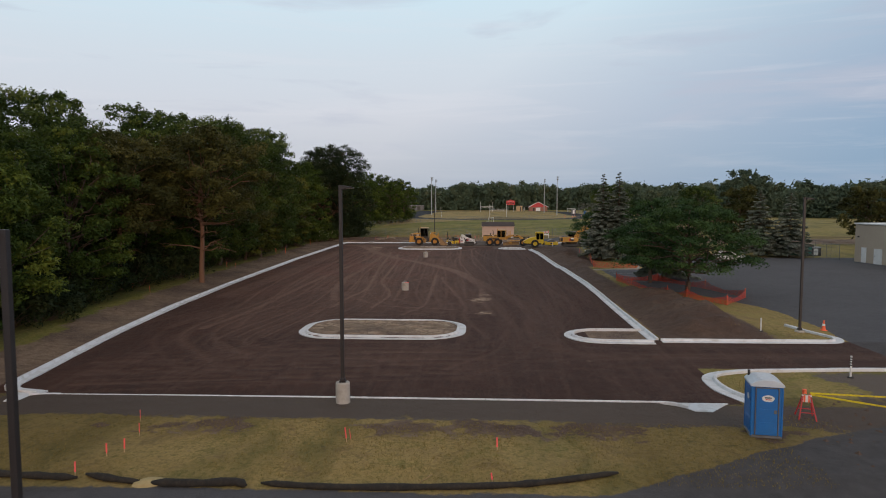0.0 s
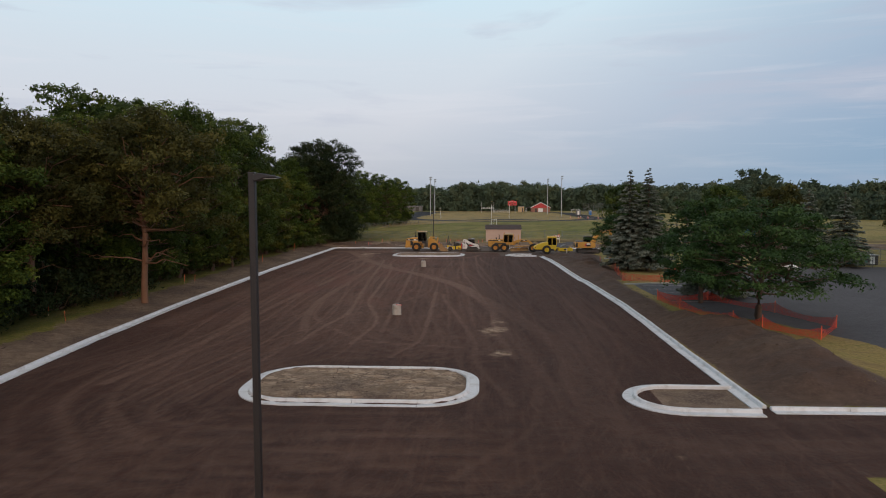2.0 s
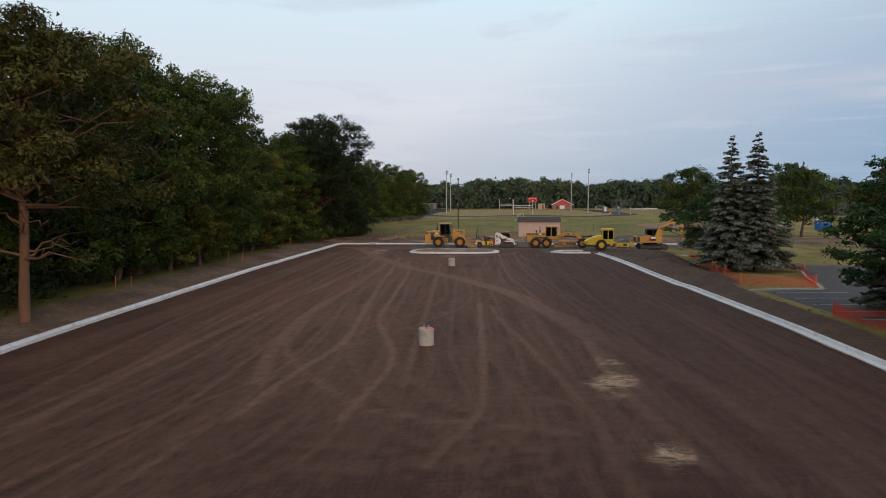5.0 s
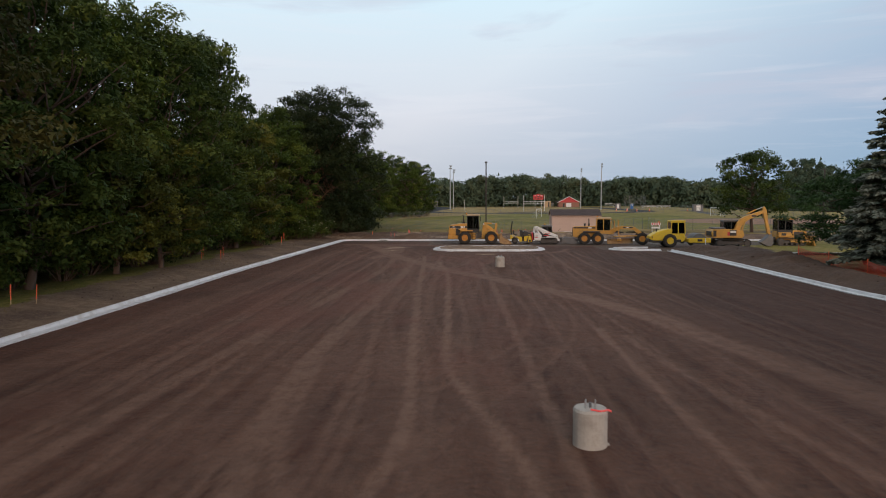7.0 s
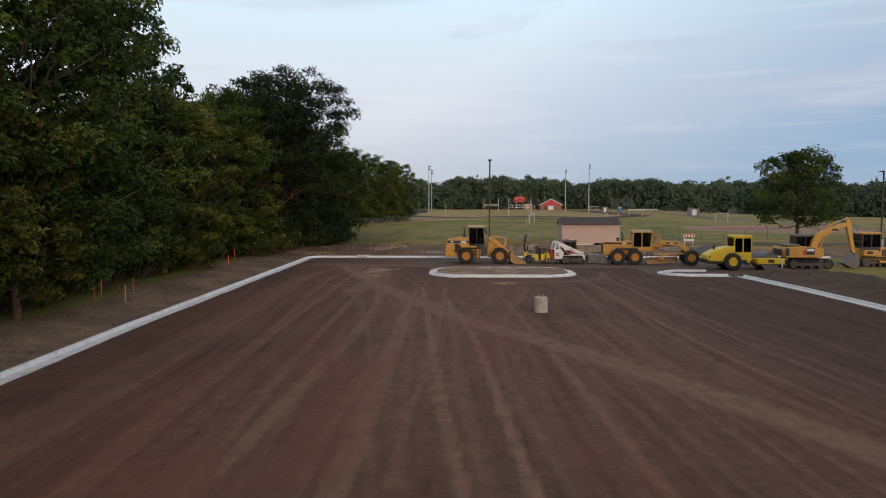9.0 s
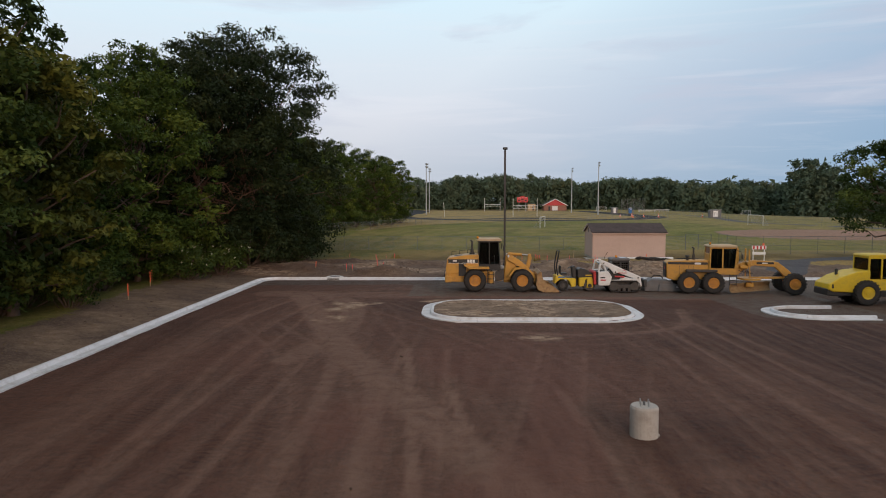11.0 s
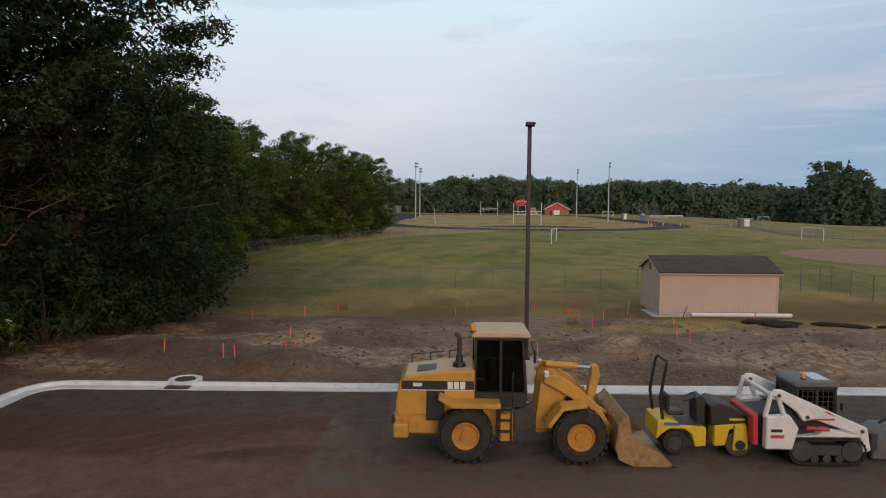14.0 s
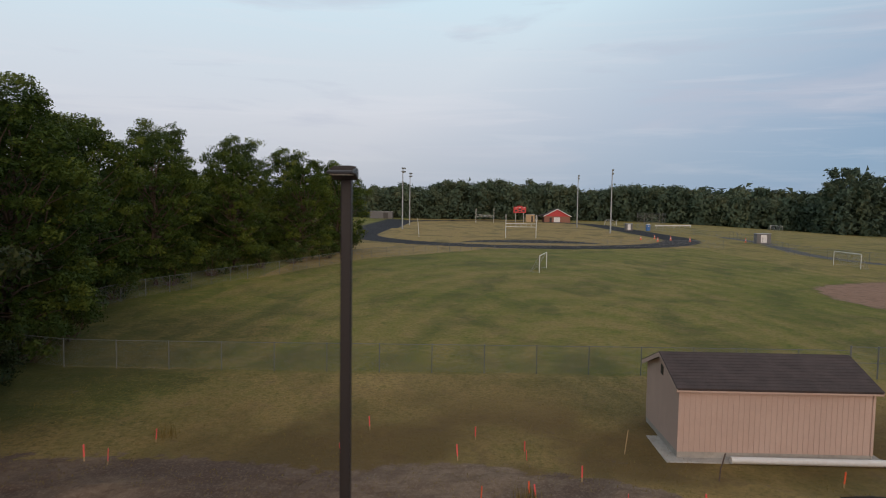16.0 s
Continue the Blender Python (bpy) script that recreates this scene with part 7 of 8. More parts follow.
def lamp_post(x, y, top, turn, base=0.9):
    o = thing("lamp_post", "dark bronze square lamp post on a round concrete footing", "lamp post", pose(x, y, ground_at(x, y), 0, 0, turn), group="lamp posts of the car park")
    footing(o, h=base)
    bm = box((0, 0, base + 0.015), (0.3, 0.3, 0.03), 0.006)
    for sx in (-1, 1):
        for sy in (-1, 1):
            bm = tube((sx * 0.11, sy * 0.11, base), (sx * 0.11, sy * 0.11, base + 0.09), 0.014, seg=6, bm=bm)
    part("base_plate", bm, POLE, o)
    part("cover", box((0, 0, base + 0.1), (0.22, 0.22, 0.14), 0.02), POLE, o)
    part("pole", box((0, 0, (base + top) / 2), (0.145, 0.145, top - base), 0.012), POLE, o)
    part("hand_hole_cover", box((0, -0.076, base + 0.55), (0.07, 0.012, 0.16), 0.003), POLE, o)
    head = part("lamp_head", prism([(0.06, top - 0.16), (0.08, top - 0.05), (0.2, top - 0.03), (0.58, top - 0.1), (0.6, top - 0.13), (0.3, top - 0.13), (0.12, top - 0.2)], -0.17, 0.17, 0.012), POLE, o, "flat bronze lamp head")
    for k in range(6):
        part("fin", box((0.16 + 0.06 * k, 0, top - 0.03 - 0.01 * k), (0.012, 0.3, 0.03), 0), POLE, head)
    part("lens", box((0.42, 0, top - 0.138), (0.26, 0.26, 0.01), 0.002), WHITE, head, "unlit lamp lens")
    return o


lamp_post(-4.93, 27.95, 9.36, 0)
lamp_post(-8.58, 136.65, 10.0, -90, 1.0)
lamp_post(22.35, 45.4, 9.0, 0, 0.12)
lamp_post(-7.95, 12.0, 8.32, 180, 0.9)
lamp_post(39.5, 150.0, 9.2, 180, 0.9)


def bare_footing(x, y, tape):
    o = thing("lamp_footing", "bare round concrete lamp footing with anchor bolts" + (" and pink tape" if tape else ""), "concrete footing", pose(x, y, ground_at(x, y)), group="bare lamp footings")
    footing(o, 0.35, 0.78)
    for k in range(4):
        a = k * math.pi / 2 + 0.6
        part("anchor_bolt", tube((0.14 * math.cos(a), 0.14 * math.sin(a), 0.7), (0.14 * math.cos(a), 0.14 * math.sin(a), 0.92), 0.016, seg=8), GALV, o)
    part("conduit", tube((0, 0.02, 0.7), (0, 0.02, 0.88), 0.03, seg=10), GREY, o)
    if tape:
        bm = chain_tube([(-0.02, -0.2, 0.8), (0.15, -0.28, 0.79), (0.33, -0.15, 0.78), (0.4, -0.1, 0.74)], 0.022, 6)
        part("marking_tape", bm, PINK, o, "pink marking tape")
    m = Matrix.Rotation(0.3, 4, "Z")
    part("chipped_rim", moved(box((0.28, -0.14, 0.03), (0.16, 0.1, 0.06), 0.02), m), OLD_CONCRETE, o)


bare_footing(-6.45, 64.9, True)
bare_footing(-7.52, 102.1, False)


# ---- portable toilets ----
def toilet(x, y, turn, s=1.0, label="blue portable toilet with a pale domed roof"):
    o = thing("portable_toilet", label, "portable toilet", pose(x, y, ground_at(x, y), 0, 0, turn) @ Matrix.Scale(s, 4))
    part("skid", box((0, 0, 0.06), (1.12, 1.18, 0.12), 0.03), GREY, o)
    body = part("body", box((0, 0, 1.06), (1.08, 1.12, 1.92), 0.04), BLUE, o)
    for sx in (-1, 1):
        for k in range(3):
            part("wall_panel", box((sx * 0.545, 0, 0.5 + 0.56 * k), (0.03, 0.86, 0.46), 0.012), BLUE, body)
        for sy in (-1, 1):
            part("corner_post", box((sx * 0.53, sy * 0.55, 1.06), (0.07, 0.07, 1.94), 0.02), BLUE, body)
    bm = prism([(-0.6, 1.98), (-0.6, 2.06), (-0.45, 2.17), (-0.2, 2.25), (0.2, 2.25), (0.45, 2.17), (0.6, 2.06), (0.6, 1.98)], -0.62, 0.62, 0.03, seg=2)
    roof = part("roof", bm, ROOFGREY, o, "pale grey domed roof")
    for k in range(5):
        part("roof_rib", box((0, -0.5 + 0.25 * k, 2.255), (0.7, 0.03, 0.02), 0.005), ROOFGREY, roof)
    part("vent_pipe", tube((-0.45, 0.48, 2.0), (-0.45, 0.48, 2.36), 0.05), BLACKPAINT, o)
    door = part("door", box((0, -0.575, 1.03), (0.76, 0.04, 1.8), 0.015), BLUE, o, "blue moulded door")
    bm = box((-0.4, -0.585, 1.03), (0.035, 0.05, 1.84), 0.008)
    bm = box((0.4, -0.585, 1.03), (0.035, 0.05, 1.84), 0.008, bm=bm)
    bm = box((0, -0.585, 1.94), (0.82, 0.05, 0.035), 0.008, bm=bm)
    part("door_frame", bm, GREY, door, "grey metal door edging")
    for k in range(3):
        part("door_panel", box((0, -0.6, 0.45 + 0.5 * k), (0.56, 0.02, 0.36), 0.008), BLUE, door)
    bm = lathe([(0.19, 0.0), (0.19, 0.006), (0.002, 0.006)], 24)
    part("sign", moved(bm, pose(0.03, -0.607, 1.55, 90) @ Matrix.Diagonal((1.15, 0.68, 1, 1))), WHITE, door, "white oval sign with dark bars")
    part("sign_bar", box((0.03, -0.618, 1.58), (0.24, 0.006, 0.045), 0), BLACKPAINT, door)
    part("sign_bar", box((0.03, -0.618, 1.51), (0.2, 0.006, 0.03), 0), RED, door)
    part("latch", box((0.29, -0.615, 1.05), (0.1, 0.05, 0.14), 0.01), GREY, door)
    bm = lathe([(0.15, 0.0), (0.15, 0.006), (0.002, 0.006)], 20)
    part("sign", moved(bm, pose(-0.566, -0.1, 1.5, 90, 0, -90) @ Matrix.Diagonal((1.0, 0.8, 1, 1))), WHITE, body, "white round sign")
    return o


toilet(11.54, 24.95, -10, 0.97)
toilet(62.2, 174.0, 30, label="blue portable toilet beside the ball field")
toilet(64.6, 175.6, 20, label="blue portable toilet beside the ball field")
toilet(52.8, 337.5, 0, label="blue portable toilet beside the running track")


# ---- storage shed ----
def shed():
    o = thing("storage_shed", "small salmon-pink wooden shed with dark brown shingle roof", "shed", pose(1.25, 152.0, 0))
    z0, z1, L, D, R = 0.16, 2.86, 7.18, 4.1, 3.62
    part("slab", box((L / 2, D / 2, 0.1), (L + 1.0, D + 0.9, 0.16), 0.02), OLD_CONCRETE, o, "concrete floor slab")
    part("plinth", box((L / 2, D / 2, z0 + 0.12), (L - 0.02, D - 0.02, 0.26), 0), OLD_CONCRETE, o)
    bm = box((L / 2, 0.06, (z0 + 0.25 + z1) / 2), (L, 0.12, z1 - z0 - 0.25), 0)
    front = part("wall", bm, SIDING, o)
    part("wall", box((L / 2, D - 0.06, (z0 + 0.25 + z1) / 2), (L, 0.12, z1 - z0 - 0.25), 0), SIDING, o)
    for k in range(int(L / 0.2)):
        part("groove_batten", box((0.1 + 0.2 * k, -0.006, (z0 + 0.25 + z1) / 2), (0.165, 0.014, z1 - z0 - 0.25), 0.003), SIDING, front)
    for x in (0.06, L - 0.06):
        g = [(0.12, z0 + 0.25), (D - 0.12, z0 + 0.25), (D - 0.12, z1), (D / 2, R - 0.1), (0.12, z1)]
        bm = prism([(a, b) for a, b in g], -0.06, 0.06, 0)
        w_ = part("gable_wall", moved(bm, Matrix.Translation((x, 0, 0)) @ Matrix.Rotation(math.pi / 2, 4, "Z")), SIDING, o)
    part("gable_vent", box((-0.012, D / 2, R - 0.62), (0.03, 0.3, 0.4), 0.01), BLACKPAINT, o, "dark louvred gable vent")
    ang = math.atan2(R - z1, D / 2)
    ln = math.hypot(R - z1, D / 2) + 0.26
    for s in (-1, 1):
        b = box((0, 0, 0), (L + 0.34, ln, 0.1), 0.01)
        m = pose(L / 2, D / 2 + s * ln / 2 * math.cos(ang), R + 0.04 - ln / 2 * math.sin(ang), -s * math.degrees(ang))
        slope = part("roof_slope", moved(b, m), SHINGLE, o, "dark brown shingle roof slope")
        rows = int(ln / 0.2)
        for k in range(rows):
            d = (k + 0.5) * ln / rows
            b = box((0, 0, 0), (L + 0.32, ln / rows + 0.03, 0.014), 0.003)
            m = pose(L / 2, D / 2 + s * d * math.cos(ang), R + 0.1 - d * math.sin(ang), -s * (math.degrees(ang) - 3))
            part("shingle_course", moved(b, m), SHINGLE, slope)
        for x in (-0.16, L + 0.16):
            b = box((0, 0, 0), (0.03, ln, 0.16), 0.004)
            part("barge_board", moved(b, pose(x, D / 2 + s * ln / 2 * math.cos(ang), R - 0.02 - ln / 2 * math.sin(ang), -s * math.degrees(ang))), SIDING, o)
    part("fascia", box((L / 2, -0.22, z1 - 0.1), (L + 0.3, 0.03, 0.09), 0.005), SIDING, o, "painted eaves board")
    for x in (0.04, L - 0.04):
        part("corner_board", box((x, -0.02, (z0 + 0.25 + z1) / 2), (0.1, 0.03, z1 - z0 - 0.25), 0.004), SIDING, o)
    return o


shed()
solid("pipe", tube((3.05, 151.52, 0.31), (9.05, 151.5, 0.31), 0.125, seg=18), WHITE, "long white plastic pipe lying along the shed's front", "pipe", smooth=False)
solid("stick", chain_tube([(1.75, 149.3, 0.15), (2.0, 149.8, 0.65), (2.35, 150.3, 1.0)], 0.025, 6), BARK, "dark bent stick stuck in the ground", "stick")


# ---- fences ----
def netting(parent, a, b, z0, z1, mat_, name="netting", sag=0.0):
    """Netting between two points, with its weave in metres."""
    n = 6
    vs, fs, uv = [], [], []
    L = math.hypot(b[0] - a[0], b[1] - a[1])
    for i in range(n + 1):
        f = i / n
        dip = sag * 4 * f * (1 - f)
        x, y = a[0] + (b[0] - a[0]) * f, a[1] + (b[1] - a[1]) * f
        vs += [(x, y, a[2] * (1 - f) + b[2] * f + z0), (x, y, a[2] * (1 - f) + b[2] * f + z1 - dip)]
    for i in range(n):
        fs.append((2 * i, 2 * i + 2, 2 * i + 3, 2 * i + 1))
    ob = part(name, (vs, [], fs), mat_, parent)
    layer = ob.data.uv_layers.new(name="weave")
    k = 0
    for i in range(n):
        for u, v in ((i, 0), (i + 1, 0), (i + 1, 1), (i, 1)):
            layer.data[k].uv = (u / n * L, v * (z1 - z0))
            k += 1
    return ob


def chain_fence(pts, high, label, spacing=3.0, mid=False, r=0.026):
    o = thing("chain_link_fence", label, "fence")
    line = np.array(pts, float)
    seg = np.r_[0, np.cumsum(np.linalg.norm(np.diff(line, axis=0), axis=1))]
    n = max(1, round(seg[-1] / spacing))
    s = np.linspace(0, seg[-1], n + 1)
    P = [(float(np.interp(q, seg, line[:, 0])), float(np.interp(q, seg, line[:, 1]))) for q in s]
    P = [(x, y, ground_at(x, y)) for x, y in P]
    for x, y, z in P:
        part("post", tube((x, y, z - 0.2), (x, y, z + high + 0.05), r, seg=8), FENCE, o)
    for a, b in zip(P, P[1:]):
        part("top_rail", tube((a[0], a[1], a[2] + high), (b[0], b[1], b[2] + high), 0.017, seg=6), FENCE, o)
        if mid:
            part("mid_rail", tube((a[0], a[1], a[2] + high * 0.5), (b[0], b[1], b[2] + high * 0.5), 0.016, seg=6), FENCE, o)
        netting(o, a, b, 0.04, high, CHAIN)
    return o


chain_fence([(-31, 162.6), (-20, 162.8), (0, 163.4), (14.4, 163.7)], 1.55, "low grey chain-link fence along the playing field", 2.85)
chain_fence([(14.4, 163.7), (17.3, 163.6)], 1.75, "grey pipe gate with chain-link infill", 1.5, True, 0.045)
chain_fence([(17.7, 157.6), (30, 158.6), (48, 159.5)], 1.9, "chain-link fence round the ball diamond", 3.0, True)
chain_fence([(17.7, 157.6), (18.2, 163.6)], 1.9, "chain-link return of the ball diamond fence", 3.0, True)
chain_fence([(-37, 167), (-34.6, 183), (-30, 198), (-20, 227), (-1.6, 249), (12, 255), (29.5, 260), (46, 261)], 1.5, "low chain-link outfield fence by the wood", 3.0)
chain_fence([(63, 300), (60.4, 284), (52.5, 246), (53.5, 240), (57, 228), (66, 205)], 1.8, "chain-link fence beside the field road", 4.0)
chain_fence([(52, 365), (60, 310), (63, 300)], 1.6, "chain-link fence beyond the running track", 5.0)
chain_fence([(50, 340), (57.5, 340.5), (60, 344)], 5.6, "tall chain-link backstop by the far pitch", 2.5, True, 0.05)
chain_fence([(66, 176), (72, 178), (75, 183)], 5.5, "tall chain-link backstop of the ball diamond", 2.5, True, 0.05)
chain_fence([(47.2, 103.0), (50.2, 102.0), (53.6, 100.8)], 2.2, "chain-link fence of the bin enclosure", 1.7, True, 0.035)
chain_fence([(53.6, 100.8), (56, 120)], 2.2, "chain-link side of the bin enclosure", 3.0)


def safety_fence(pts, high=1.0, sag=0.18, label="sagging orange plastic safety fence on steel posts"):
    o = thing("safety_fence", label, "safety fence", group="orange tree barriers")
    P = [(x, y, ground_at(x, y)) for x, y in pts]
    for x, y, z in P:
        part("post", tube((x, y, z - 0.2), (x, y, z + high + 0.12), 0.025, seg=6), ORANGE, o, "orange fence post")
    for a, b in zip(P, P[1:]):
        netting(o, a, b, 0.02, high, ORANGENET, sag=sag)
    return o


safety_fence([(19.0, 112.0), (17.6, 104.0), (16.8, 97.3), (16.0, 91.5), (15.6, 87.0), (20.9, 86.4), (22.6, 92.0), (24.4, 96.2), (23.4, 104.0)], 0.9)
safety_fence([(15.8, 73.5), (16.3, 68.5), (18.2, 62.2), (19.2, 59.6), (21.6, 56.6), (24.7, 60.8), (23.2, 67.0), (20.2, 73.5), (15.8, 73.5)], 0.8, 0.42)


# ---- things on the playing fields ----
def football_goal(x, y, z, top, bar):
    o = thing("football_goal", "white steel goal with tall uprights and a laddered crossbar", "goal post", pose(x, y, ground_at(x, y)))
    g = ground_at(x, y)
    for s in (0, 7.2):
        part("upright", tube((s, 0, -0.3), (s, 0, top - g), 0.075, seg=12), WHITE, o)
    part("crossbar", tube((0, 0, bar - g), (7.2, 0, bar - g), 0.07, seg=10), WHITE, o)
    part("crossbar", tube((0, 0, bar - g - 0.75), (7.2, 0, bar - g - 0.75), 0.06, seg=10), WHITE, o)
    for k in range(1, 6):
        part("rung", tube((1.2 * k, 0, bar - g - 0.75), (1.2 * k, 0, bar - g), 0.05, seg=8), WHITE, o)


football_goal(4.6, 286.3, 1.4, 6.95, 4.75)
football_goal(0.6, 396.0, 1.6, 7.6, 4.7)


def soccer_goal(a, b, high=2.1, deep=1.2, label="white soccer goal with a slack net"):
    o = thing("soccer_goal", label, "soccer goal")
    ax, ay, az = a[0], a[1], ground_at(*a)
    bx, by, bz = b[0], b[1], ground_at(*b)
    part("crossbar", tube((ax, ay, az + high), (bx, by, bz + high), 0.055, seg=10), WHITE, o)
    n = Vector((by - ay, ax - bx, 0)).normalized() * -deep
    for x, y, z in ((ax, ay, az), (bx, by, bz)):
        part("post", tube((x, y, z), (x, y, z + high), 0.055, seg=10), WHITE, o)
        part("stay", tube((x, y, z + high), (x + n.x, y + n.y, z + 0.05), 0.014, seg=6), GALV, o)
        part("ground_bar", tube((x, y, z + 0.04), (x + n.x, y + n.y, z + 0.04), 0.014, seg=6), GALV, o)
    vs = [(ax, ay, az + high), (bx, by, bz + high), (bx + n.x, by + n.y, bz), (ax + n.x, ay + n.y, az)]
    ob = part("net", (vs, [], [(0, 1, 2, 3)]), GOALNET, o)
    L = math.dist(a, b)
    layer = ob.data.uv_layers.new(name="weave")
    for k, uv in enumerate(((0, 0), (L, 0), (L, 2.5), (0, 2.5))):
        layer.data[k].uv = uv


soccer_goal((3.35, 210.9), (5.0, 216.6))
soccer_goal((49.4, 228.2), (49.9, 222.3))
soccer_goal((126.5, 404), (131, 424))
soccer_goal((124, 470), (130, 474))
soccer_goal((50.5, 388), (55, 388))
solid("foul_pole", tube((-15.8, 283, 1.2), (-16.2, 283, 5.8), 0.05), WHITE, "slim white pole standing on the field", "pole")


def light_tower(x, y, top):
    g = ground_at(x, y)
    o = thing("floodlight_tower", "tall grey steel floodlight pole with clustered lamps", "floodlight", pose(x, y, g, 0, 0, 72), group="floodlights of the running track")
    part("pole", tube((0, 0, -0.4), (0, 0, top - g), 0.24, 0.12, 12), GALV, o)
    for k, z in enumerate((top - g - 0.2, top - g - 1.2)):
        part("crossarm", box((0, 0, z), (2.4, 0.1, 0.1), 0.01), GALV, o)
        for j in range(3):
            bm = lathe([(0.08, -0.2), (0.3, 0.12), (0.32, 0.2), (0.02, 0.2)], 12)
            part("floodlight", moved(bm, pose(-0.95 + 0.95 * j, -0.18, z + 0.05, 115)), GALV, o, "unlit round floodlight")


for x, y in ((36.75, 318.5), (34.5, 359.2), (-23.25, 325.8), (-23.6, 361.0)):
    light_tower(x, y, 19.6)


def scoreboard():
    o = thing("scoreboard", "red scoreboard with dark display panels on steel posts", "scoreboard", pose(16.0, 400, ground_at(18, 400)))
    for x in (0.9, 4.1):
        part("post", box((x, 0.15, 2.2), (0.22, 0.22, 5.2), 0.02), GALV, o)
    face = part("panel", box((2.5, 0, 5.35), (5.1, 0.25, 2.5), 0.03), RED, o)
    bm = prism([(1.3, 6.6), (1.6, 6.9), (2.2, 6.95), (2.5, 7.15), (2.8, 6.95), (3.4, 6.9), (3.7, 6.6)], -0.1, 0.1, 0.02)
    part("crest", bm, RED, o, "red shaped crest board")
    for x, z, w_, h in ((1.0, 5.0, 1.0, 0.6), (4.0, 5.0, 1.0, 0.6), (2.5, 5.55, 1.2, 0.5), (2.5, 4.7, 1.0, 0.4)):
        part("display", box((x, -0.135, z), (w_, 0.02, h), 0), BLACKPAINT, face)
    for x in (1.0, 4.0, 2.5):
        part("caption_bar", box((x, -0.135, 6.2), (0.9, 0.02, 0.16), 0), WHITE, face)


scoreboard()


def clubhouse():
    g = ground_at(36, 417)
    o = thing("clubhouse", "small brick clubhouse with a red gable and white trim", "house", pose(30.6, 417, g))
    part("wall", box((5.7, 4.0, 1.25), (11.2, 8.0, 2.7), 0.02), BRICK, o, "brown brick wall")
    part("gable", prism([(0.0, 2.55), (11.4, 2.55), (5.7, 5.55)], 0.0, 0.3, 0.01), RED, o, "red boarded gable")
    for s in (-1, 1):
        ln = math.hypot(6.3, 3.3)
        b = box((0, 0, 0), (ln, 9.4, 0.16), 0.02)
        part("roof_slope", moved(b, pose(5.7 + s * 3.1, 4.2, 4.1, 0, s * math.degrees(math.atan2(3.3, 6.3)))), SHINGLE, o)
        b = box((0, 0, 0), (ln, 0.06, 0.3), 0.01)
        part("barge_board", moved(b, pose(5.7 + s * 3.1, -0.52, 4.06, 0, s * math.degrees(math.atan2(3.3, 6.3)))), WHITE, o, "white barge board")
    part("garage_door", box((5.6, -0.02, 1.1), (2.7, 0.08, 2.1), 0.02), WHITE, o, "white roller door")
    part("door", box((2.9, -0.02, 1.0), (0.95, 0.08, 2.05), 0.02), BLACKPAINT, o, "dark door")
    bm = prism([(-3.0, 2.5), (0.2, 3.3), (0.2, 3.15), (-3.0, 2.35)], 0.5, 8, 0.02)
    part("porch_roof", bm, SHINGLE, o)
    for y in (0.8, 7.6):
        part("porch_post", tube((-2.8, y, 0), (-2.8, y, 2.4), 0.09), WHITE, o)


clubhouse()


def cabin_box(name, x, y, s, mat_, label, category, panel=True):
    g = ground_at(x, y)
    o = thing(name, label, category, pose(x, y, g))
    part("body", box((0, 0, s[2] / 2), s, 0.03), mat_, o)
    part("lid", box((0, 0, s[2] + 0.04), (s[0] + 0.12, s[1] + 0.12, 0.08), 0.02), GALV, o)
    if panel:
        part("panel", box((0, -s[1] / 2 - 0.01, s[2] * 0.5), (s[0] * 0.42, 0.03, s[2] * 0.8), 0.01), WHITE, o)
    else:
        part("door", box((s[0] * 0.2, -s[1] / 2 - 0.01, s[2] * 0.42), (s[0] * 0.2, 0.03, s[2] * 0.8), 0.01), DARKSTEEL, o)


cabin_box("equipment_box", 62.0, 279.5, (3.2, 1.6, 2.2), GREY, "grey equipment locker with white panels by the fence", "locker")
cabin_box("equipment_box", 47.5, 340.5, (2.2, 1.4, 2.2), GREY, "grey equipment locker beside the track", "locker")
cabin_box("field_shed", -40.5, 424.0, (10.0, 5.0, 3.2), GREY, "low grey shed in front of the woods", "shed", False)
cabin_box("field_shed", 24.5, 416.0, (3.6, 3.0, 3.2), LATH, "small weathered wooden shed behind the scoreboard", "shed", False)


def bench(x, y, turn=0.0, long=7.0):
    o = thing("bench", "long white bench beside the pitch", "bench", pose(x, y, ground_at(x, y), 0, 0, turn))
    part("seat", box((0, 0, 0.48), (long, 0.32, 0.06), 0.01), WHITE, o)
    part("backrest", box((0, 0.2, 0.95), (long, 0.05, 0.3), 0.01), WHITE, o)
    for k in range(4):
        part("leg", box((-long / 2 + 0.4 + (long - 0.8) * k / 3, 0.05, 0.45), (0.07, 0.4, 0.9), 0.01), GALV, o)


bench(67, 366)
bench(75, 372, 8)


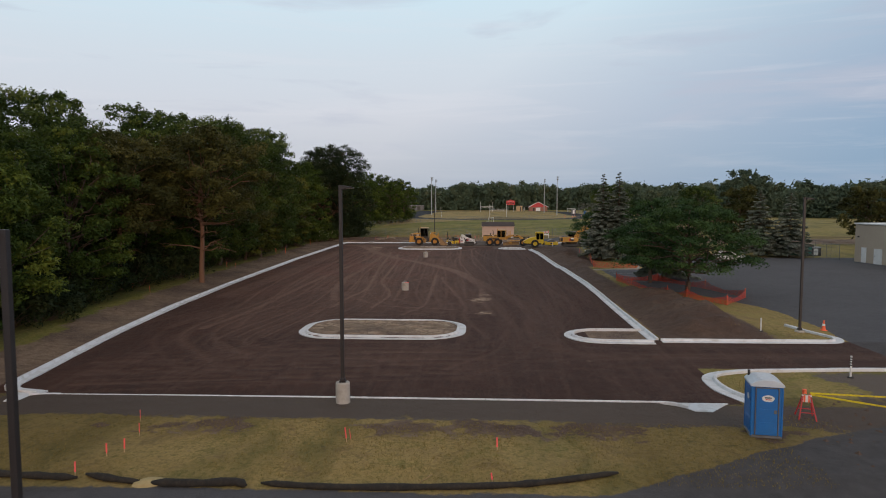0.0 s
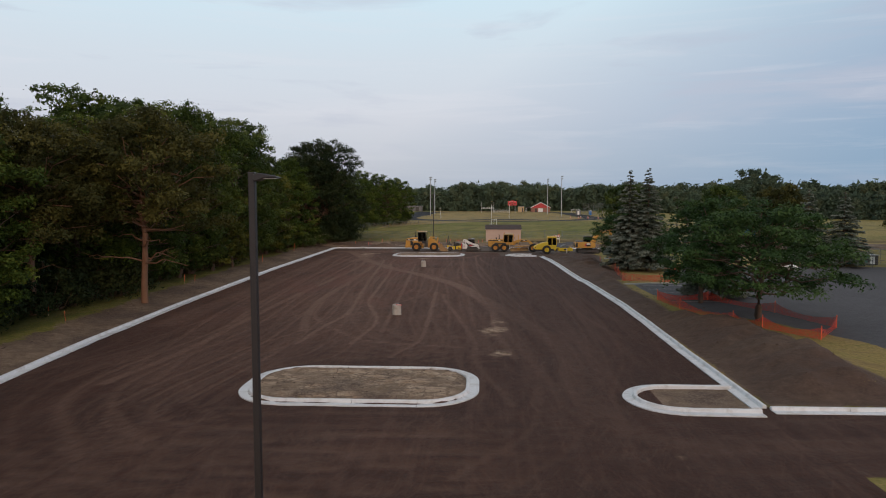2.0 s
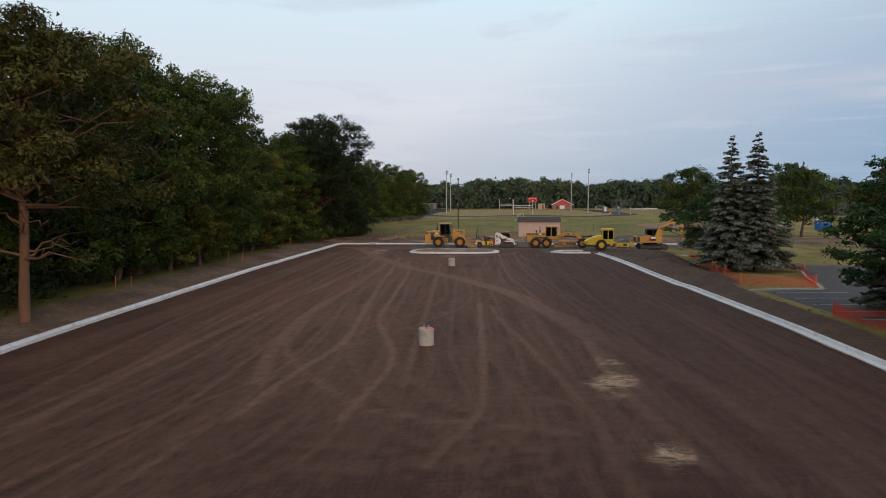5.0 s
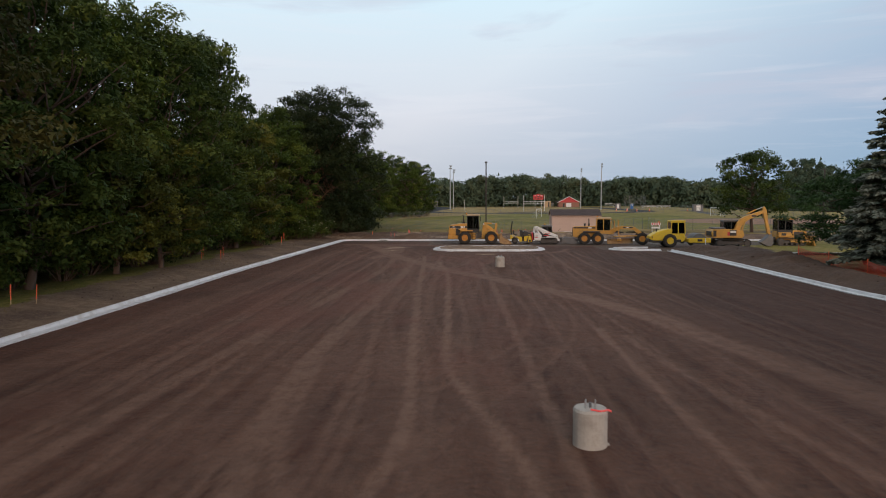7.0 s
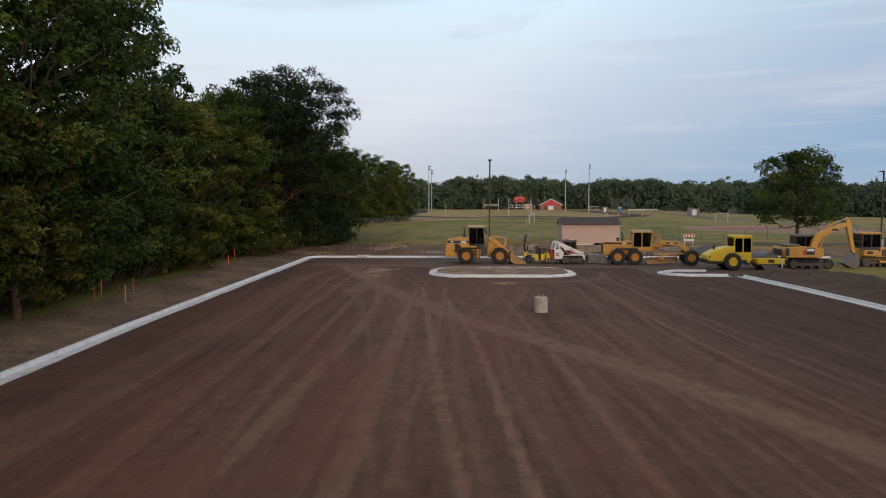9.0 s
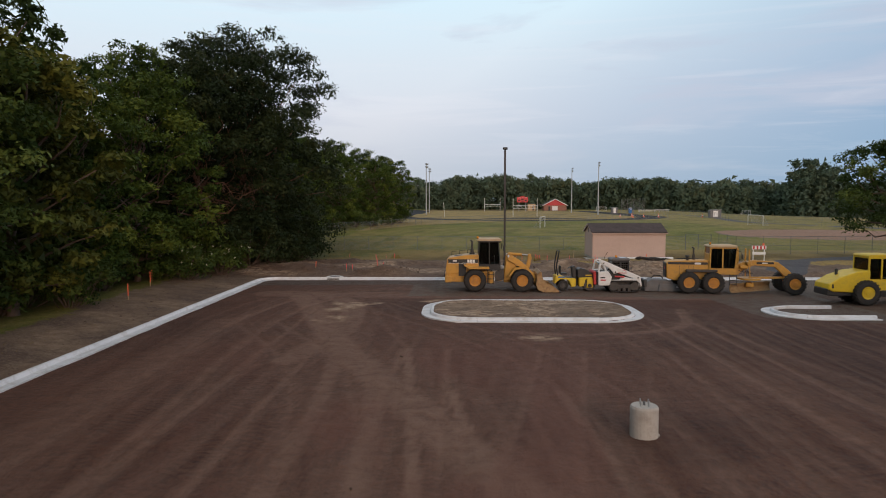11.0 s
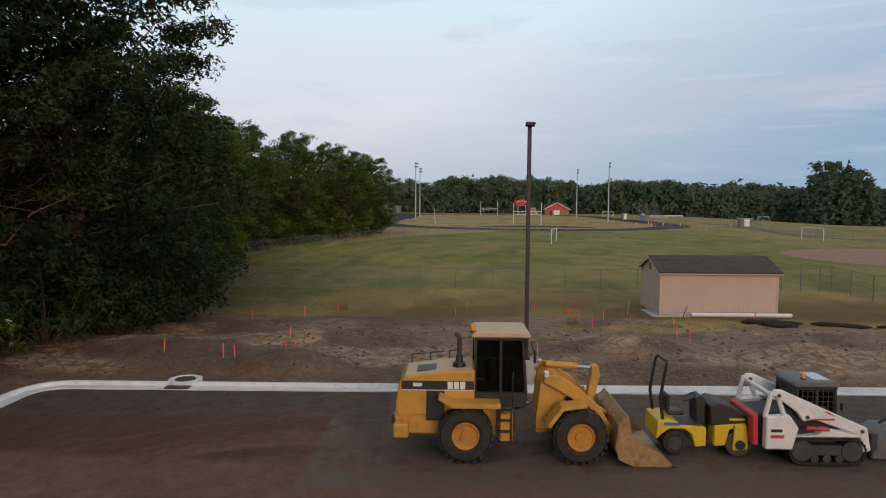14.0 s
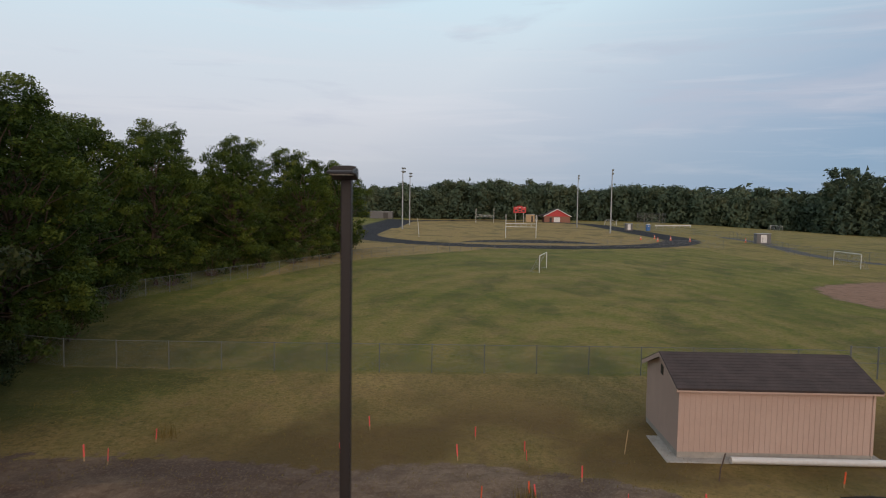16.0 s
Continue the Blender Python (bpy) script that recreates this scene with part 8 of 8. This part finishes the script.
# ---- school building, bins, car ----
def school():
    o = thing("school_building", "low beige block building with white steel doors", "building", pose(54.2, 98.0, 0, 0, 0, 8))
    wall = part("wall", box((17, -19, 2.6), (34, 38, 5.5), 0.02), BEIGE, o)
    part("parapet", box((17, -19, 5.42), (34.3, 38.3, 0.18), 0.02), WHITE, o, "pale metal roof edging")
    part("roof", box((17, -19, 5.3), (33.4, 37.4, 0.12), 0), GREY, o)
    for y, w_ in ((-1.9, 0.95), (-4.6, 1.5)):
        d = part("door", box((-0.03, y, 1.05), (0.08, w_, 2.1), 0.01), WHITE, o, "white steel door")
        part("handle", box((-0.09, y + w_ * 0.36, 1.05), (0.05, 0.04, 0.16), 0.008), GALV, d)
    part("wall_lamp", box((-0.1, -0.8, 3.6), (0.2, 0.2, 0.2), 0.03), BLACKPAINT, o)
    for k in range(7):
        part("block_course", box((-0.004, -9.5, 0.7 * (k + 1)), (0.012, 18.6, 0.02), 0), BEIGE, wall)


school()


def dumpster(x, y, turn):
    o = thing("dumpster", "teal green steel waste container", "dumpster", pose(x, y, 0, 0, 0, turn))
    body = part("body", prism([(-1.7, 0.2), (-1.9, 1.5), (1.9, 1.5), (1.7, 0.2)], -0.9, 0.9, 0.03), GREEN, o)
    for k in range(5):
        part("rib", box((-1.4 + 0.7 * k, -0.93, 0.85), (0.08, 0.06, 1.2), 0.01), GREEN, body)
    part("lid", box((0, 0, 1.55), (3.9, 1.95, 0.08), 0.02), BLACKPAINT, o, "black plastic lid")
    for sx in (-1, 1):
        part("castor", tube((sx * 1.3, -0.7, 0.1), (sx * 1.3, -0.6, 0.1), 0.1), BLACK, o)
        part("castor", tube((sx * 1.3, 0.7, 0.1), (sx * 1.3, 0.6, 0.1), 0.1), BLACK, o)


dumpster(50.3, 106.8, 5)
cabin_box("waste_bin", 53.2, 107.5, (1.6, 1.2, 1.3), DARKSTEEL, "dark steel bin in the enclosure", "bin")


def car(x, y, turn):
    o = thing("car", "white parked car behind the honey locusts", "car", pose(x, y, 0, 0, 0, turn))
    body = prism([(-2.2, 0.3), (-2.25, 0.8), (-2.0, 0.98), (0.9, 0.98), (2.0, 0.86), (2.2, 0.6), (2.2, 0.3)], -0.86, 0.86, 0.07, seg=2)
    body = part("body", body, WHITE, o)
    part("roof", prism([(-1.75, 0.95), (-1.2, 1.46), (0.1, 1.48), (0.95, 0.95)], -0.74, 0.74, 0.06, seg=2), WHITE, o)
    for s in (-1, 1):
        part("window", prism([(-1.5, 1.0), (-1.1, 1.38), (0.05, 1.4), (0.7, 1.0)], s * 0.748 - 0.006, s * 0.748 + 0.006, 0), GLASS, o)
        for wx in (-1.35, 1.35):
            wheel(o, wx, s * 0.78, 0.32, 0.2, GALV, lugs=0, hub=0.62, out=s)
    part("headlamp", box((2.17, -0.6, 0.68), (0.1, 0.36, 0.14), 0.03), GLASS, body)
    part("headlamp", box((2.17, 0.6, 0.68), (0.1, 0.36, 0.14), 0.03), GLASS, body)
    part("bumper", box((2.2, 0, 0.4), (0.14, 1.6, 0.2), 0.04), BLACKPAINT, body)


car(36.6, 97.5, -12)


# ---- small works gear ----
def stake(x, y, high, mat_, lean=0.0, turn=0.0, pinned=True):
    o = thing("survey_stake", "thin wooden survey stake with fluorescent pink top" if pinned else "thin bare wooden survey stake", "survey stake", pose(x, y, ground_at(x, y), lean, lean * 0.5, turn), group="survey stakes")
    part("lath", box((0, 0, high / 2 - 0.1), (0.045, 0.014, high + 0.2), 0.003), LATH, o)
    if pinned:
        part("paint_band", box((0, 0, high * 0.62), (0.052, 0.02, high * 0.74), 0.002), mat_, o, "fluorescent painted upper half")
    return o


rs = np.random.RandomState(77)
for x, y in ((-20.1, 150.3), (-19.1, 150.0), (-18.5, 152.4), (-10.5, 154.3), (-6.9, 151.3), (-4.4, 152.0), (-4.4, 151.1), (-6.2, 153.4), (-11.2, 151.4), (-2.8, 149.1), (-4.0, 146.4), (-1.9, 146.8), (0.5, 147.0), (-4.7, 147.8), (-4.5, 147.5), (-6.2, 147.4), (-22.1, 146.5), (-19.1, 142.7), (-18.4, 140.1), (-21.2, 139.4), (-7.7, 140.0), (-0.2, 144.4), (-0.3, 142.3), (5.8, 149.2), (-23.7, 139.3), (-20.7, 139.4), (-18.8, 140.6)):
    stake(x, y, 0.5 + 0.12 * rs.rand(), PINK if rs.rand() < 0.7 else ORANGE, rs.normal() * 5, rs.rand() * 180)
stake(-0.6, 152.3, 0.95, PINK, 6, 20, False)
for x, y in ((-30.4, 80.4), (-29.6, 81.0), (-31.1, 102.7), (-29.9, 103.6), (-31.9, 104.8), (-30.7, 106.1), (-30.9, 122.8), (-32.5, 129.0), (-32.9, 130.1), (-33.1, 57.3), (-32.0, 61.0), (-28.8, 58.1)):
    stake(x, y, 0.95, ORANGE, rs.normal() * 2, rs.rand() * 180)
for x, y, h in ((-12.4, 25.0, 0.45), (-11.6, 23.4, 0.5), (-11.3, 21.8, 0.5), (-11.7, 21.4, 0.48), (-12.0, 20.1, 0.48), (-3.8, 23.2, 0.55), (-3.65, 23.25, 0.5), (1.6, 22.6, 0.45), (1.4, 20.3, 0.3), (16.7, 107.0, 0.8)):
    stake(x, y, h, PINK, rs.normal() * 6, rs.rand() * 180)
stake(-0.9, 20.1, 0.55, PINK, 48, 60, False)


def marker_post(x, y, high, banded):
    o = thing("marker_post", "white plastic marker post" + (" with black bands" if banded else ""), "marker post", pose(x, y, ground_at(x, y)))
    part("post", tube((0, 0, -0.1), (0, 0, high), 0.045, seg=14), WHITE, o)
    part("foot", tube((0, 0, 0), (0, 0, 0.05), 0.16, 0.13, seg=16), BLACK, o)
    if banded:
        for k in range(4):
            part("band", tube((0, 0, high * 0.55 + 0.12 * k), (0, 0, high * 0.55 + 0.12 * k + 0.06), 0.048, seg=14), BLACKPAINT, o, "black band")


marker_post(19.4, 33.7, 1.1, True)
marker_post(19.6, 44.9, 0.9, False)
marker_post(13.9, 121.2, 0.9, False)


def cone(x, y, s=1.0):
    o = thing("traffic_cone", "orange traffic cone with a white band", "traffic cone", pose(x, y, ground_at(x, y)) @ Matrix.Scale(s, 4), group="traffic cones")
    part("base", box((0, 0, 0.02), (0.36, 0.36, 0.04), 0.01), ORANGE, o)
    part("cone_body", moved(lathe([(0.14, 0.03), (0.035, 0.7), (0.002, 0.7)], 20), Matrix()), ORANGE, o)
    part("band", lathe([(0.098, 0.32), (0.075, 0.46), (0.073, 0.46), (0.096, 0.32)], 20), WHITE, o, "white reflective band")


cone(24.2, 46.0)
for x, y in ((41.5, 292), (43.5, 286), (36.5, 286), (39.0, 281), (47, 283), (59.8, 283)):
    cone(x, y, 1.4)


def barricade(x, y):
    o = thing("barricade", "red folding barricade with an orange lamp", "barricade", pose(x, y, ground_at(x, y), 0, 0, -15))
    for s in (-1, 1):
        for sx in (-1, 1):
            part("leg", tube((sx * 0.32, s * 0.42, 0), (sx * 0.12, 0, 1.02), 0.026, seg=8), RED, o, "red tube leg")
        part("stretcher", tube((-0.25, s * 0.3, 0.3), (0.25, s * 0.3, 0.3), 0.018, seg=6), RED, o)
    board = part("board", box((0, -0.05, 0.82), (0.36, 0.03, 0.3), 0.005), WHITE, o, "white and orange striped board")
    for k in range(2):
        part("stripe", moved(box((-0.08 + 0.16 * k, -0.07, 0.82), (0.06, 0.012, 0.29), 0), Matrix()), ORANGE, board)
    part("lamp", tube((-0.08, 0, 1.02), (-0.08, 0, 1.18), 0.085, seg=14), ORANGE, o, "round orange warning lamp")


barricade(14.2, 27.25)


def ribbon(name, a, b, sag, label):
    n = 14
    vs, fs = [], []
    for i in range(n + 1):
        f = i / n
        p = Vector(a).lerp(Vector(b), f) - Vector((0, 0, sag * 4 * f * (1 - f)))
        for dz in (-0.035, 0.035):
            vs.append((p.x, p.y + 0.01 * math.sin(9 * f), p.z + dz))
    for i in range(n):
        fs.append((2 * i, 2 * i + 2, 2 * i + 3, 2 * i + 1))
    m = bpy.data.meshes.new(name)
    m.from_pydata(vs, [], fs)
    m.materials.append(TAPE)
    m.materials.append(BLACKPAINT)
    for i in range(n):
        m.polygons[i].material_index = 0
    ob = new(name, m)
    sol = ob.modifiers.new("thickness", "SOLIDIFY")
    sol.thickness = 0.004
    return tagged(ob, label, "barrier tape")


TAPE = surface("yellow_barrier_tape", (0.75, 0.62, 0.02), (0.7, 0.56, 0.02), 2.0, 14, (0.35, 0.5), bump=0.02, dirt=(0.06, 0.05, 0.02), dirt_amount=0.6)
ribbon("barrier_tape", (14.3, 27.2, 1.05), (24.5, 26.6, 0.95), 0.05, "yellow and black barrier tape strung from the barricade")
ribbon("barrier_tape", (14.3, 27.2, 1.0), (21.0, 24.2, 0.75), 0.06, "yellow and black barrier tape strung from the barricade")


def works_sign(x, y):
    o = thing("works_sign", "striped red and white works barrier with a lamp", "sign", pose(x, y, ground_at(x, y)))
    for sx in (-1, 1):
        part("post", box((sx * 0.5, 0, 0.7), (0.06, 0.06, 1.5), 0.005), WHITE, o)
    top = part("board", box((0, -0.04, 1.3), (1.3, 0.04, 0.34), 0.005), WHITE, o)
    for k in range(4):
        part("stripe", box((-0.48 + 0.32 * k, -0.066, 1.3), (0.15, 0.012, 0.33), 0), RED, top)
    part("board", box((0, -0.04, 0.78), (1.2, 0.04, 0.24), 0.005), WHITE, o)
    part("lamp", tube((0.4, 0, 1.48), (0.4, 0, 1.68), 0.09), ORANGE, o)


works_sign(15.2, 146.6)


# ---- filter socks, slabs, drains ----
def sock(pts, r=0.13, label="black mesh filter sock laid along the ground"):
    line = smooth_line(pts, 0.4)
    rs_ = np.random.RandomState(int(abs(pts[0][0] * 10)))
    P = [(x, y, ground_at(x, y) + r * 0.7) for x, y in line]
    R = [r * (0.8 + 0.35 * rs_.rand()) * (0.35 if i in (0, len(P) - 1) else 1) for i in range(len(P))]
    bm, rings = bmesh.new(), []
    for i, (p, q) in enumerate(zip(P, R)):
        d = Vector(P[min(i + 1, len(P) - 1)]) - Vector(P[max(i - 1, 0)])
        side_ = Vector((-d.y, d.x, 0)).normalized()
        rings.append([bm.verts.new(Vector(p) + side_ * q * math.cos(a) + Vector((0, 0, 0.85 * q * math.sin(a)))) for a in [k * math.pi / 5 for k in range(10)]])
    for a, b in zip(rings, rings[1:]):
        for k in range(10):
            bm.faces.new((a[k], a[(k + 1) % 10], b[(k + 1) % 10], b[k]))
    for ring in (rings[0], rings[-1]):
        bm.faces.new(ring)
    return solid("filter_sock", bm, SOCK, label, "filter sock", smooth=True)


sock([(-16.5, 20.1), (-14.4, 19.95), (-11.75, 19.8)])
sock([(-11.6, 20.05), (-10.4, 19.75), (-9.5, 19.6)])
sock([(-9.2, 19.55), (-7.6, 19.6), (-6.6, 19.75), (-6.2, 19.5)], 0.15)
sock([(-5.8, 19.75), (-3.5, 19.6), (-0.5, 19.75), (2.5, 20.1), (5.4, 20.9)], 0.12)
heap = "black filter sock dumped in a heap on the grass"
sock([(4.2, 147.3), (5.4, 147.1), (6.6, 146.95)], 0.17, heap)
sock([(4.9, 147.8), (6.2, 147.6), (7.6, 147.5)], 0.15, heap)
sock([(5.2, 146.75), (5.9, 146.4), (6.8, 146.35)], 0.15, heap)
sock([(7.9, 147.2), (9.3, 146.8), (10.8, 146.6)], 0.15, heap)
sock([(11.1, 146.7), (12.4, 146.4), (13.6, 146.5)], 0.13, heap)
sock([(19.2, 113.0), (22, 113.3), (26, 113.0)], 0.18)
solid("straw_pile", lathe([(0.6, -0.05), (0.5, 0.12), (0.25, 0.22), (0.02, 0.25)], 14), STRAW, "small pile of straw by the filter sock", "straw", pose(-9.35, 19.7, ground_at(-9.35, 19.7), 0, 0, 20) @ Matrix.Diagonal((0.9, 0.55, 0.7, 1)))


def slab(name, poly, z0, z1, mat_, label, category="slab"):
    b = bmesh.new()
    f = b.faces.new([b.verts.new((x, y, z0)) for x, y in poly])
    r = bmesh.ops.extrude_face_region(b, geom=[f])
    bmesh.ops.translate(b, vec=(0, 0, z1 - z0), verts=[v for v in r["geom"] if isinstance(v, bmesh.types.BMVert)])
    bmesh.ops.recalc_face_normals(b, faces=b.faces)
    bevelled(b, 0.015)
    return solid(name, b, mat_, label, category, kind="structure")


slab("ramp_slab", [(9.35, 28.95), (10.0, 27.85), (10.7, 27.8), (11.75, 29.0)], -0.2, 0.035, CONCRETE, "pale concrete crossing ramp")
slab("apron_slab", [(-20.3, 28.9), (-18.2, 28.95), (-18.6, 27.9), (-20.0, 27.6)], -0.2, 0.05, CONCRETE, "pale concrete kerb apron")
slab("old_kerb", [(15.2, 84.0), (20.9, 85.2), (20.9, 85.4), (15.1, 84.2)], -0.2, 0.14, OLD_CONCRETE, "weathered kerb of the old car park", "kerb")
slab("old_kerb", [(20.9, 85.2), (22.9, 92), (24.9, 97.5), (24.7, 97.6), (22.7, 92.1), (20.7, 85.3)], -0.2, 0.14, OLD_CONCRETE, "weathered kerb of the old car park", "kerb")
slab("old_kerb", [(18.6, 114.2), (26, 113.9), (26, 114.15), (18.6, 114.45)], -0.2, 0.2, CONCRETE, "pale kerb beside the machines", "kerb")
for k in range(5):
    y = 72.5 + 2.7 * k
    slab("bay_line", [(16.8, y), (21.8, y + 0.3), (21.8, y + 0.4), (16.8, y + 0.1)], -0.05, ground_at(19, y) + 0.006, OLD_CONCRETE, "worn grey parking bay line", "bay line")


def drain(x, y, turn=0):
    o = thing("storm_drain", "concrete kerb inlet with an iron cover", "drain", pose(x, y, 0, 0, 0, turn))
    bm = lathe([(0.62, -0.2), (0.62, 0.17), (0.5, 0.19), (0.42, 0.14), (0.01, 0.14)], 26)
    part("surround", bm, CONCRETE, o)
    part("cover", tube((0, 0, 0.14), (0, 0, 0.17), 0.38, seg=24), DARKSTEEL, o, "round iron cover")
    part("grate", box((0, -0.75, 0.05), (0.9, 0.34, 0.05), 0.01), DARKSTEEL, o)


drain(-21.6, 136.35)
solid("cover_slab", lathe([(0.005, 0.0), (0.5, 0.0), (0.52, 0.05), (0.46, 0.1), (0.005, 0.12)], 18), STONE, "low dusty round concrete cover beside the south kerb", "cover slab", pose(-15.5, 28.45, 0.0))


# ---- loose stuff: clods, weeds, grass ----
def clods():
    rs_ = np.random.RandomState(5)
    vs, fs = [], []
    base = [(1, 0, 0), (-1, 0, 0), (0, 1, 0), (0, -1, 0), (0, 0, 1), (0, 0, -1)]
    tri = [(0, 2, 4), (2, 1, 4), (1, 3, 4), (3, 0, 4), (2, 0, 5), (1, 2, 5), (3, 1, 5), (0, 3, 5)]
    zones = [(900, -31, 12, 137.3, 147.5, 0.12), (700, 12.8, 18.5, 44, 116, 0.11), (350, -31, -27.5, 40, 134, 0.08), (500, -25, 10, 31, 134, 0.05), (160, 13, 19, 21, 30, 0.12), (120, -11, -0.5, 42.5, 47.8, 0.06), (120, -13.4, -3.2, 118.6, 124.2, 0.06)]
    for n, x0, x1, y0, y1, s in zones:
        xs, ys = x0 + (x1 - x0) * rs_.rand(n), y0 + (y1 - y0) * rs_.rand(n)
        zs = land(xs, ys)
        for x, y, z in zip(xs, ys, zs):
            r = s * (0.25 + 0.9 * rs_.rand() ** 2.5)
            j = len(vs)
            a = rs_.rand() * 6.28
            for bx, by, bz in base:
                k = r * (0.6 + 0.7 * rs_.rand())
                vs.append((x + k * (bx * math.cos(a) - by * math.sin(a)), y + k * (bx * math.sin(a) + by * math.cos(a)), z + 0.7 * k * bz))
            fs += [tuple(j + i for i in t_) for t_ in tri]
    ob = part("soil_clods", (vs, [], fs), STONE, None)
    tagged(ob, "scattered clods and stones on the graded soil", "clods", kind="stuff")


clods()


def grass_blades():
    rs_ = np.random.RandomState(6)
    P = []
    for n, x0, x1, y0, y1 in ((16000, -17, 12, 20.2, 25.8), (1200, 12.5, 15, 25, 33.5), (15000, -26, 16, 147.5, 162.5), (1500, -6.6, 3.4, 145.3, 146.9), (2500, -33, -29.0, 40, 134), (1500, 17.5, 23, 44.5, 60)):
        P.append(np.stack([x0 + (x1 - x0) * rs_.rand(n), y0 + (y1 - y0) * rs_.rand(n)], 1))
    P = np.vstack(P)
    keep = fbm(P[:, 0], P[:, 1], 3.0, 61.0) > 0.4
    P = P[keep]
    P = np.vstack([P, np.array([[-4.75, 147.5], [-18.4, 153.0], [13.5, 31.0]]).repeat(60, 0) + rs_.normal(size=(180, 2)) * 0.25])
    n = len(P)
    h = 0.03 + 0.06 * rs_.rand(n)
    h[-180:] = 0.35 + 0.25 * rs_.rand(180)
    a = rs_.rand(n) * 6.28
    z = land(P[:, 0], P[:, 1])
    wdt = 0.008 + 0.014 * rs_.rand(n)
    wdt[-180:] = 0.015
    c, s = np.cos(a), np.sin(a)
    v0 = np.stack([P[:, 0] - c * wdt, P[:, 1] - s * wdt, z - 0.02], 1)
    v1 = np.stack([P[:, 0] + c * wdt, P[:, 1] + s * wdt, z - 0.02], 1)
    v2 = np.stack([P[:, 0] + rs_.normal(size=n) * 0.05, P[:, 1] + rs_.normal(size=n) * 0.05, z + h], 1)
    v = np.stack([v0, v1, v2], 1).reshape(-1, 3)
    me = bpy.data.meshes.new("grass")
    me.from_pydata([tuple(p) for p in v], [], [(3 * i, 3 * i + 1, 3 * i + 2) for i in range(n)])
    at = me.attributes.new("tone", "FLOAT", "POINT")
    at.data.foreach_set("value", np.repeat(rs_.rand(n), 3).astype(np.float32))
    me.materials.append(GRASSBLADE)
    tagged(new("grass", me), "dry yellow grass tufts on the verges", "grass", kind="stuff")


grass_blades()
